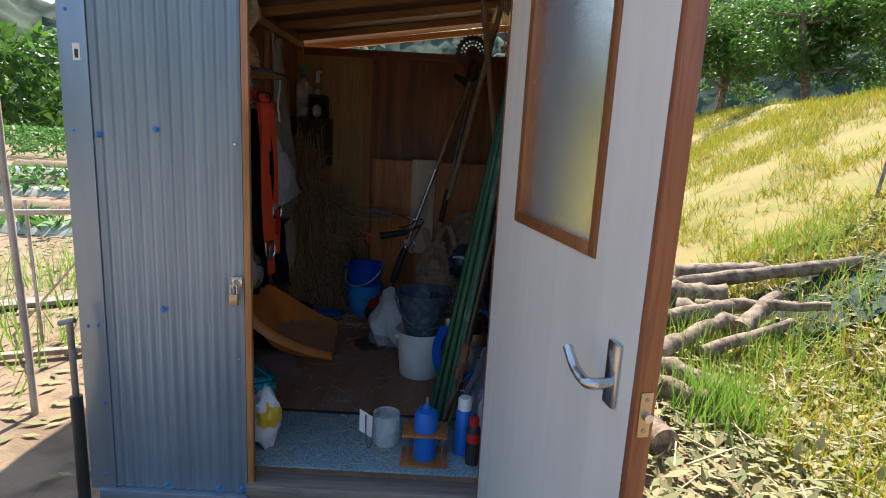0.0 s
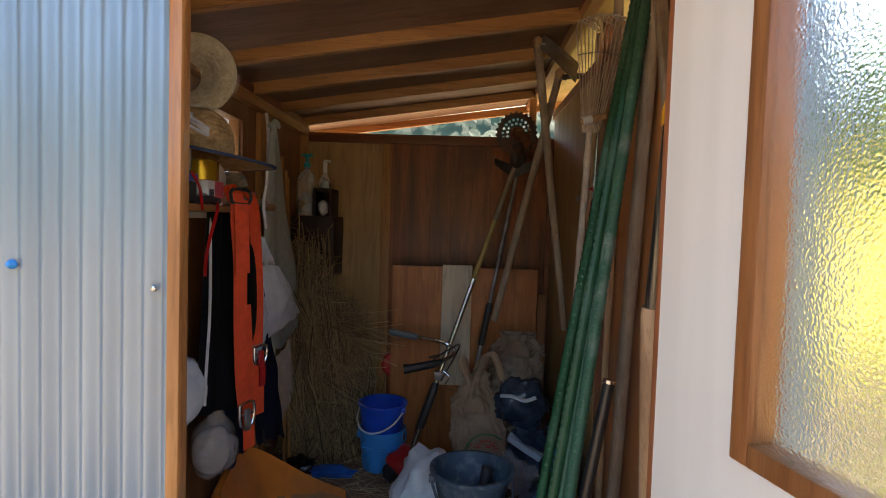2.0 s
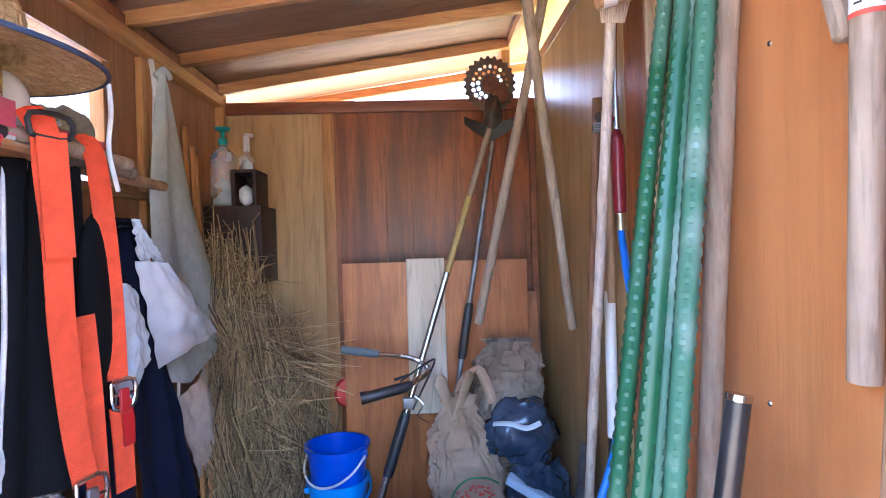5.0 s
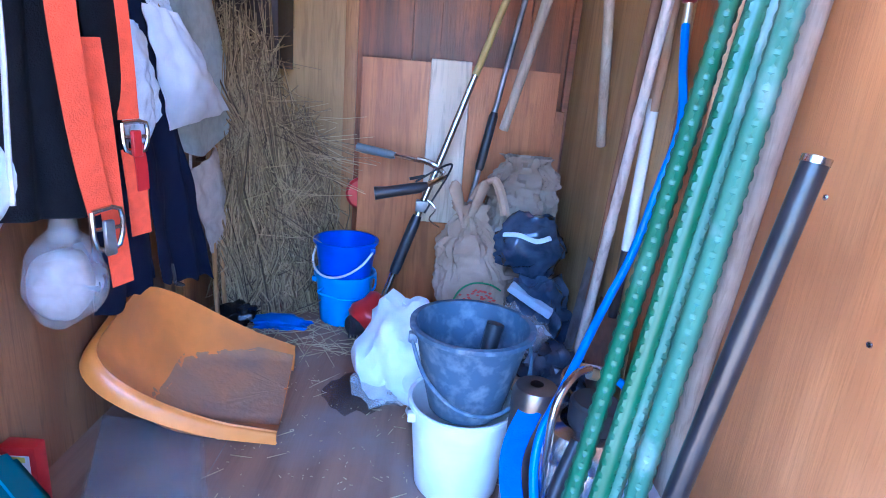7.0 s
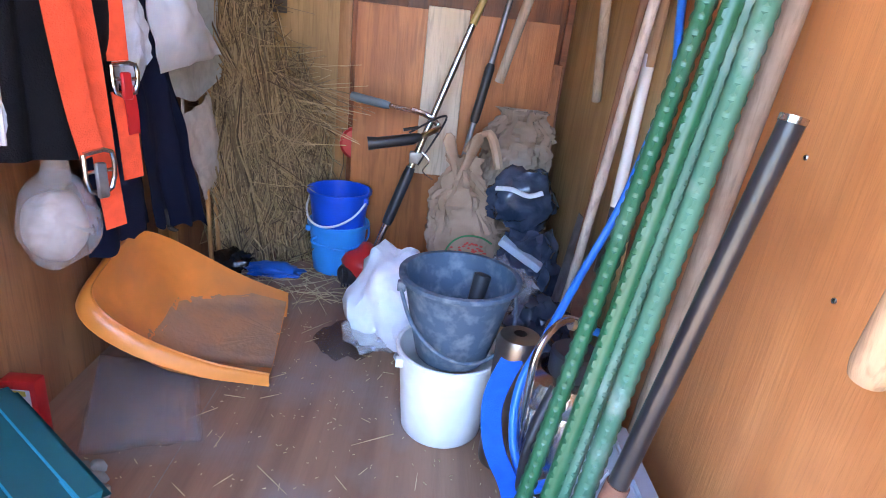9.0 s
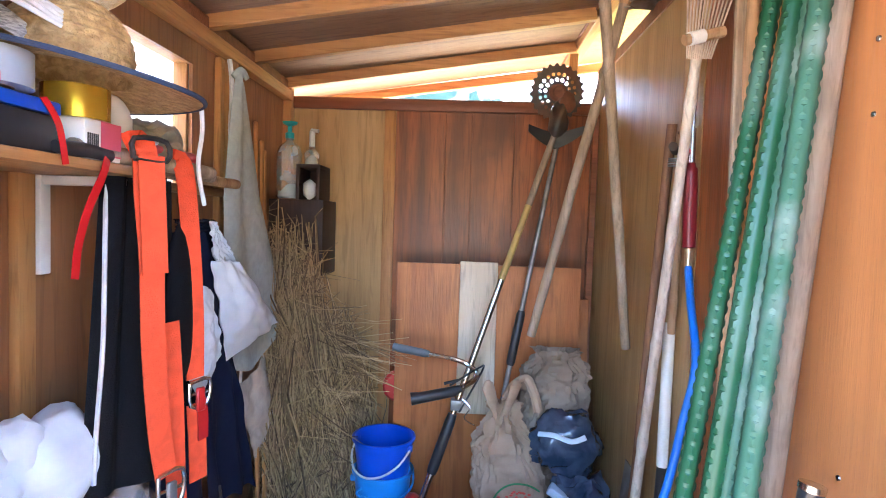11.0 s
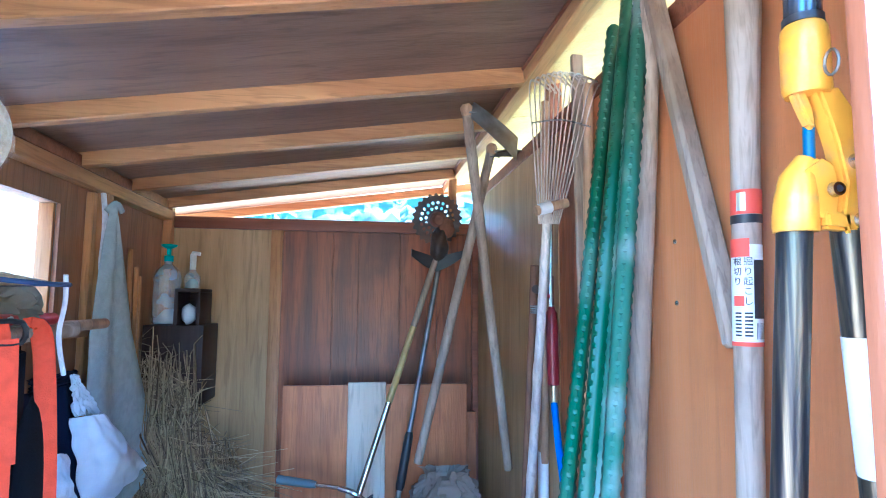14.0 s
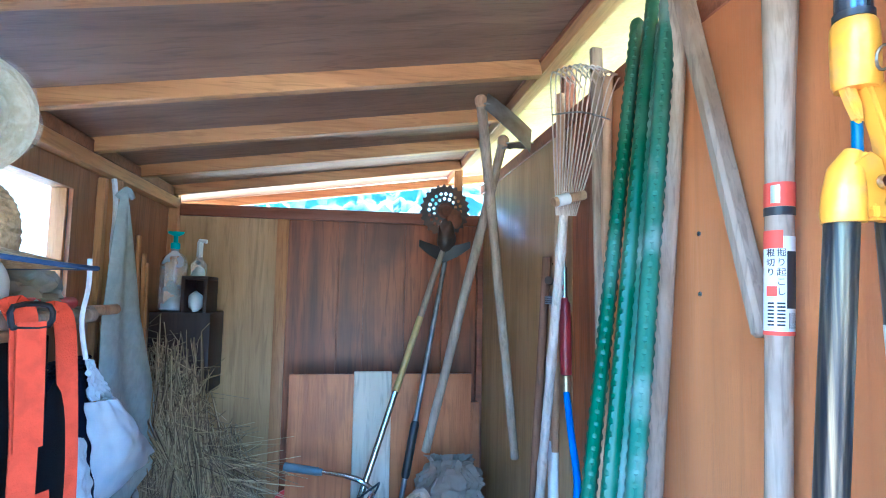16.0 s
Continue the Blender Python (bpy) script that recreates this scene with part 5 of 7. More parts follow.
hung_hoe((0.119, 3.05, 2.012), (0.330, 3.36, 0.823), ((0.137, 3.05, 2.005), (0.275, 3.03, 1.900), (0.02, 0.05, 0.085)), 0.0165, "short-handled hoe hung by its blade from the rail")
hung_hoe((0.245, 3.24, 1.945), (0.012, 3.39, 0.845), ((0.25, 3.24, 1.92), (0.385, 3.30, 1.962), (0.0, 0.09, 0.0)), 0.0165, "weathered hoe hung by its blade from the rail")
wooden_pole((0.335, 2.975, 0.95), (0.335, 2.93, 2.0), 0.0125, 0.0125, TAN_WOOD, 9.0, "tan wooden handle among the tools", "wooden_pole")
solo("flat_stick", beam((0.325, 2.63, 1.25), (0.325, 2.66, 2.02), 0.016, 0.03, (1, 0, 0)), GREY_WOOD, (0.325, 2.63, 1.25), "flat weathered stick behind the stakes", "stick")

# spade with a white-painted handle
spade = thing("spade", (0.335, 2.985, 0.2), "spade with a white-painted handle, blade down", "spade")
part("handle", tube([(0.333, 2.975, 1.42), (0.334, 2.98, 0.98)], 0.013, 12), TAN_WOOD, spade)
part("painted_sleeve", tube([(0.334, 2.98, 0.98), (0.335, 2.985, 0.58)], 0.0155, 12), WHITE_PLASTIC, spade, "white paint")
part("lower_tube", tube([(0.335, 2.985, 0.58), (0.33, 2.99, 0.38)], 0.014, 12), BLACK_PAINT, spade)
part("blade", surface(10, 10, lambda u, v: (0.325 - 0.03 * v + 0.02 * math.cos((u - 0.5) * 3), 3.0 + 0.19 * (u - 0.5) * (1 - 0.75 * max(0, v - 0.5) ** 1.2), 0.40 - 0.30 * v), 0.003), RUST, spade)
part("grip", tube([(0.30, 2.93, 1.445), (0.335, 3.01, 1.445)], 0.012, 10), DARK_WOOD, spade)
solo("rust_spade", surface(8, 8, lambda u, v: (0.335 - 0.05 * v, 3.24 + 0.13 * (u - 0.5) * (1 - 0.5 * v), 0.46 - 0.36 * v), 0.003), DULL_STEEL, (0.33, 3.24, 0.1), "dull steel spade blade behind the bags", "spade")
wooden_pole((0.325, 3.20, 0.35), (0.33, 3.03, 1.52), 0.014, 0.014, wood("brown cracked wood", (0.26, 0.13, 0.07), (0.15, 0.07, 0.04), "z", 0.7, 3), 12.0, "brown cracked wooden pole among the tools")

# sprayer wand with red grip and blue hose
wand = thing("sprayer_wand", (0.33, 2.85, 1.13), "sprayer wand with a dark red grip hanging on the wall", "sprayer wand")
DARK_RED = plastic("dark red grip", (0.22, 0.012, 0.02), 0.35)
part("grip", tube(smooth_path([(0.322, 2.862, 1.395), (0.322, 2.86, 1.37), (0.322, 2.857, 1.30), (0.322, 2.852, 1.21), (0.322, 2.85, 1.185)], 4), [0.010] * 3 + [0.015] * 3 + [0.0165] * 6 + [0.0155] * 4 + [0.010], 14), DARK_RED, wand)
part("valve", tube([(0.322, 2.862, 1.395), (0.322, 2.864, 1.48)], 0.008, 10), STEEL, wand)
part("valve_knob", tube([(0.315, 2.862, 1.425), (0.30, 2.85, 1.425)], 0.006, 8), RED_PLASTIC, wand)
part("ferrule", tube([(0.322, 2.85, 1.185), (0.321, 2.845, 1.135)], 0.0095, 12), BRASS, wand)
part("lance", tube([(0.322, 2.864, 1.48), (0.335, 2.875, 1.88)], 0.005, 8), STEEL, wand)
hose_pts = [(0.321, 2.845, 1.14), (0.315, 2.80, 1.05), (0.30, 2.72, 0.93), (0.27, 2.70, 0.80), (0.235, 2.68, 0.66), (0.18, 2.65, 0.53), (0.10, 2.56, 0.40), (0.045, 2.50, 0.30), (0.04, 2.45, 0.20), (0.07, 2.41, 0.13), (0.12, 2.42, 0.12)]
part("hose", tube(smooth_path(hose_pts, 8), 0.0095, 10), BLUE_HOSE, wand, "bright blue rubber hose")

# stainless knapsack sprayer
spr = thing("sprayer", (0.14, 2.53, 0), "stainless steel sprayer with a black lid and blue strap", "sprayer")
part("tank", lathe((0.14, 2.53, 0.0), [(0.001, 0.002), (0.085, 0.002), (0.092, 0.012), (0.092, 0.05), (0.089, 0.055), (0.092, 0.06), (0.092, 0.26), (0.089, 0.265), (0.092, 0.27), (0.092, 0.30), (0.08, 0.325), (0.05, 0.335)], 36), STEEL, spr)
part("lid", lathe((0.155, 2.52, 0.332), [(0.05, 0), (0.052, 0.006), (0.052, 0.05), (0.046, 0.056), (0.0001, 0.058)], 28), BLACK, spr, "black ribbed lid")
part("rim", lathe((0.20, 2.66, 0.33), [(0.075, 0.0), (0.082, 0.0), (0.083, 0.014), (0.078, 0.016), (0.074, 0.012), (0.075, 0.0)], 32, (0.1, -0.15, 1)), STEEL, spr)
part("pump_cylinder", lathe((0.05, 2.60, 0.02), [(0.001, 0.0), (0.05, 0.0), (0.052, 0.01), (0.052, 0.33), (0.045, 0.345), (0.015, 0.35)], 24), material("brown steel", (0.26, 0.22, 0.19), (0.16, 0.13, 0.11), rough=0.35, metal=0.9, bump=0.02), spr)
part("pump_pipe", tube(smooth_path([(0.06, 2.47, 0.02), (0.055, 2.465, 0.28), (0.06, 2.47, 0.40), (0.10, 2.51, 0.445), (0.14, 2.55, 0.44)], 5), 0.0085, 10), STEEL, spr)
part("pump_lever", tube(smooth_path([(0.06, 2.40, 0.02), (0.055, 2.395, 0.20), (0.07, 2.41, 0.27), (0.10, 2.44, 0.33)], 5), 0.009, 10), BLACK, spr)
part("lever_grip", tube([(0.062, 2.40, 0.245), (0.075, 2.415, 0.28), (0.105, 2.445, 0.34)], [0.014, 0.015, 0.014], 10), BLACK, spr, "ribbed black grip")
part("elbow", tube(smooth_path([(0.14, 2.55, 0.43), (0.17, 2.56, 0.42), (0.19, 2.57, 0.41)], 4), 0.012, 10), BRASS, spr)
part("short_hose", tube(smooth_path([(0.19, 2.57, 0.41), (0.23, 2.58, 0.39), (0.25, 2.55, 0.33), (0.22, 2.50, 0.22), (0.15, 2.43, 0.13), (0.09, 2.40, 0.12)], 6), 0.0095, 10), BLUE_HOSE, spr, "blue hose")


def strap(name, pts, w, mat, parent, label="", normal=(0, -1, 0), t=0.003):
    """A flat band through points."""
    path = smooth_path(pts, 5)
    n0 = Vector(normal)
    def fn(u, v):
        k = u * (len(path) - 1)
        i = min(int(k), len(path) - 2)
        p = path[i].lerp(path[i + 1], k - i)
        d = (path[i + 1] - path[i]).normalized()
        s = d.cross(n0)
        s = s.normalized() if s.length > 1e-4 else Vector((1, 0, 0))
        return p + s * w * (v - 0.5)
    return part(name, surface(len(path) * 2, 2, fn, t), mat, parent, label)


BLUE_STRAP = cloth("blue strap", (0.012, 0.10, 0.55))
strap("strap", [(0.035, 2.56, 0.33), (-0.005, 2.50, 0.26), (0.0, 2.44, 0.19), (0.04, 2.40, 0.12), (0.06, 2.36, 0.05)], 0.05, BLUE_STRAP, spr, "wide blue shoulder strap", (-0.6, -0.8, 0.2))
strap("strap", [(0.055, 2.36, 0.05), (0.03, 2.33, 0.09), (0.0, 2.32, 0.07), (-0.02, 2.31, 0.02), (0.01, 2.33, 0.012), (0.05, 2.36, 0.045)], 0.035, BLUE_STRAP, spr, "", (-0.2, -0.9, 0.3))

# folding step stool of grey plastic, leaning on the wall
stool = thing("folding_stool", (0.26, 2.28, 0), "grey-blue plastic folding step stool leaning on the wall", "stool")
SX = Vector((0.155, 2.30, 0.015))
e1, e2, e3 = Vector((0.10, 0, 0.245)), Vector((0, 0.31, 0)), Vector((-0.055, 0, 0.022))   # up, along, thick


def st(u, v, w):
    return SX + e1 * u + e2 * (v - 0.5) + e3 * w


def st_box(u0, u1, v0, v1, w0, w1, b=0.004):
    bm = box((0, 0, 0), (1, 1, 1))
    for q in bm.verts:
        q.co = st(u0 + (u1 - u0) * q.co.x, v0 + (v1 - v0) * q.co.y, w0 + (w1 - w0) * q.co.z)
    bmesh.ops.bevel(bm, geom=list(bm.edges), offset=b, segments=2, affect="EDGES", clamp_overlap=True)
    return bm


part("seat", st_box(0.0, 1.0, 0.0, 1.0, -0.35, 0.6, 0.006), GREY_PLASTIC, stool)
for k in range(4):
    part("seat_rib", st_box(0.08 + 0.235 * k, 0.27 + 0.235 * k, -0.02, 0.03, -0.3, 0.72, 0.003), GREY_PLASTIC, stool)
    part("seat_rib", st_box(0.08 + 0.235 * k, 0.27 + 0.235 * k, 0.97, 1.02, -0.3, 0.72, 0.003), GREY_PLASTIC, stool)
for v in (0.12, 0.22, 0.32, 0.62, 0.72, 0.82):
    part("grip_strip", st_box(0.12, 0.45 if v < 0.4 else 0.85, v, v + 0.035, 0.6, 0.68, 0.002), PALE_STRIPE, stool, "pale grip strip")
part("leg", st_box(0.05, 0.9, 0.05, 0.2, -0.8, -0.36, 0.005), GREY_PLASTIC, stool)
part("leg", st_box(0.05, 0.9, 0.8, 0.95, -0.8, -0.36, 0.005), GREY_PLASTIC, stool)
spray = thing("white_bottle", (0.205, 2.06, 0.01), "white plastic bottle standing by the stool", "bottle")
part("bottle_body", lathe((0.205, 2.06, 0.011), [(0.001, 0), (0.033, 0), (0.035, 0.01), (0.035, 0.16), (0.02, 0.19), (0.013, 0.2)], 20), WHITE_PLASTIC, spray)
part("cap", lathe((0.205, 2.06, 0.20), [(0.018, 0), (0.018, 0.04), (0.012, 0.045), (0.0001, 0.045)], 16), WHITE_PLASTIC, spray)

# two hoe handles hanging near the door, one with a printed label
stickc = thing("hanging_hoe", (0.325, 2.115, 1.33), "flat weathered wooden hoe handle hanging on the wall", "hoe")
part("handle", beam((0.312, 2.29, 2.02), (0.335, 2.115, 1.345), 0.034, 0.026, (0, 1, 0), 0.006), GREY_WOOD, stickc)
stickd = thing("hanging_hoe", (0.325, 2.06, 0.9), "wooden hoe handle with a red and white label", "hoe")
D0, D1 = Vector((0.325, 2.095, 0.95)), Vector((0.305, 2.025, 1.98))
pts = [D0.lerp(D1, k / 10) for k in range(11)]
part("handle", tube(pts, [0.0175, 0.0175, 0.0175, 0.0175, 0.018, 0.018, 0.018, 0.019, 0.022, 0.024, 0.025], 18), GREY_WOOD, stickd)
dd = (D1 - D0).normalized()


def wrap(z0, z1, a0, a1, mat, name, lift=0.0):
    """A strip of paper round the handle between two heights; angle 0 faces -x, positive towards -y."""
    def fn(u, v):
        z = 1.355 + (z0 + (z1 - z0) * v - 1.355) * 0.80
        c = D0 + dd * ((z - D0.z) / dd.z)
        a = a0 + (a1 - a0) * u
        r = 0.0187 + lift + max(0, z - 1.55) * 0.008
        return c + Vector((-math.cos(a) * r, -math.sin(a) * r, 0))
    return part(name, surface(14, 2, fn), mat, stickd)


wrap(1.355, 1.515, -0.6, 2.6, WHITE_PAPER, "label_paper")
wrap(1.350, 1.357, -0.6, 2.6, PRINT_RED, "label_edge", 0.0004)
wrap(1.495, 1.525, -0.6, 1.1, PRINT_RED, "label_red", 0.0004)
wrap(1.395, 1.49, 1.35, 2.5, BLACK, "label_black", 0.0004)
wrap(1.565, 1.605, -0.6, 2.6, PRINT_RED, "label_band", 0.0004)
wrap(1.570, 1.60, 0.3, 0.9, material("silver print", (0.75, 0.75, 0.6), (0.6, 0.6, 0.45), rough=0.3, metal=0.6, bump=0), "label_silver", 0.0008)
wrap(1.550, 1.564, -0.6, 2.6, BLACK, "label_dark", 0.0004)
wrap(1.415, 1.432, 0.0, 0.75, PRINT_RED, "label_emblem", 0.0005)


def curved_text(body, size, z_top, ang, mat):
    """Letters set one under another on the round handle."""
    for i, ch in enumerate(body):
        cu = bpy.data.curves.new("letter", "FONT")
        cu.body, cu.size, cu.extrude, cu.align_x = ch, size, 0.0003, "CENTER"
        z = z_top - i * size * 1.12
        c = D0 + dd * ((z - D0.z) / dd.z)
        r = 0.0197
        ob = new("letter", cu)
        out = Vector((-math.cos(ang), -math.sin(ang), 0))
        ob.matrix_world = Matrix.Translation(c + out * r - stickd.location) @ Matrix((Vector((-out.y, out.x, 0)), Vector((0, 0, 1)), out)).transposed().to_4x4()
        ob.parent = stickd
        cu.materials.append(mat)


curved_text("掘り起こし", 0.0115, 1.457, 1.0, BLACK)
curved_text("根切り", 0.0115, 1.457, 0.35, BLACK)
for k in range(7):
    wrap(1.402 - k * 0.006, 1.405 - k * 0.006, 0.75, 1.25, BLACK, "print_line", 0.0005)
    wrap(1.402 - k * 0.006, 1.405 - k * 0.006, 0.1, 0.55, BLACK, "print_line", 0.0005)
for k in range(8):
    wrap(1.362, 1.388, 1.5 + k * 0.1, 1.54 + k * 0.1, BLACK, "bar", 0.0005)

# long-reach pruner with yellow joint
pr = thing("pole_pruner", (0.195, 1.85, 0.6), "long-reach pruner with a yellow joint and black tubes", "pruner")
STRIPED = material("worn black tube", (0.045, 0.045, 0.05), (0.17, 0.15, 0.11), rough=0.30, metal=0.75, scale=40, stretch=(3, 3, 0.03), bump=0.05)
P0, P1, P2 = Vector((0.208, 1.885, 1.127)), Vector((0.220, 1.865, 1.476)), Vector((0.233, 1.855, 1.682))
part("tube", tube([P0, P1], 0.0155, 16), STRIPED, pr)
part("tube_upper", tube([P2, P2 + Vector((-0.002, -0.012, 0.26))], 0.0165, 16), material("grey blue tube", (0.10, 0.12, 0.15), (0.16, 0.19, 0.23), rough=0.25, metal=0.7, bump=0.02), pr)
def plate(pts, y, thick, bevel=0.003):
    """A flat casting: an outline in x and z, with thickness along y."""
    bm = bmesh.new()
    a = [bm.verts.new((x, y - thick / 2, z)) for x, z in pts]
    b = [bm.verts.new((x, y + thick / 2, z)) for x, z in pts]
    n = len(pts)
    bm.faces.new(a)
    bm.faces.new(b[::-1])
    for k in range(n):
        bm.faces.new((a[k], b[k], b[(k + 1) % n], a[(k + 1) % n]))
    bmesh.ops.recalc_face_normals(bm, faces=bm.faces)
    bmesh.ops.bevel(bm, geom=list(bm.edges), offset=bevel, segments=2, affect="EDGES", clamp_overlap=True)
    return bm


joint = part("joint", tube([(0.220, 1.863, 1.474), (0.220, 1.863, 1.482), (0.221, 1.862, 1.505), (0.224, 1.862, 1.525), (0.232, 1.860, 1.545)], [0.0195, 0.0205, 0.019, 0.0165, 0.009], 18), YELLOW, pr, "chipped yellow cast joint")
part("joint_collar", tube([(0.233, 1.855, 1.606), (0.233, 1.855, 1.612), (0.233, 1.855, 1.660), (0.233, 1.855, 1.672), (0.233, 1.855, 1.676)], [0.019, 0.0215, 0.0215, 0.0205, 0.018], 20), YELLOW, pr)
part("collar_band", tube([(0.233, 1.855, 1.6765), (0.233, 1.855, 1.684)], 0.0185, 18), BLACK, pr)
part("joint_horn", plate([(0.214, 1.612), (0.228, 1.612), (0.236, 1.592), (0.238, 1.572), (0.231, 1.574), (0.222, 1.592)], 1.856, 0.012), YELLOW, pr)
part("joint_arm", plate([(0.232, 1.612), (0.256, 1.614), (0.272, 1.592), (0.284, 1.545), (0.291, 1.490), (0.288, 1.472), (0.256, 1.472), (0.252, 1.488), (0.258, 1.520), (0.250, 1.560), (0.240, 1.592)], 1.852, 0.020), YELLOW, pr)
part("joint_lug", plate([(0.216, 1.532), (0.238, 1.545), (0.252, 1.538), (0.258, 1.512), (0.252, 1.490), (0.240, 1.482), (0.222, 1.486)], 1.856, 0.018), YELLOW, pr)
part("joint_foot", plate([(0.236, 1.492), (0.262, 1.492), (0.262, 1.474), (0.236, 1.476)], 1.850, 0.016), YELLOW, pr)
part("link", tube([(0.240, 1.862, 1.605), (0.238, 1.862, 1.575)], 0.0035, 8), DULL_STEEL, pr)
part("link_sleeve", tube([(0.238, 1.861, 1.578), (0.236, 1.860, 1.538)], 0.0055, 10), plastic("steel blue sleeve", (0.03, 0.12, 0.24), 0.35), pr)
for bx, bz in ((0.268, 1.540), (0.244, 1.512), (0.270, 1.484)):
    part("bolt", tube([(bx, 1.842, bz), (bx, 1.836, bz)], [0.0075, 0.0065], 12), STEEL, pr)
    part("bolt_socket", tube([(bx, 1.8365, bz), (bx, 1.8355, bz)], 0.0035, 8), BLACK, pr)
part("ring", tube([P2 + Vector((0.0, -0.03 + 0.008 * math.cos(a), -0.055 + 0.012 * math.sin(a))) for a in [k * 0.5236 for k in range(13)]], 0.0015, 5), DULL_STEEL, pr)
part("grip", tube([P0 + Vector((0.042, 0.084, -0.420)), P0 + Vector((0.040, 0.080, -0.405)), P0 + Vector((0, 0.002, 0.0)), P0 + Vector((0, 0, 0.012))], [0.018, 0.021, 0.021, 0.019], 16), TAN_WOOD, pr, "tan foam grip")
part("second_tube", tube([P1 + Vector((0.052, -0.008, 0.002)), P1 + Vector((0.075, 0.0, -0.25)), P0 + Vector((0.105, 0.0, -0.25))], 0.0165, 16), STRIPED, pr)
part("second_label", tube([P1 + Vector((0.0613, -0.0045, -0.10)), P1 + Vector((0.0732, -0.0005, -0.23))], 0.0170, 16), WHITE_PAPER, pr)
for y, z in ((2.30, 1.515), (2.30, 1.407), (2.03, 1.39), (2.32, 0.86), (2.17, 0.70), (3.05, 1.5)):
    part("screw", lathe((RIGHT - 0.001, y, z), [(0.0001, 0.003), (0.004, 0.002), (0.005, 0)], 8, (-1, 0, 0)), STEEL, wall_right)

# ---- shelf on the left wall ----
shelf = thing("wall_shelf", (-0.97, 2.2, 1.30), "rough wooden shelf on the side wall with a white bracket", "shelf")
part("board", box((LEFT + 0.001, 1.81, 1.298), (-0.855, 2.575, 1.316), 0.002), PINE_Y, shelf)
part("bracket", box((-1.08, 2.52, 1.10), (-1.06, 2.548, 1.297), 0.003), WHITE_PLASTIC, shelf, "white steel bracket")
part("bracket", box((-1.0595, 2.52, 1.278), (-0.90, 2.548, 1.297), 0.003), WHITE_PLASTIC, shelf)
part("support_post", box((LEFT + 0.001, 2.47, 0.0), (LEFT + 0.022, 2.512, 1.297), 0.002), PINE_V, shelf)


def hat(name, c, tilt, crown_r, crown_h, brim_r, mat, label, band=None, droop=0.02):
    h = thing(name, c, label, "hat")
    rot = Euler(tilt).to_matrix()
    def fn(u, v):
        a = 2 * math.pi * u
        if v < 0.5:
            t = v / 0.5
            r = crown_r * math.sin(t * math.pi / 2) ** 0.75
            z = crown_h * math.cos(t * math.pi / 2) ** 0.8
        else:
            t = (v - 0.5) / 0.5
            r = crown_r + (brim_r - crown_r) * t
            z = -droop * t + 0.008 * math.sin(2 * a) * t
        r += 0.0018 * math.sin(v * 150)
        return Vector(c) + rot @ Vector((r * math.cos(a), r * math.sin(a), z))
    part("hat_body", surface(48, 60, fn, 0.003), mat, h)
    if band:
        ring = [Vector(c) + rot @ Vector(((brim_r) * math.cos(a), (brim_r) * math.sin(a), -droop + 0.008 * math.sin(2 * a))) for a in [2 * math.pi * k / 48 for k in range(49)]]
        part("brim_edge", tube(ring, 0.0045, 6), band, h)
    return h


hat("straw_hat", (-0.905, 2.385, 1.462), (-0.05, 0.06, 0.3), 0.100, 0.122, 0.215, STRAW_HAT, "brown woven straw hat with a wide blue-edged brim", BLUE_NET, 0.018)
ph = thing("wrapped_hat", (-0.885, 2.42, 1.60), "pale straw hat in a clear wrapper standing on edge", "hat")
hc, hn = Vector((-0.935, 2.43, 1.69)), Vector((0.62, -0.76, -0.12)).normalized()
hx = hn.orthogonal().normalized()
hy = hn.cross(hx)


def ring_pt(u, v):
    a = 2 * math.pi * u
    if v < 0.5:
        t = v * 2
        r, z = 0.062 + 0.055 * t, 0.035 * math.sin(math.pi * t)
    else:
        t = (v - 0.5) * 2
        r, z = 0.117 - 0.045 * t, -0.10 * t
    r += 0.0020 * math.sin(v * 120)
    return hc + (hx * math.cos(a) * 1.06 + hy * math.sin(a) * 0.95) * r + hn * z


part("hat_body", surface(48, 50, ring_pt, 0.003), PALE_HAT, ph)
part("crown", surface(24, 8, lambda u, v: hc + (hx * math.cos(2 * math.pi * u) * 1.06 + hy * math.sin(2 * math.pi * u) * 0.95) * 0.072 * (1 - v * 0.35) - hn * (0.10 + 0.02 * v)), PALE_HAT, ph)
part("wrapper", surface(36, 10, lambda u, v: hc + (hx * math.cos(2 * math.pi * u) * 1.1 + hy * math.sin(2 * math.pi * u)) * (0.012 + 0.098 * v) * (1 + 0.03 * math.sin(u * 40)) + hn * (0.04 + 0.006 * math.sin(u * 30 + v * 9))), film_material("clear wrapper", (0.8, 0.8, 0.76), 0.20, 0.12), ph, "clear plastic wrapper")
part("price_label", surface(4, 2, lambda u, v: hc + hx * (-0.02 + 0.045 * u) * 0 + Vector((-0.045 + 0.035 * u, -0.055, -0.10 + 0.022 * v)) + hn * 0.03), plastic("orange label", (0.85, 0.22, 0.05), 0.5), ph, "small orange price label")
news = thing("newspaper", (-0.93, 2.23, 1.50), "folded sheets of newspaper on the shelf", "newspaper")
for k in range(3):
    part("sheet", surface(10, 8, lambda u, v: (-0.90 - 0.04 * k + 0.08 * (u - 0.5), 2.10 + 0.02 * k + 0.17 * u, 1.515 + 0.05 * v * (1 - 0.4 * u) + 0.01 * math.sin(9 * u + k) - 0.03 * k), 0.002), NEWSPRINT, news)
solo("plastic_dome", blob((-0.93, 2.13, 1.66), (0.10, 0.09, 0.11), 17, 0.25, 4, 3, None, 0.15), CLEAR_BAG, (-0.93, 2.13, 1.55), "clear plastic bag stuffed with hats", "bag")
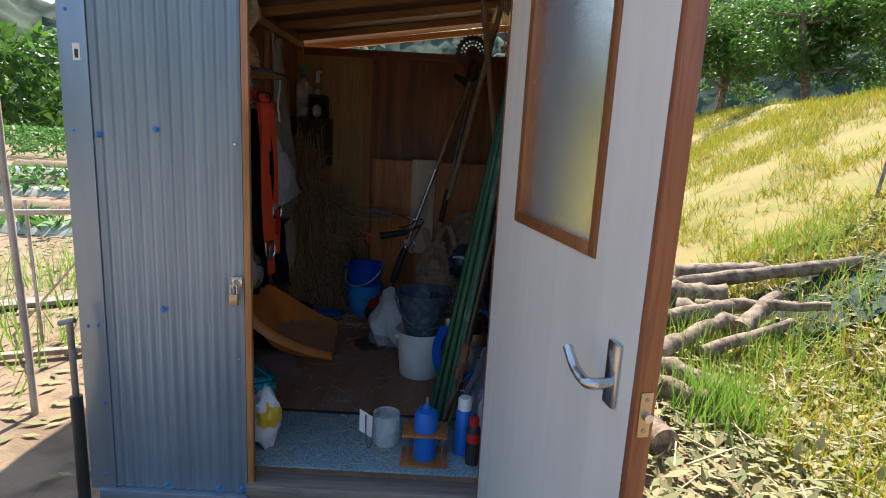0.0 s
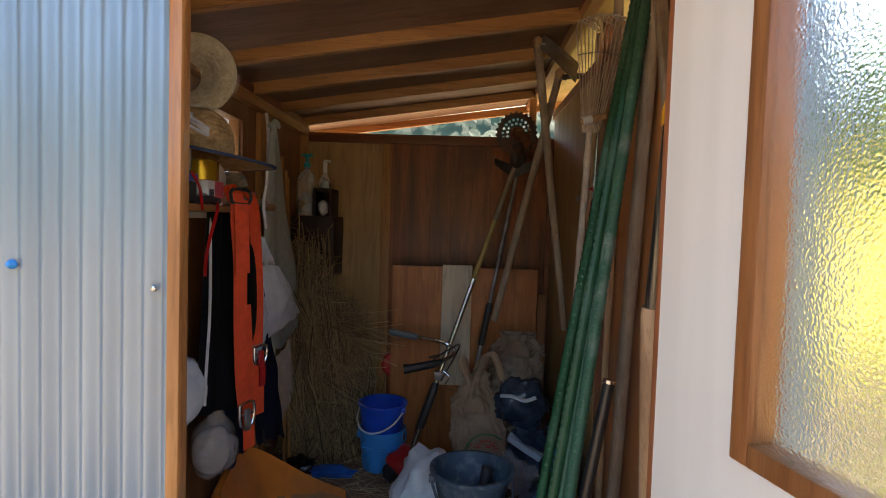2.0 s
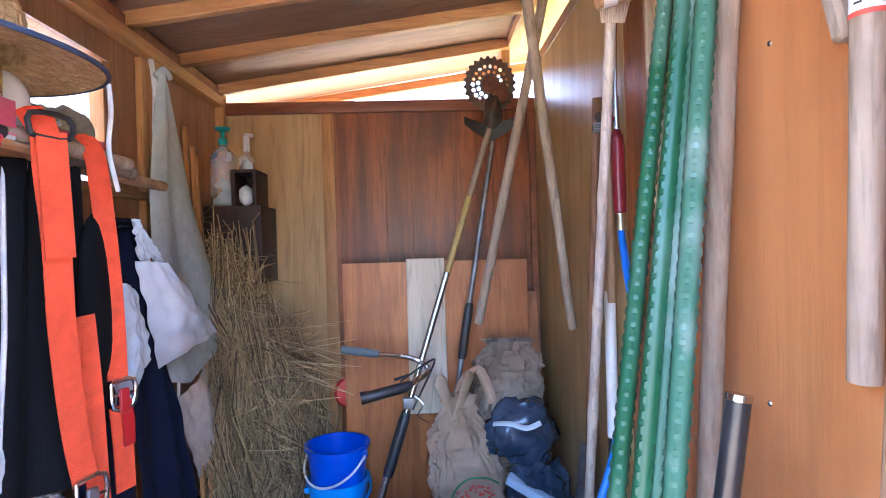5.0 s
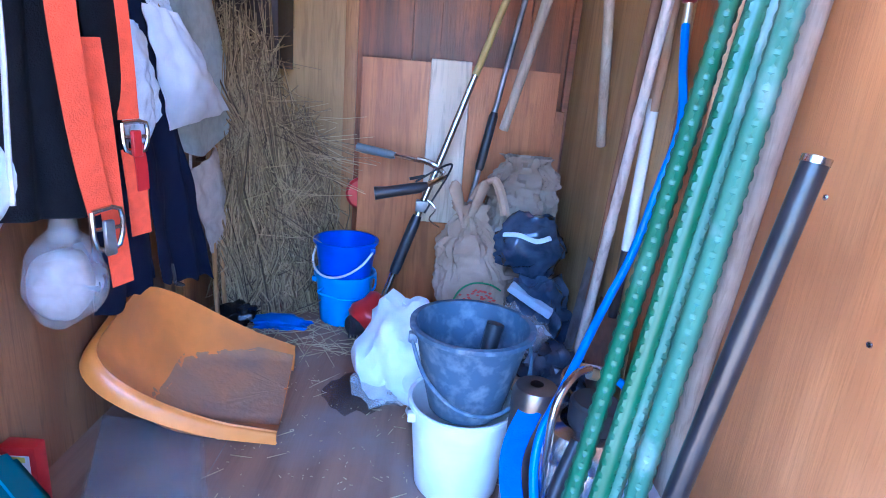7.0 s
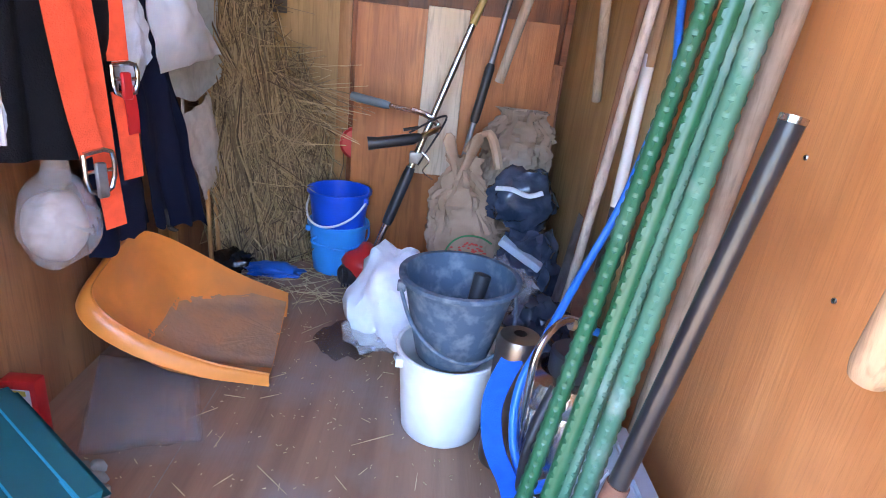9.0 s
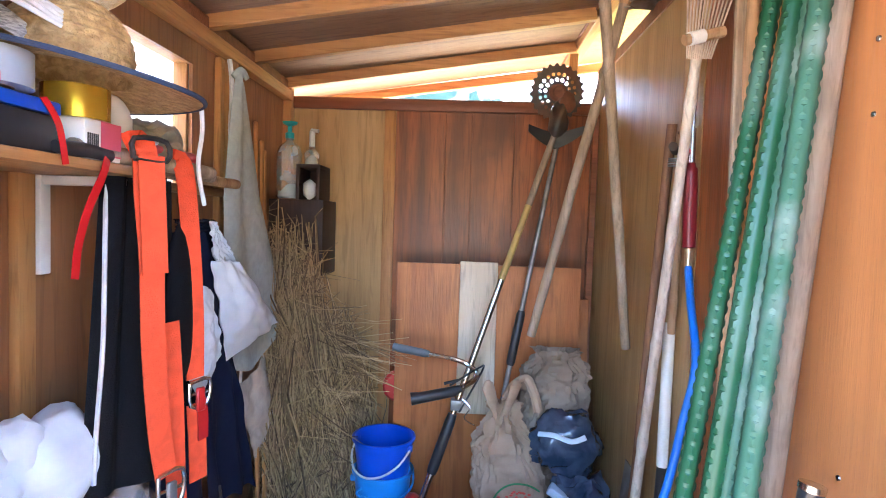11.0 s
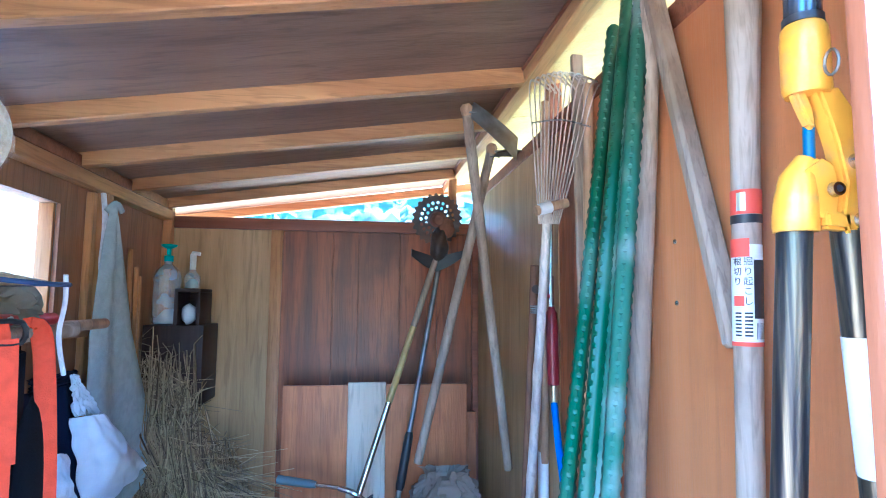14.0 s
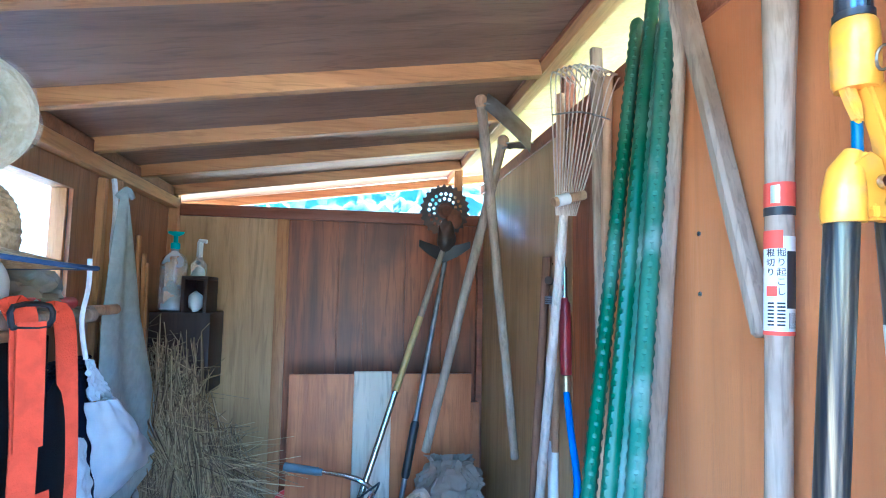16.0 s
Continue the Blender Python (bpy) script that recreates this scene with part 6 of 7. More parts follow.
for k in range(4):
    solo("cord", tube(smooth_path([(-0.78 - 0.02 * k, 2.0 + 0.02 * k, 1.50 + 0.008 * k), (-0.80 - 0.015 * k, 2.12, 1.515 + 0.012 * math.sin(k)), (-0.80, 2.23, 1.505 - 0.006 * k)], 5), 0.004, 6), WHITE_ROPE, (-0.80, 2.1, 1.495), "white plastic cord lying on the hat brim", "cord", "cords on the shelf")


def tape_roll(c, r, h, mat, label, hole=0.6):
    t = thing("tape_roll", c, label, "tape roll", "tape rolls on the shelf")
    part("tape", lathe(c, [(r * hole, 0), (r, 0), (r, h), (r * hole, h), (r * hole, 0)], 36), mat, t)
    part("core", lathe(c, [(r * hole - 0.004, 0), (r * hole - 0.0005, 0), (r * hole - 0.0005, h), (r * hole - 0.004, h), (r * hole - 0.004, 0)], 28), PAPER_BAG, t, "cardboard core")


tape_roll((-0.905, 2.405, 1.385), 0.052, 0.055, GOLD, "roll of shiny gold tape", 0.7)
tape_roll((-0.90, 2.215, 1.400), 0.058, 0.050, material("silver grey tape", (0.45, 0.52, 0.60), (0.4, 0.46, 0.54), rough=0.35, metal=0.3, bump=0.02), "roll of grey-blue cloth tape")
tape_roll((-0.91, 2.21, 1.452), 0.046, 0.012, GOLD, "thin roll of gold tape", 0.7)
carton = thing("small_carton", (-0.905, 2.405, 1.317), "small pink and white cardboard carton", "carton")
part("box_body", box((-0.955, 2.36, 1.317), (-0.858, 2.455, 1.384), 0.002), WHITE_PAPER, carton)
part("pink_band", box((-0.858, 2.40, 1.325), (-0.857, 2.455, 1.384)), plastic("pink print", (0.62, 0.10, 0.16), 0.5), carton)
for k in range(6):
    part("print_bar", box((-0.857, 2.365 + k * 0.005, 1.325), (-0.8562, 2.3675 + k * 0.005, 1.36)), BLACK, carton)
case = thing("tool_case", (-0.92, 2.2, 1.317), "black plastic case with a blue lid", "case")
part("case_body", box((-0.99, 2.08, 1.317), (-0.87, 2.32, 1.375), 0.004), BLACK, case)
part("lid", box((-0.992, 2.078, 1.376), (-0.868, 2.322, 1.397), 0.004), BLUE_DEEP, case, "blue lid")
part("orange_tab", box((-0.868, 2.16, 1.372), (-0.8655, 2.20, 1.397), 0.001), ORANGE_PLASTIC, case)
solo("red_tape", lathe((-0.885, 2.15, 1.3985), [(0.03, 0), (0.05, 0), (0.05, 0.012), (0.03, 0.012), (0.03, 0)], 28), RED_PLASTIC, (-0.885, 2.15, 1.3985), "roll of red tape", "tape roll")
solo("white_container", blob((-0.92, 2.505, 1.385), (0.045, 0.045, 0.075), 1, 0.08, 3, 3, 1.317), WHITE_PLASTIC, (-0.92, 2.505, 1.317), "white plastic container on the shelf", "container")
solo("folded_cloth", blob((-0.95, 2.68, 1.375), (0.075, 0.11, 0.055), 6, 0.35, 5, 4, 1.318, 0.25), KHAKI, (-0.95, 2.68, 1.318), "folded khaki cloth on the sticks", "cloth")
hd = thing("sickle", (-0.87, 2.35, 1.317), "black-handled sickle lying on the shelf edge", "sickle")
part("handle", tube([(-0.862, 2.30, 1.328), (-0.862, 2.36, 1.33), (-0.864, 2.43, 1.328)], [0.010, 0.013, 0.012], 10), BLACK, hd)
for k, (x, y0, y1, z, r, m, lb) in enumerate(((-0.872, 2.35, 2.84, 1.333, 0.016, GREY_WOOD, "grey round stick lying over the shelf end"), (-0.895, 2.45, 2.79, 1.362, 0.014, RED_PLASTIC, "red round stick lying over the shelf end"), (-0.945, 2.40, 3.0, 1.334, 0.016, GREY_WOOD, "weathered stick lying along the wall"), (-1.0, 2.40, 3.3, 1.332, 0.016, TAN_WOOD, "tan stick lying along the wall"))):
    rod("stick", [(x, y0, z), (x, y1, z)], r, m, lb, "stick", 12, "sticks on the shelf")
solo("ledger", box((LEFT + 0.001, 2.58, 1.29), (LEFT + 0.03, 3.36, 1.316), 0.002), PINE_Y, (LEFT + 0.01, 2.6, 1.29), "wooden ledger along the side wall", "ledger")
cordn = thing("cord_tails", (-0.86, 2.62, 1.3), "white knotted cord hanging from the hat", "cord")
part("cord", tube(smooth_path([(-0.78, 2.60, 1.455), (-0.785, 2.615, 1.40), (-0.80, 2.63, 1.33), (-0.80, 2.66, 1.25)], 5), 0.005, 6), WHITE_ROPE, cordn)
part("cord", tube(smooth_path([(-0.88, 2.44, 1.335), (-0.86, 2.50, 1.345), (-0.85, 2.56, 1.37)], 4), 0.004, 6), WHITE_ROPE, cordn)
ribbon = thing("red_ribbon", (-0.853, 2.31, 1.25), "shiny red plastic ribbon hanging from the shelf", "ribbon")
RIB = plastic("red ribbon", (0.62, 0.015, 0.02), 0.2)
strap("ribbon", [(-0.853, 2.41, 1.322), (-0.848, 2.39, 1.29), (-0.846, 2.35, 1.23), (-0.848, 2.33, 1.17), (-0.846, 2.32, 1.12)], 0.018, RIB, ribbon, "", (1, 0, 0), 0.001)
strap("ribbon", [(-0.866, 2.28, 1.398), (-0.85, 2.29, 1.36), (-0.846, 2.30, 1.30)], 0.014, RIB, ribbon, "", (1, 0, 0), 0.001)

# ---- hangings on the left wall ----
def sheet(top, bottom, x, depth, folds, seed, belly=0.0, ragged=0.0):
    """A cloth between a top and a bottom edge, each (y0, y1, z0, z1), falling in folds."""
    def fn(u, v):
        y0, y1 = top[0] + (bottom[0] - top[0]) * v, top[1] + (bottom[1] - top[1]) * v
        za, zb = top[2] + (top[3] - top[2]) * u, bottom[2] + (bottom[3] - bottom[2]) * u
        z = za + (zb - za) * v + ragged * wob((u * 3, 0, seed), 2.0, seed) * v
        xx = x + depth * math.sin(u * folds * 2 * math.pi + seed) * (0.5 + 0.5 * v) + 0.012 * wob((u * 2, v * 2, seed), 3, seed) + belly * math.sin(math.pi * u) * math.sin(math.pi * min(1, 0.15 + v * 0.85)) ** 0.6
        return (max(xx, LEFT + 0.012), y0 + (y1 - y0) * u, z)
    return surface(30, 34, fn, 0.003)


jacket = thing("work_jacket", (-1.03, 3.45, 0.68), "grey-green work jacket hanging from a cord", "jacket")
def jacket_pt(u, v):
    w = 0.045 + 0.60 * v ** 0.95
    left = 3.335 - 0.10 * min(1, v * 2.4)
    z = 1.715 - (0.99 + 0.05 * math.sin(u * 5)) * v - 0.05 * abs(u - 0.3) * (1 - v)
    fold = math.sin(u * 8.0 + 0.9 * math.sin(v * 2.2)) * (0.006 + 0.016 * v) + 0.005 * wob((u * 2, v * 1.5, 2.0), 2.0, 3.0)
    return (max(-1.022 + fold + 0.05 * math.sin(math.pi * u) * (0.3 + 0.7 * v), LEFT + 0.010), left + w * u, z)


part("jacket_body", surface(48, 44, jacket_pt, 0.003), SAGE, jacket)
part("collar", tube(smooth_path([(-1.03, 3.335, 1.695), (-1.01, 3.355, 1.725), (-1.0, 3.378, 1.70)], 5), 0.012, 8, squash=0.6), SAGE, jacket)
solo("braided_cord", tube(smooth_path([(-1.055, 3.36, 1.76), (-1.045, 3.355, 1.70), (-1.04, 3.35, 1.62), (-1.035, 3.33, 1.52), (-1.03, 3.34, 1.45)], 5), 0.009, 6), WHITE_ROPE, (-1.05, 3.36, 1.76), "braided white cord looped on a nail", "cord")
trs = thing("navy_trousers", (-0.985, 3.1, 0.25), "navy work trousers hanging on the wall", "trousers")
part("leg", sheet((2.86, 2.99, 1.18, 1.18), (2.80, 3.10, 0.36, 0.33), -0.995, 0.014, 2, 5.0, 0.02, 0.05), NAVY, trs)
part("leg", sheet((2.93, 3.06, 1.18, 1.18), (3.06, 3.43, 0.36, 0.24), -0.975, 0.016, 2, 7.0, 0.02, 0.05), NAVY, trs)
part("waistband", sheet((2.85, 3.07, 1.215, 1.215), (2.855, 3.065, 1.175, 1.175), -0.972, 0.008, 2, 2.0), NAVY, trs)
car = thing("plastic_carrier", (-0.93, 3.2, 0.79), "bluish white plastic carrier bag hanging by its handles", "bag")
part("bag_body", sheet((2.985, 3.15, 1.10, 1.085), (3.09, 3.54, 0.79, 0.825), -0.935, 0.003, 2.5, 3.0, 0.05, 0.004), WHITE_BAG, car)
part("handle", sheet((2.965, 2.985, 1.21, 1.21), (2.99, 3.05, 1.102, 1.096), -0.93, 0.002, 1, 1.0), WHITE_BAG, car)
part("handle", sheet((2.975, 2.992, 1.21, 1.21), (3.09, 3.155, 1.092, 1.08), -0.935, 0.002, 1, 4.0), WHITE_BAG, car)
tote = thing("canvas_tote", (-1.0, 3.55, 0.3), "cream canvas tote bag hanging low", "bag")
part("bag_body", sheet((3.33, 3.62, 0.63, 0.68), (3.52, 3.78, 0.30, 0.29), -1.01, 0.006, 1.5, 8.0, 0.03), CREAM, tote)
part("strap", tube(smooth_path([(-1.0, 3.36, 0.64), (-1.02, 3.45, 0.78), (-1.0, 3.58, 0.68)], 5), 0.006, 6, squash=0.5), CREAM, tote)
solo("white_towel", sheet((2.79, 2.90, 1.06, 1.03), (2.82, 2.97, 0.76, 0.83), -0.90, 0.010, 1.5, 4.0, 0.02, 0.05), cloth("white towel cloth", (0.62, 0.68, 0.76)), (-0.9, 2.88, 0.76), "white towel hanging between clothes", "towel")
vest = thing("mesh_vest", (-0.92, 2.6, 0.66), "black mesh vest with white cord hanging under the shelf", "vest")
def vest_fn(u, v):
    y = 2.60 + (u - 0.5) * (0.20 + 0.12 * v)
    return (-0.925 + 0.05 * math.sin(math.pi * u) + 0.014 * math.sin(u * 20), y, 1.29 - 0.62 * v + 0.04 * abs(u - 0.5))
part("vest_body", surface(30, 30, vest_fn, 0.006), BLACK_CLOTH, vest)
part("pad", blob((-0.855, 2.665, 1.02), (0.02, 0.055, 0.19), 3, 0.1, 3, 3), BLACK_CLOTH, vest, "padded black panel")
part("piping", tube(smooth_path([(-0.915, 2.50, 1.28), (-0.905, 2.482, 1.14), (-0.90, 2.47, 0.98), (-0.90, 2.452, 0.82), (-0.90, 2.445, 0.72)], 5), 0.0045, 6), WHITE_ROPE, vest, "white cord piping")
wb = thing("hanging_white_bag", (-0.93, 2.43, 0.62), "puffy white plastic bag hanging behind the vest", "bag")
part("bag_body", blob((-0.975, 2.440, 0.765), (0.070, 0.110, 0.095), 61, 0.28, 4, 4, None, 0.10), WHITE_BAG, wb)
part("bag_tail", blob((-0.985, 2.365, 0.815), (0.04, 0.050, 0.055), 63, 0.3, 5, 3, None, 0.15), WHITE_BAG, wb)
har = thing("harness", (-0.82, 2.57, 0.62), "orange webbing shoulder harness with steel buckles", "harness")
strap("strap", [(-0.86, 2.475, 1.352), (-0.83, 2.477, 1.352), (-0.823, 2.478, 1.26), (-0.815, 2.482, 1.14), (-0.818, 2.495, 0.98), (-0.828, 2.535, 0.80), (-0.83, 2.567, 0.685)], 0.048, ORANGE_WEB, har, "wide orange webbing", (1, -0.55, 0), 0.003)
strap("strap_fold", [(-0.812, 2.472, 1.335), (-0.808, 2.474, 1.22), (-0.806, 2.478, 1.115)], 0.05, ORANGE_WEB, har, "", (1, -0.55, 0), 0.004)
strap("strap", [(-0.88, 2.655, 1.345), (-0.85, 2.66, 1.335), (-0.842, 2.675, 1.22), (-0.838, 2.695, 1.02), (-0.842, 2.71, 0.85)], 0.045, ORANGE_WEB, har, "", (1, -0.55, 0), 0.003)
strap("strap_tail", [(-0.842, 2.712, 0.79), (-0.84, 2.72, 0.70), (-0.842, 2.73, 0.60)], 0.045, ORANGE_WEB, har, "", (1, -0.55, 0), 0.003)
strap("strap_tail", [(-0.845, 2.60, 1.0), (-0.84, 2.61, 0.85), (-0.835, 2.615, 0.66), (-0.835, 2.63, 0.52)], 0.045, ORANGE_WEB, har, "", (1, -0.55, 0), 0.003)


def buckle(c, w, h, red):
    c = Vector(c)
    y = Vector((0.48, 0.88, 0)).normalized()
    n = Vector((0.88, -0.48, 0))
    z = Vector((0, 0, 1))
    f = [c - y * w / 2 + z * h / 2, c + y * w / 2 + z * h / 2, c + y * w * 0.4 - z * h / 2, c - y * w * 0.4 - z * h / 2]
    b = part("buckle", tube(smooth_path(f + f[:1], 3), 0.005, 8), STEEL, har, "steel buckle")
    part("buckle_bar", tube([c - y * w * 0.5, c + y * w * 0.5], 0.004, 8), STEEL, b)
    part("release", beam(c + n * 0.004 + z * h * 0.25, c + n * 0.006 - z * h * 0.75, 0.022, 0.010, n, 0.003), RED_PLASTIC if red else DULL_STEEL, b)


buckle((-0.832, 2.712, 0.815), 0.052, 0.055, True)
buckle((-0.822, 2.571, 0.655), 0.055, 0.07, False)
slider = part("slider", tube(smooth_path([Vector((-0.812, 2.472, 1.345)) + Vector((0.48, 0.88, 0)) * a * 0.031 + Vector((0, 0, b * 0.018)) for a, b in ((-1, -1), (1, -1), (1, 1), (-1, 1), (-1, -1))], 3), 0.005, 8), BLACK, har, "black plastic slider")
strap("red_tail", [(-0.832, 2.717, 0.80), (-0.828, 2.72, 0.76), (-0.832, 2.73, 0.70)], 0.026, RED_PLASTIC, har, "dark red pull strap", (1, -0.55, 0), 0.004)
hang = thing("clear_hanging_bag", (-0.93, 2.55, 0.43), "filled clear plastic bag hanging on the wall", "bag")
part("film", blob((-0.95, 2.625, 0.525), (0.07, 0.088, 0.10), 13, 0.2, 4, 4, None, 0.08), CLEAR_BAG, hang)
part("filling", blob((-0.957, 2.625, 0.51), (0.055, 0.072, 0.078), 33, 0.12, 4, 4, None, 0.0), material("grey-pink filling", (0.52, 0.43, 0.38), (0.40, 0.33, 0.29), rough=0.8, scale=40, bump=0.4), hang)
part("neck", tube([(-0.945, 2.625, 0.605), (-0.935, 2.63, 0.75)], [0.03, 0.012], 10), CLEAR_BAG, hang)

# ---- by the threshold ----
tub = thing("teal_tub", (-0.86, 2.28, 0), "teal plastic tub lying beside the door, ribbed dark side up", "tub")
TU = Matrix.Translation((-0.92, 2.262, 0.125)) @ Matrix.Scale(0.88, 4) @ Euler((radians(-12), radians(10), radians(-33))).to_matrix().to_4x4()


def tub_box(lo, hi, bev):
    bm = box(lo, hi, 0)
    bmesh.ops.bevel(bm, geom=list(bm.edges), offset=bev, segments=4, affect="EDGES", clamp_overlap=True)
    bmesh.ops.transform(bm, matrix=TU, verts=bm.verts)
    for v in bm.verts:
        v.co.x = max(v.co.x, LEFT + 0.004)
        v.co.z = max(v.co.z, 0.011)
    return bm


part("tub_body", tub_box((-0.24, -0.16, -0.11), (0.235, 0.15, 0.085), 0.045), TEAL, tub)
part("tub_base", tub_box((-0.235, -0.13, 0.05), (0.20, 0.155, 0.095), 0.03), TEAL_DARK, tub, "dark teal base")
for k in range(3):
    part("rib", tub_box((-0.22, -0.09 + 0.085 * k, 0.09), (0.19, -0.08 + 0.085 * k, 0.099), 0.003), TEAL, tub)
part("spout", tub_box((0.20, -0.15, -0.125), (0.245, -0.09, -0.085), 0.012), TEAL, tub)
solo("milky_bag", blob((-0.83, 2.085, 0.10), (0.12, 0.075, 0.10), 41, 0.4, 5, 4, 0.011, 0.3), CLEAR_BAG, (-0.83, 2.085, 0.01), "crumpled milky plastic bag by the door", "bag")
fert = thing("printed_bag", (-0.78, 1.99, 0.01), "white printed plastic bag with coloured spots", "bag")
part("bag_body", blob((-0.78, 1.985, 0.06), (0.13, 0.07, 0.065), 44, 0.3, 5, 4, 0.011, 0.2), WHITE_BAG, fert)
rg = random.Random(8)
for k in range(16):
    x, y = rg.uniform(-0.87, -0.69), rg.uniform(1.945, 2.03)
    part("print_spot", blob((x, y, 0.118 - 0.9 * ((x + 0.78) ** 2) * 3 - 4 * (y - 1.985) ** 2), (0.011, 0.008, 0.004), k, 0.2, 3, 1), (BLUE_CAP, PRINT_RED, BLUE_LIGHT)[k % 3], fert)
part("emblem", blob((-0.70, 2.01, 0.10), (0.02, 0.018, 0.006), 2, 0.05, 2, 2), ORANGE_PLASTIC, fert, "round orange print")
yb = thing("fertilizer_bag", (-0.60, 1.93, 0.0), "yellow and white plastic bag leaning by the jamb", "bag")
part("bag_body", blob((-0.645, 1.95, 0.13), (0.055, 0.06, 0.12), 51, 0.3, 5, 3, 0.011, 0.2), WHITE_BAG, yb)
part("yellow_band", blob((-0.632, 1.935, 0.15), (0.05, 0.055, 0.055), 52, 0.3, 5, 3, None, 0.2), plastic("yellow film", (0.72, 0.50, 0.04), 0.35), yb)
stove = thing("gas_stand", (-0.02, 1.93, 0.011), "blue gas canister held between two small plywood plates", "canister stand")
part("lower_plate", box((-0.12, 1.86, 0.0115), (0.055, 1.985, 0.0195), 0.001), PLY_LOOSE, stove)
part("upper_plate", box((-0.115, 1.87, 0.125), (0.05, 1.99, 0.133), 0.001), PLY_LOOSE, stove)
BLUE_CAN = plastic("blue painted steel", (0.01, 0.15, 0.60), 0.3)
part("canister", lathe((-0.03, 1.925, 0.02), [(0.001, 0), (0.042, 0), (0.044, 0.005), (0.044, 0.17), (0.036, 0.19), (0.014, 0.20), (0.010, 0.22)], 28), BLUE_CAN, stove, "blue steel gas canister")
part("valve", tube([(-0.03, 1.925, 0.235), (-0.03, 1.925, 0.265)], 0.006, 8), BRASS, stove)
for dx_, dy2 in ((-0.065, -0.045), (0.065, -0.045), (0.065, 0.05), (-0.065, 0.05)):
    part("rod", tube([(-0.03 + dx_, 1.925 + dy2, 0.015), (-0.03 + dx_, 1.925 + dy2, 0.142)], 0.003, 6), STEEL, stove)
jar = thing("glass_jar", (-0.19, 2.02, 0.011), "clear jar with steel tongs standing in it", "jar")
part("glass", lathe((-0.19, 2.03, 0.0115), [(0.001, 0.0), (0.05, 0.0), (0.055, 0.01), (0.055, 0.11), (0.05, 0.12), (0.052, 0.125), (0.049, 0.12), (0.052, 0.11), (0.052, 0.012), (0.001, 0.004)], 24), CLEAR, jar)
part("tongs", tube(smooth_path([(-0.265, 1.975, 0.15), (-0.262, 1.972, 0.05), (-0.25, 1.97, 0.016), (-0.238, 1.972, 0.05), (-0.235, 1.975, 0.15)], 6), 0.0035, 6), STEEL, jar)
part("paper", surface(6, 6, lambda u, v: (-0.29 + 0.05 * u, 1.985, 0.08 + 0.09 * v - 0.03 * u), 0.002), WHITE_PAPER, jar)
can = thing("spray_can", (0.13, 1.97, 0.011), "blue and white spray can by the door", "spray can")
part("can_body", lathe((0.115, 1.985, 0.0115), [(0.001, 0), (0.033, 0), (0.033, 0.17), (0.026, 0.185)], 22), BLUE_CAN, can)
part("cap", lathe((0.115, 1.985, 0.186), [(0.027, 0), (0.027, 0.05), (0.022, 0.056), (0.0001, 0.057)], 20), WHITE_PLASTIC, can)
can2 = thing("spray_can", (0.15, 1.92, 0.011), "small spray can with a red label", "spray can")
part("can_body", lathe((0.15, 1.915, 0.0115), [(0.001, 0), (0.026, 0), (0.026, 0.14), (0.018, 0.155)], 22), BLACK, can2)
part("label_band", lathe((0.15, 1.915, 0.0115), [(0.0264, 0.09), (0.0264, 0.125)], 22), RED_PLASTIC, can2)
part("cap", lathe((0.15, 1.915, 0.167), [(0.018, 0), (0.018, 0.03), (0.0001, 0.031)], 16), RED_PLASTIC, can2)
red_book = thing("seed_carton", (-1.03, 2.55, 0.002), "red carton with a paper label by the tub", "carton")
part("box_body", box((-1.075, 2.54, 0.002), (-1.0, 2.575, 0.17), 0.002), RED_PLASTIC, red_book)
part("paper_label", box((-1.072, 2.5385, 0.03), (-1.012, 2.5398, 0.15)), WHITE_PAPER, red_book)
part("yellow_strip", box((-1.072, 2.5375, 0.135), (-1.02, 2.5384, 0.148)), plastic("yellow paper", (0.75, 0.65, 0.1), 0.6), red_book)

# ---- outdoors: slope, field, trees, mountain ----
def quads_object(name, verts, faces, mat, label, category="", kind="stuff", parent=None):
    me = bpy.data.meshes.new(name)
    me.from_pydata(verts, [], faces)
    me.materials.append(mat)
    ob = new(name, me)
    if parent is not None:
        ob.parent = parent
        if label:
            ob["label"] = label
        return ob
    return tagged(ob, label, category, "", kind)


def leafy(name, c1, c2, sss=0.35, rough=0.55):
    """Leaf colour that differs from leaf to leaf."""
    m = bpy.data.materials.new(name)
    m.use_nodes = True
    n, l = m.node_tree.nodes, m.node_tree.links
    p = n["Principled BSDF"]
    p.inputs["Roughness"].default_value = rough
    g, mx = n.new("ShaderNodeNewGeometry"), n.new("ShaderNodeMix")
    mx.data_type = "RGBA"
    mx.inputs[6].default_value, mx.inputs[7].default_value = col(c1), col(c2)
    l.new(g.outputs["Random Per Island"], mx.inputs[0])
    l.new(mx.outputs[2], p.inputs["Base Color"])
    tr, ms = n.new("ShaderNodeBsdfTranslucent"), n.new("ShaderNodeMixShader")
    l.new(mx.outputs[2], tr.inputs[0])
    ms.inputs[0].default_value = sss
    l.new(p.outputs[0], ms.inputs[1])
    l.new(tr.outputs[0], ms.inputs[2])
    l.new(ms.outputs[0], n["Material Output"].inputs[0])
    return m


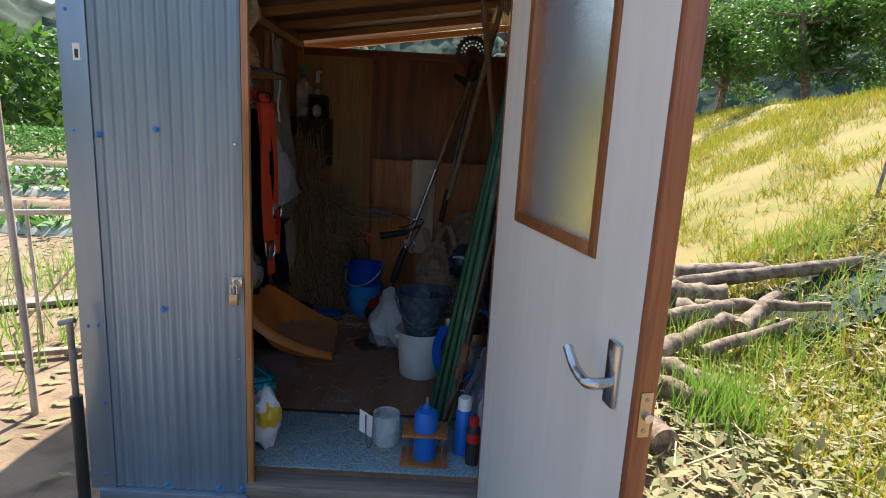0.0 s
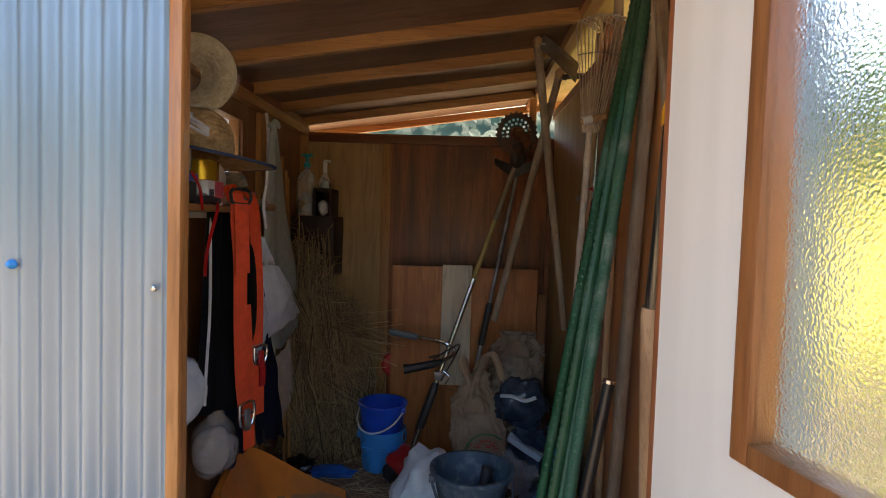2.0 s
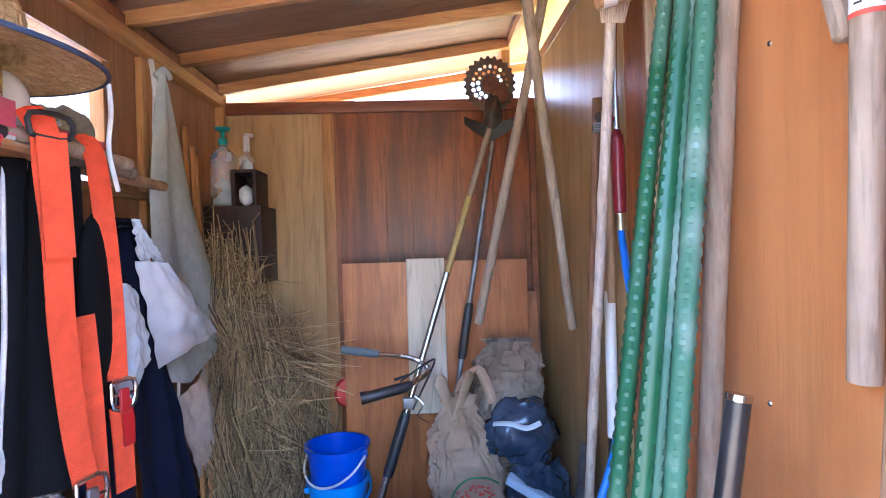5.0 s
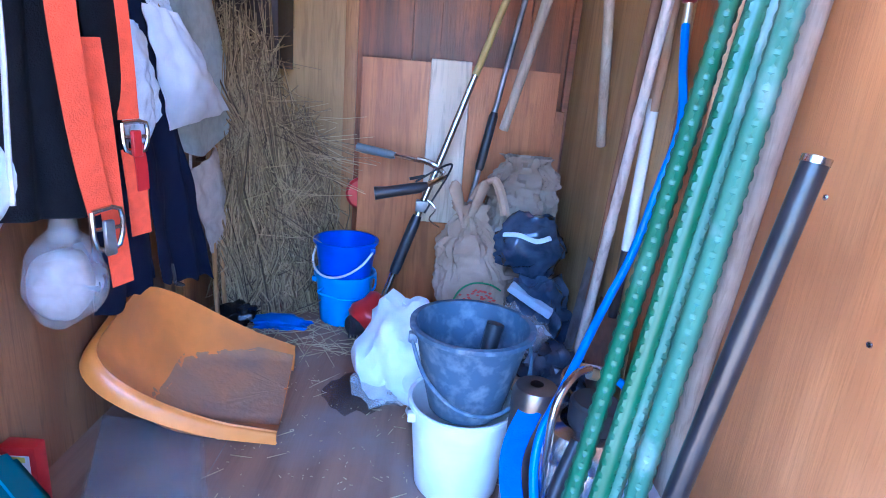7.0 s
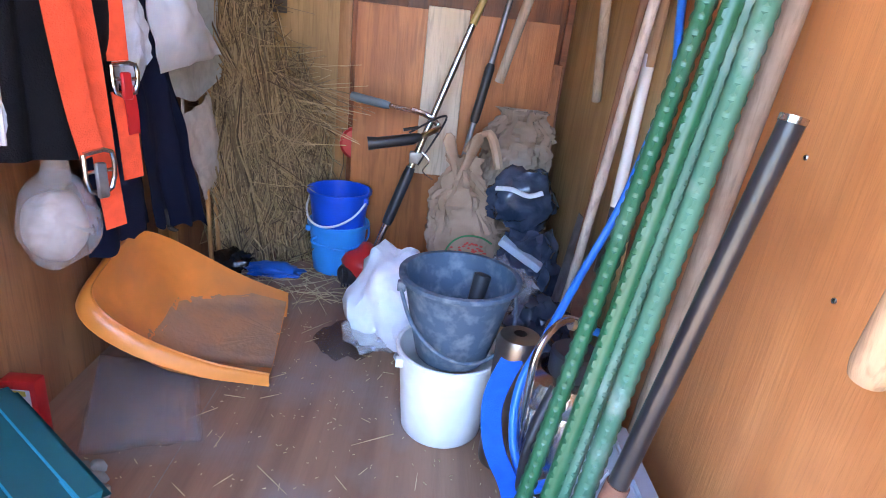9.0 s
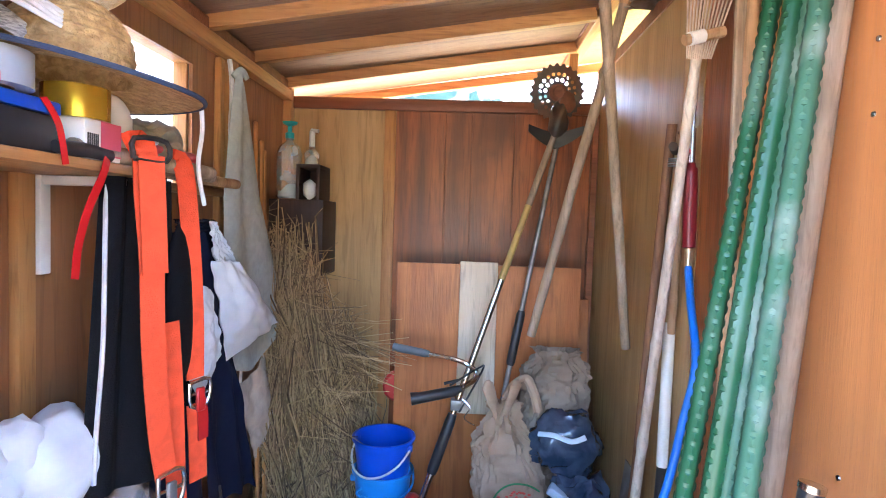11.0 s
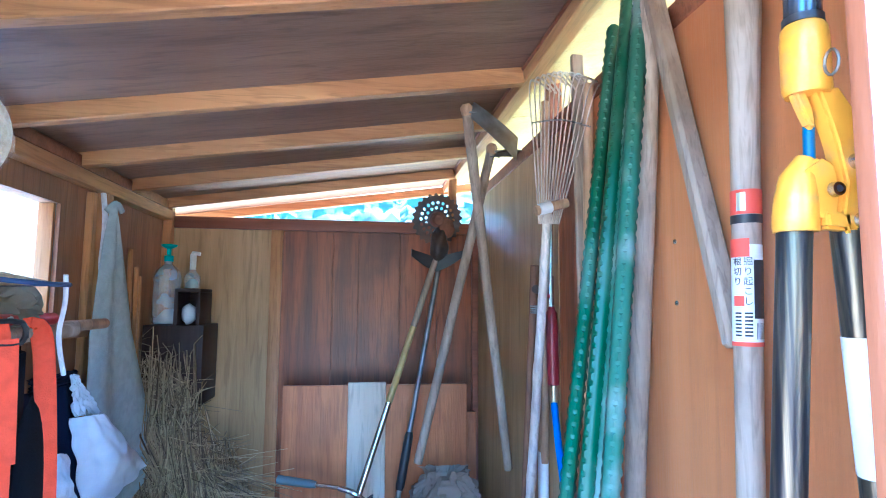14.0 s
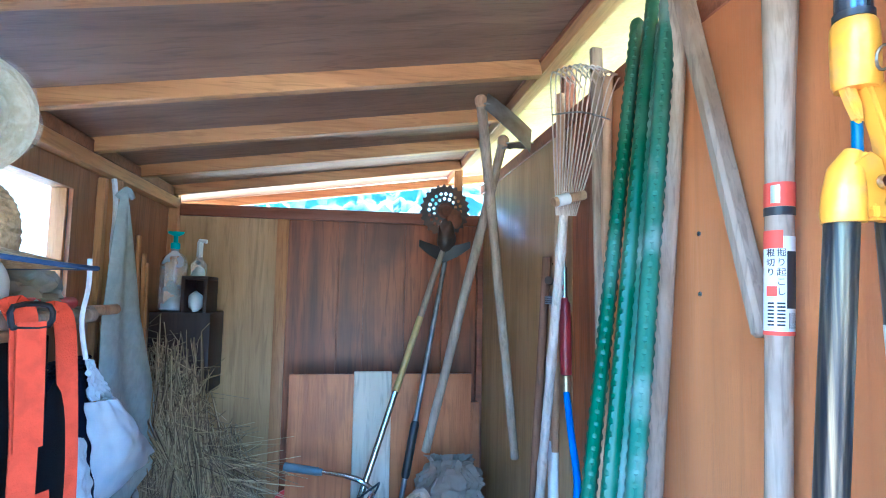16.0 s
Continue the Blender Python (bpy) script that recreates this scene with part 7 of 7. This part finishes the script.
GRASS = leafy("meadow grass", (0.21, 0.30, 0.018), (0.46, 0.34, 0.045), 0.4, 0.85)
GRASS_GREEN = leafy("fresh grass", (0.16, 0.32, 0.04), (0.30, 0.42, 0.07))
LEAF = leafy("tree leaves", (0.045, 0.13, 0.02), (0.13, 0.25, 0.04))
CROP = leafy("crop leaves", (0.06, 0.18, 0.03), (0.13, 0.28, 0.05))
DRY_LEAF = leafy("dry leaves", (0.36, 0.30, 0.14), (0.15, 0.17, 0.055), 0.15, 0.8)
BARK = material("grey bark", (0.30, 0.22, 0.155), (0.12, 0.08, 0.055), rough=0.9, scale=14, stretch=(1, 1, 1), bump=0.8, bump_scale=30)
FOREST = material("wooded mountain", (0.030, 0.062, 0.032), (0.010, 0.026, 0.016), rough=0.95, scale=0.22, detail=10, bump=0.0, stain=(0.06, 0.09, 0.04), stain_amount=0.5, stain_scale=0.06)

# the slope's own soil, laid on the ground
sl = bmesh.new()
xs = [1.35 + 0.18 * i for i in range(40)]
ys = [0.6 + 0.25 * j for j in range(90)]
g = [[sl.verts.new((x, y, ground_z(x, y) + 0.006 + (0.035 if x > 1.6 else 0.0))) for y in ys] for x in xs]
for i in range(len(xs) - 1):
    for j in range(len(ys) - 1):
        sl.faces.new((g[i][j], g[i + 1][j], g[i + 1][j + 1], g[i][j + 1]))
structure("slope", sl, SLOPE, "sunlit grassy slope with bare patches")


def blades(pts, h0, h1, w, seed, lean=0.4):
    rg = np.random.default_rng(seed)
    n = len(pts)
    p = np.array(pts)
    a = rg.uniform(0, 2 * np.pi, n)
    h = rg.uniform(h0, h1, n)
    side = np.stack([np.cos(a), np.sin(a), np.zeros(n)], 1) * w
    tip = np.stack([rg.normal(0, lean, n) * h, rg.normal(0, lean, n) * h, h], 1)
    v = np.concatenate([p - side, p + side, p + tip * 0.55 + side * 0.7, p + tip], 0)
    i = np.arange(n)
    f = [(int(k), int(k + n), int(k + 2 * n), int(k + 3 * n)) for k in i]
    return v.tolist(), f


rgn = np.random.default_rng(2)
pts = []
while len(pts) < 60000:
    x, y = rgn.uniform(1.5, 7.0), rgn.uniform(1.2, 16)
    if wob((x, y, 0), 0.7, 9) + 0.5 * wob((x, y, 0), 2.5, 2) > -0.12 + rgn.uniform(-0.3, 0.2):
        pts.append((x, y, ground_z(x, y) + 0.03))
v, f = blades(pts, 0.05, 0.17, 0.006, 3, 0.45)
quads_object("meadow_grass", v, f, GRASS, "yellow-green meadow grass on the slope", "grass")
pts = []
for cx, cy, n, r in ((1.40, 2.55, 420, 0.12), (2.1, 3.3, 160, 0.2), (1.55, 3.45, 160, 0.14), (2.9, 3.7, 120, 0.25), (1.85, 4.0, 160, 0.2), (2.6, 2.7, 130, 0.25), (3.2, 4.9, 260, 0.25), (-2.4, 3.0, 160, 0.3), (-3.0, 4.4, 300, 0.4)):
    for _ in range(n):
        x, y = rgn.normal(cx, r), rgn.normal(cy, r)
        if x > 0.75 or x < -1.5:
            pts.append((x, y, ground_z(x, y) + 0.02))
v, f = blades(pts, 0.12, 0.36, 0.005, 5, 0.28)
quads_object("grass_tufts", v, f, GRASS_GREEN, "tufts of long fresh green grass", "grass")


def leaf_cloud(pts, size0, size1, seed, flat=0.0):
    rg = np.random.default_rng(seed)
    p = np.array(pts)
    n = len(p)
    d = rg.normal(0, 1, (n, 3))
    d[:, 2] *= 1 - flat
    d /= np.linalg.norm(d, axis=1)[:, None]
    e = np.cross(d, rg.normal(0, 1, (n, 3)) * (1 - flat) + np.array([0, 0, flat * 6.0]))
    e /= np.linalg.norm(e, axis=1)[:, None]
    s = rg.uniform(size0, size1, n)[:, None]
    v = np.concatenate([p - d * s, p + e * s * 0.32, p + d * s, p - e * s * 0.32], 0)
    return v.tolist(), [(k, k + n, k + 2 * n, k + 3 * n) for k in range(n)]


# dead leaves, sticks and a tarp at the foot of the slope
pts = []
for _ in range(13000):
    x, y = rgn.uniform(0.8, 4.2), rgn.uniform(1.5, 5.0)
    if x < 0.9 + 0.72 * y * 1.1 and rgn.uniform() < 0.9:
        pts.append((x, y, ground_z(x, y) + rgn.uniform(0.03, 0.10)))
v, f = leaf_cloud(pts, 0.02, 0.065, 7, 0.6)
quads_object("dead_leaves", v, f, DRY_LEAF, "dry leaves and cut weeds lying at the slope's foot", "leaves")
rg = random.Random(21)


def log(p, q, r, label):
    p, q = Vector(p), Vector(q)
    pts, rad = [], []
    for k in range(11):
        t = k / 10
        pts.append(p.lerp(q, t) + Vector((rg.gauss(0, 0.005), rg.gauss(0, 0.005), rg.gauss(0, 0.005))))
        rad.append(r * (1.0 - 0.35 * t) * rg.uniform(0.85, 1.12))
    bm = tube(pts, rad, 12)
    solo("log", bm, BARK, p, label, "log", "logs at the slope's foot")


for p, q, r in (((1.62, 4.35, 0.06), (2.25, 4.25, 0.12), 0.13), ((1.75, 3.95, 0.05), (2.15, 3.65, 0.04), 0.11), ((1.10, 3.15, 0.01), (1.52, 2.74, -0.01), 0.085), ((2.0, 3.55, 0.06), (2.45, 3.95, 0.22), 0.075), ((1.95, 4.55, 0.2), (2.6, 4.45, 0.3), 0.10),
                ((1.75, 4.5, 0.10), (3.15, 4.15, 0.46), 0.07), ((1.5, 4.2, 0.05), (2.3, 4.6, 0.10), 0.08), ((1.45, 3.7, 0.05), (2.2, 3.9, 0.16), 0.07), ((1.15, 3.0, 0.02), (1.9, 3.6, 0.12), 0.06),
                ((0.95, 2.9, 0.0), (1.35, 2.55, 0.02), 0.075), ((1.0, 2.2, -0.02), (0.85, 2.8, 0.0), 0.07), ((1.6, 3.2, 0.03), (2.3, 3.5, 0.15), 0.045), ((1.9, 4.0, 0.1), (2.6, 3.6, 0.25), 0.05), ((1.2, 3.6, 0.02), (1.7, 4.3, 0.06), 0.055)):
    log(p, q, r, "weathered grey log lying at the slope's foot")
bm = bmesh.new()
for _ in range(420):
    x, y = rg.uniform(0.85, 3.6), rg.uniform(1.5, 4.6)
    a = rg.uniform(0, 6.28)
    ln = rg.uniform(0.1, 0.5)
    z = ground_z(x, y) + rg.uniform(0.03, 0.10)
    add_tube(bm, [(x, y, z), (x + math.cos(a) * ln / 2, y + math.sin(a) * ln / 2, z + rg.uniform(0, 0.05)), (x + math.cos(a) * ln, y + math.sin(a) * ln, ground_z(x + math.cos(a) * ln, y + math.sin(a) * ln) + 0.05)], [0.005, 0.004, 0.002], 4, False)
solo("twigs", bm, STRAW_PALE, (0, 0, 0), "dry twigs and stalks on the ground", "twigs", kind="stuff")
TARP = material("dark green tarp", (0.035, 0.055, 0.035), (0.06, 0.085, 0.055), spec=0.15, rough=0.85, scale=6, bump=0.5, bump_scale=14)
solo("tarp", surface(26, 22, lambda u, v: (2.2 + 1.2 * u, 3.45 + 0.9 * v, ground_z(2.2 + 1.2 * u, 3.45 + 0.9 * v) + 0.07 + 0.08 * abs(wob((u * 3, v * 3, 0), 1.4, 6)) - 0.05 * abs(2 * u - 1) ** 3), 0.004), TARP, (2.8, 3.9, 0.3), "dark green tarp crumpled on the slope", "tarp")
solo("tarp", surface(22, 18, lambda u, v: (1.55 + 0.75 * u, 5.0 + 0.6 * v, ground_z(1.55 + 0.75 * u, 5.0 + 0.6 * v) + 0.08 + 0.12 * abs(wob((u * 3, v * 3, 0), 1.6, 4))), 0.004), material("pale dusty sheet", (0.33, 0.30, 0.24), (0.22, 0.20, 0.155), rough=0.8, scale=6, bump=0.5), (1.9, 5.3, 0.0), "pale dusty sheet crumpled by the logs", "sheet")
rod("steel_stake", [(4.05, 5.3, ground_z(4.05, 5.3) - 0.05), (4.12, 5.3, ground_z(4.05, 5.3) + 0.62)], 0.016, DULL_STEEL, "grey steel stake standing in the slope", "stake")


def tree(x, y, z, h, spread, count, seed, mat, label, leaf=(0.06, 0.13)):
    t = thing("tree", (x, y, z), label, "tree", "trees above the slope")
    rg = random.Random(seed)
    base = Vector((x, y, z - 0.1))
    top = Vector((x + rg.gauss(0, 0.2), y + rg.gauss(0, 0.2), z + h * 0.55))
    part("trunk", tube([base, base.lerp(top, 0.5) + Vector((rg.gauss(0, 0.08), rg.gauss(0, 0.08), 0)), top], [0.12, 0.09, 0.06], 10), BARK, t)
    pts = []
    tips = []
    for k in range(16):
        a, e = rg.uniform(0, 6.28), rg.uniform(-0.1, 1.1)
        ln = spread * rg.uniform(0.6, 1.05)
        s = base.lerp(top, rg.uniform(0.35, 1.0))
        tip = s + Vector((math.cos(a) * math.cos(e), math.sin(a) * math.cos(e), math.sin(e) * 0.8)) * ln
        part("limb", tube([s, s.lerp(tip, 0.5) + Vector((0, 0, 0.1)), tip], [0.045, 0.03, 0.01], 6), BARK, t)
        tips.append((s, tip))
    for _ in range(count):
        s, tip = rg.choice(tips)
        f = rg.uniform(0.35, 1.1)
        c = s.lerp(tip, f)
        pts.append((c.x + rg.gauss(0, 0.23), c.y + rg.gauss(0, 0.23), c.z + rg.gauss(0, 0.20)))
    v, f = leaf_cloud([(p[0] - x, p[1] - y, p[2] - z) for p in pts], leaf[0], leaf[1], seed, 0.2)
    quads_object("crown", v, f, mat, "", parent=t)


for i, (x, y, h, s, n) in enumerate(((8.3, 13.5, 4.2, 1.9, 6500), (9.6, 11.5, 4.6, 2.0, 6500), (10.6, 9.0, 4.6, 2.0, 5500), (7.6, 16.5, 4.6, 2.0, 5500), (11.5, 14.5, 6.0, 2.6, 6000), (8.8, 19.0, 6.0, 2.6, 5500), (12.5, 11.0, 6.0, 2.6, 5000), (7.0, 21.5, 5.5, 2.4, 4500))):
    tree(x, y, ground_z(min(x, 40), y), h, s, n, 40 + i, LEAF, "broad-leaved tree above the grassy slope")

# field to the left
MULCH = material("black and silver mulch film", (0.50, 0.50, 0.48), (0.34, 0.33, 0.30), rough=0.5, scale=4, bump=0.3)
for i, y in enumerate((6.2, 7.8, 9.4, 11.2, 13.2, 15.5)):
    bm = surface(30, 6, lambda u, v: (-12 + 9.3 * u, y + 0.5 * (v - 0.5) + 0.25 * u, -0.10 + 0.14 * math.sin(math.pi * v) + 0.02 * wob((u * 20, y, 0), 1, 2)))
    solo("planting_bed", bm, MULCH if i % 2 == 0 else EARTH, (-7, y, -0.12), "long planting bed covered with film", "planting bed", "beds in the field")
pts = []
for y, n, h in ((6.2, 500, 0.18), (9.4, 500, 0.2), (11.2, 700, 0.25), (19.0, 9000, 0.9)):
    for _ in range(n):
        x = rgn.uniform(-24 if y > 15 else -12, -2.7)
        pts.append((x, y + rgn.normal(0, 0.12 if y < 15 else 0.9), rgn.uniform(0.0, h)))
v, f = leaf_cloud(pts, 0.05, 0.16, 12, 0.2)
quads_object("crops", v, f, CROP, "rows of green crops in the field", "crops")
solo("plank", beam((-3.6, 3.2, -0.06), (-1.9, 4.35, -0.06), 0.16, 0.03, (0, 0, 1)), SILL, (-2.6, 3.8, -0.1), "weathered plank lying on the ground", "plank")
solo("plank", beam((-3.0, 2.5, -0.07), (-1.45, 3.25, -0.07), 0.05, 0.03, (0, 0, 1)), GREY_WOOD, (-2.2, 2.9, -0.1), "thin weathered board lying on the ground", "plank")
fence = thing("bamboo_fence", (-1.9, 2.3, -0.1), "rough bamboo frame of posts and a crossbar", "fence")
part("post", tube(knobbly((-1.79, 2.28, -0.12), (-1.86, 2.30, 2.0), 0.016, 0.013, 3.3, 14, 0.003)[0], 0.015, 10), BAMBOO, fence)
part("post", tube([(-2.35, 3.1, -0.12), (-2.38, 3.1, 0.75)], 0.010, 8), BAMBOO, fence)
part("post", tube([(-1.95, 3.4, -0.12), (-2.0, 3.4, 0.8)], 0.010, 8), BAMBOO, fence)
part("crossbar", tube([(-2.7, 2.6, 0.72), (-1.3, 2.5, 0.82)], 0.013, 10), BAMBOO, fence)
part("brace", tube([(-2.6, 3.2, -0.1), (-1.9, 3.2, 0.7)], 0.007, 8), BAMBOO, fence)
post = thing("ground_stake", (-1.16, 1.66, -0.1), "black pipe stake with a thin rod on top", "stake")
part("pipe", tube([(-1.163, 1.66, -0.12), (-1.165, 1.66, 0.33)], 0.019, 12), BLACK, post)
part("rod", tube([(-1.165, 1.66, 0.33), (-1.167, 1.66, 0.585)], 0.010, 10), DULL_STEEL, post)
part("tee", tube([(-1.20, 1.66, 0.575), (-1.15, 1.66, 0.588)], 0.009, 8), DULL_STEEL, post)
solo("rubber_mat", box((-0.66, 1.50, -0.115), (0.12, 1.735, -0.09), 0.006), RUBBER, (-0.27, 1.6, -0.12), "black rubber mat before the sill", "mat")
pts = []
for _ in range(1500):
    x, y = rgn.uniform(-4.5, -1.3), rgn.uniform(1.2, 6.0)
    pts.append((x, y, ground_z(x, y) + 0.012))
v, f = leaf_cloud(pts, 0.02, 0.06, 17, 0.9)
quads_object("ground_litter", v, f, DRY_LEAF, "dry leaves and straw on the bare earth", "litter")

# the wooded mountain ahead, and an added ridge closing the valley behind the camera
def ridge(name, r, h, a0, a1, seed, label):
    def fn(u, v):
        a = a0 + (a1 - a0) * u
        rr = r * (1 + 0.35 * v)
        hh = h * (0.75 + 0.35 * wob((math.cos(a) * 3, math.sin(a) * 3, 0), 1.0, seed) + 0.10 * wob((math.cos(a) * 12, math.sin(a) * 12, 0), 1.0, seed) + 0.03 * wob((math.cos(a) * 60, math.sin(a) * 60, v * 9), 1.0, seed))
        bump = 2.2 * abs(wob((math.cos(a) * 70, math.sin(a) * 70, v * 14), 1.0, seed + 3)) * min(1, v * 4)
        return (math.sin(a) * rr, math.cos(a) * rr, -1.5 + hh * v ** 0.85 + bump)
    structure(name, surface(260, 40, fn), FOREST, label)


ridge("mountain", 75, 34, radians(-115), radians(75), 4, "dark wooded mountain side")
# never in view: added to block low southern sky and darken the shed's inside
ridge("unseen_south_ridge", 60, 27, radians(75), radians(245), 9, "added wooded ridge behind the camera, unseen, cutting sky light into the shed")
pts = []
for k in range(26):
    a = radians(-62 + 2.2 * k)
    d = 46 + 5 * math.sin(k * 2.3)
    x0, y0 = math.sin(a) * d, math.cos(a) * d
    for _ in range(420):
        q = rgn.normal(0, 1, 3)
        q /= np.linalg.norm(q)
        pts.append((x0 + q[0] * 2.6, y0 + q[1] * 2.2, 3.2 + q[2] * 3.0 + rgn.normal(0, 0.4)))
v, f = leaf_cloud(pts, 0.35, 0.8, 18, 0.2)
quads_object("far_woods", v, f, LEAF, "belt of dark trees at the field's far edge", "woods")
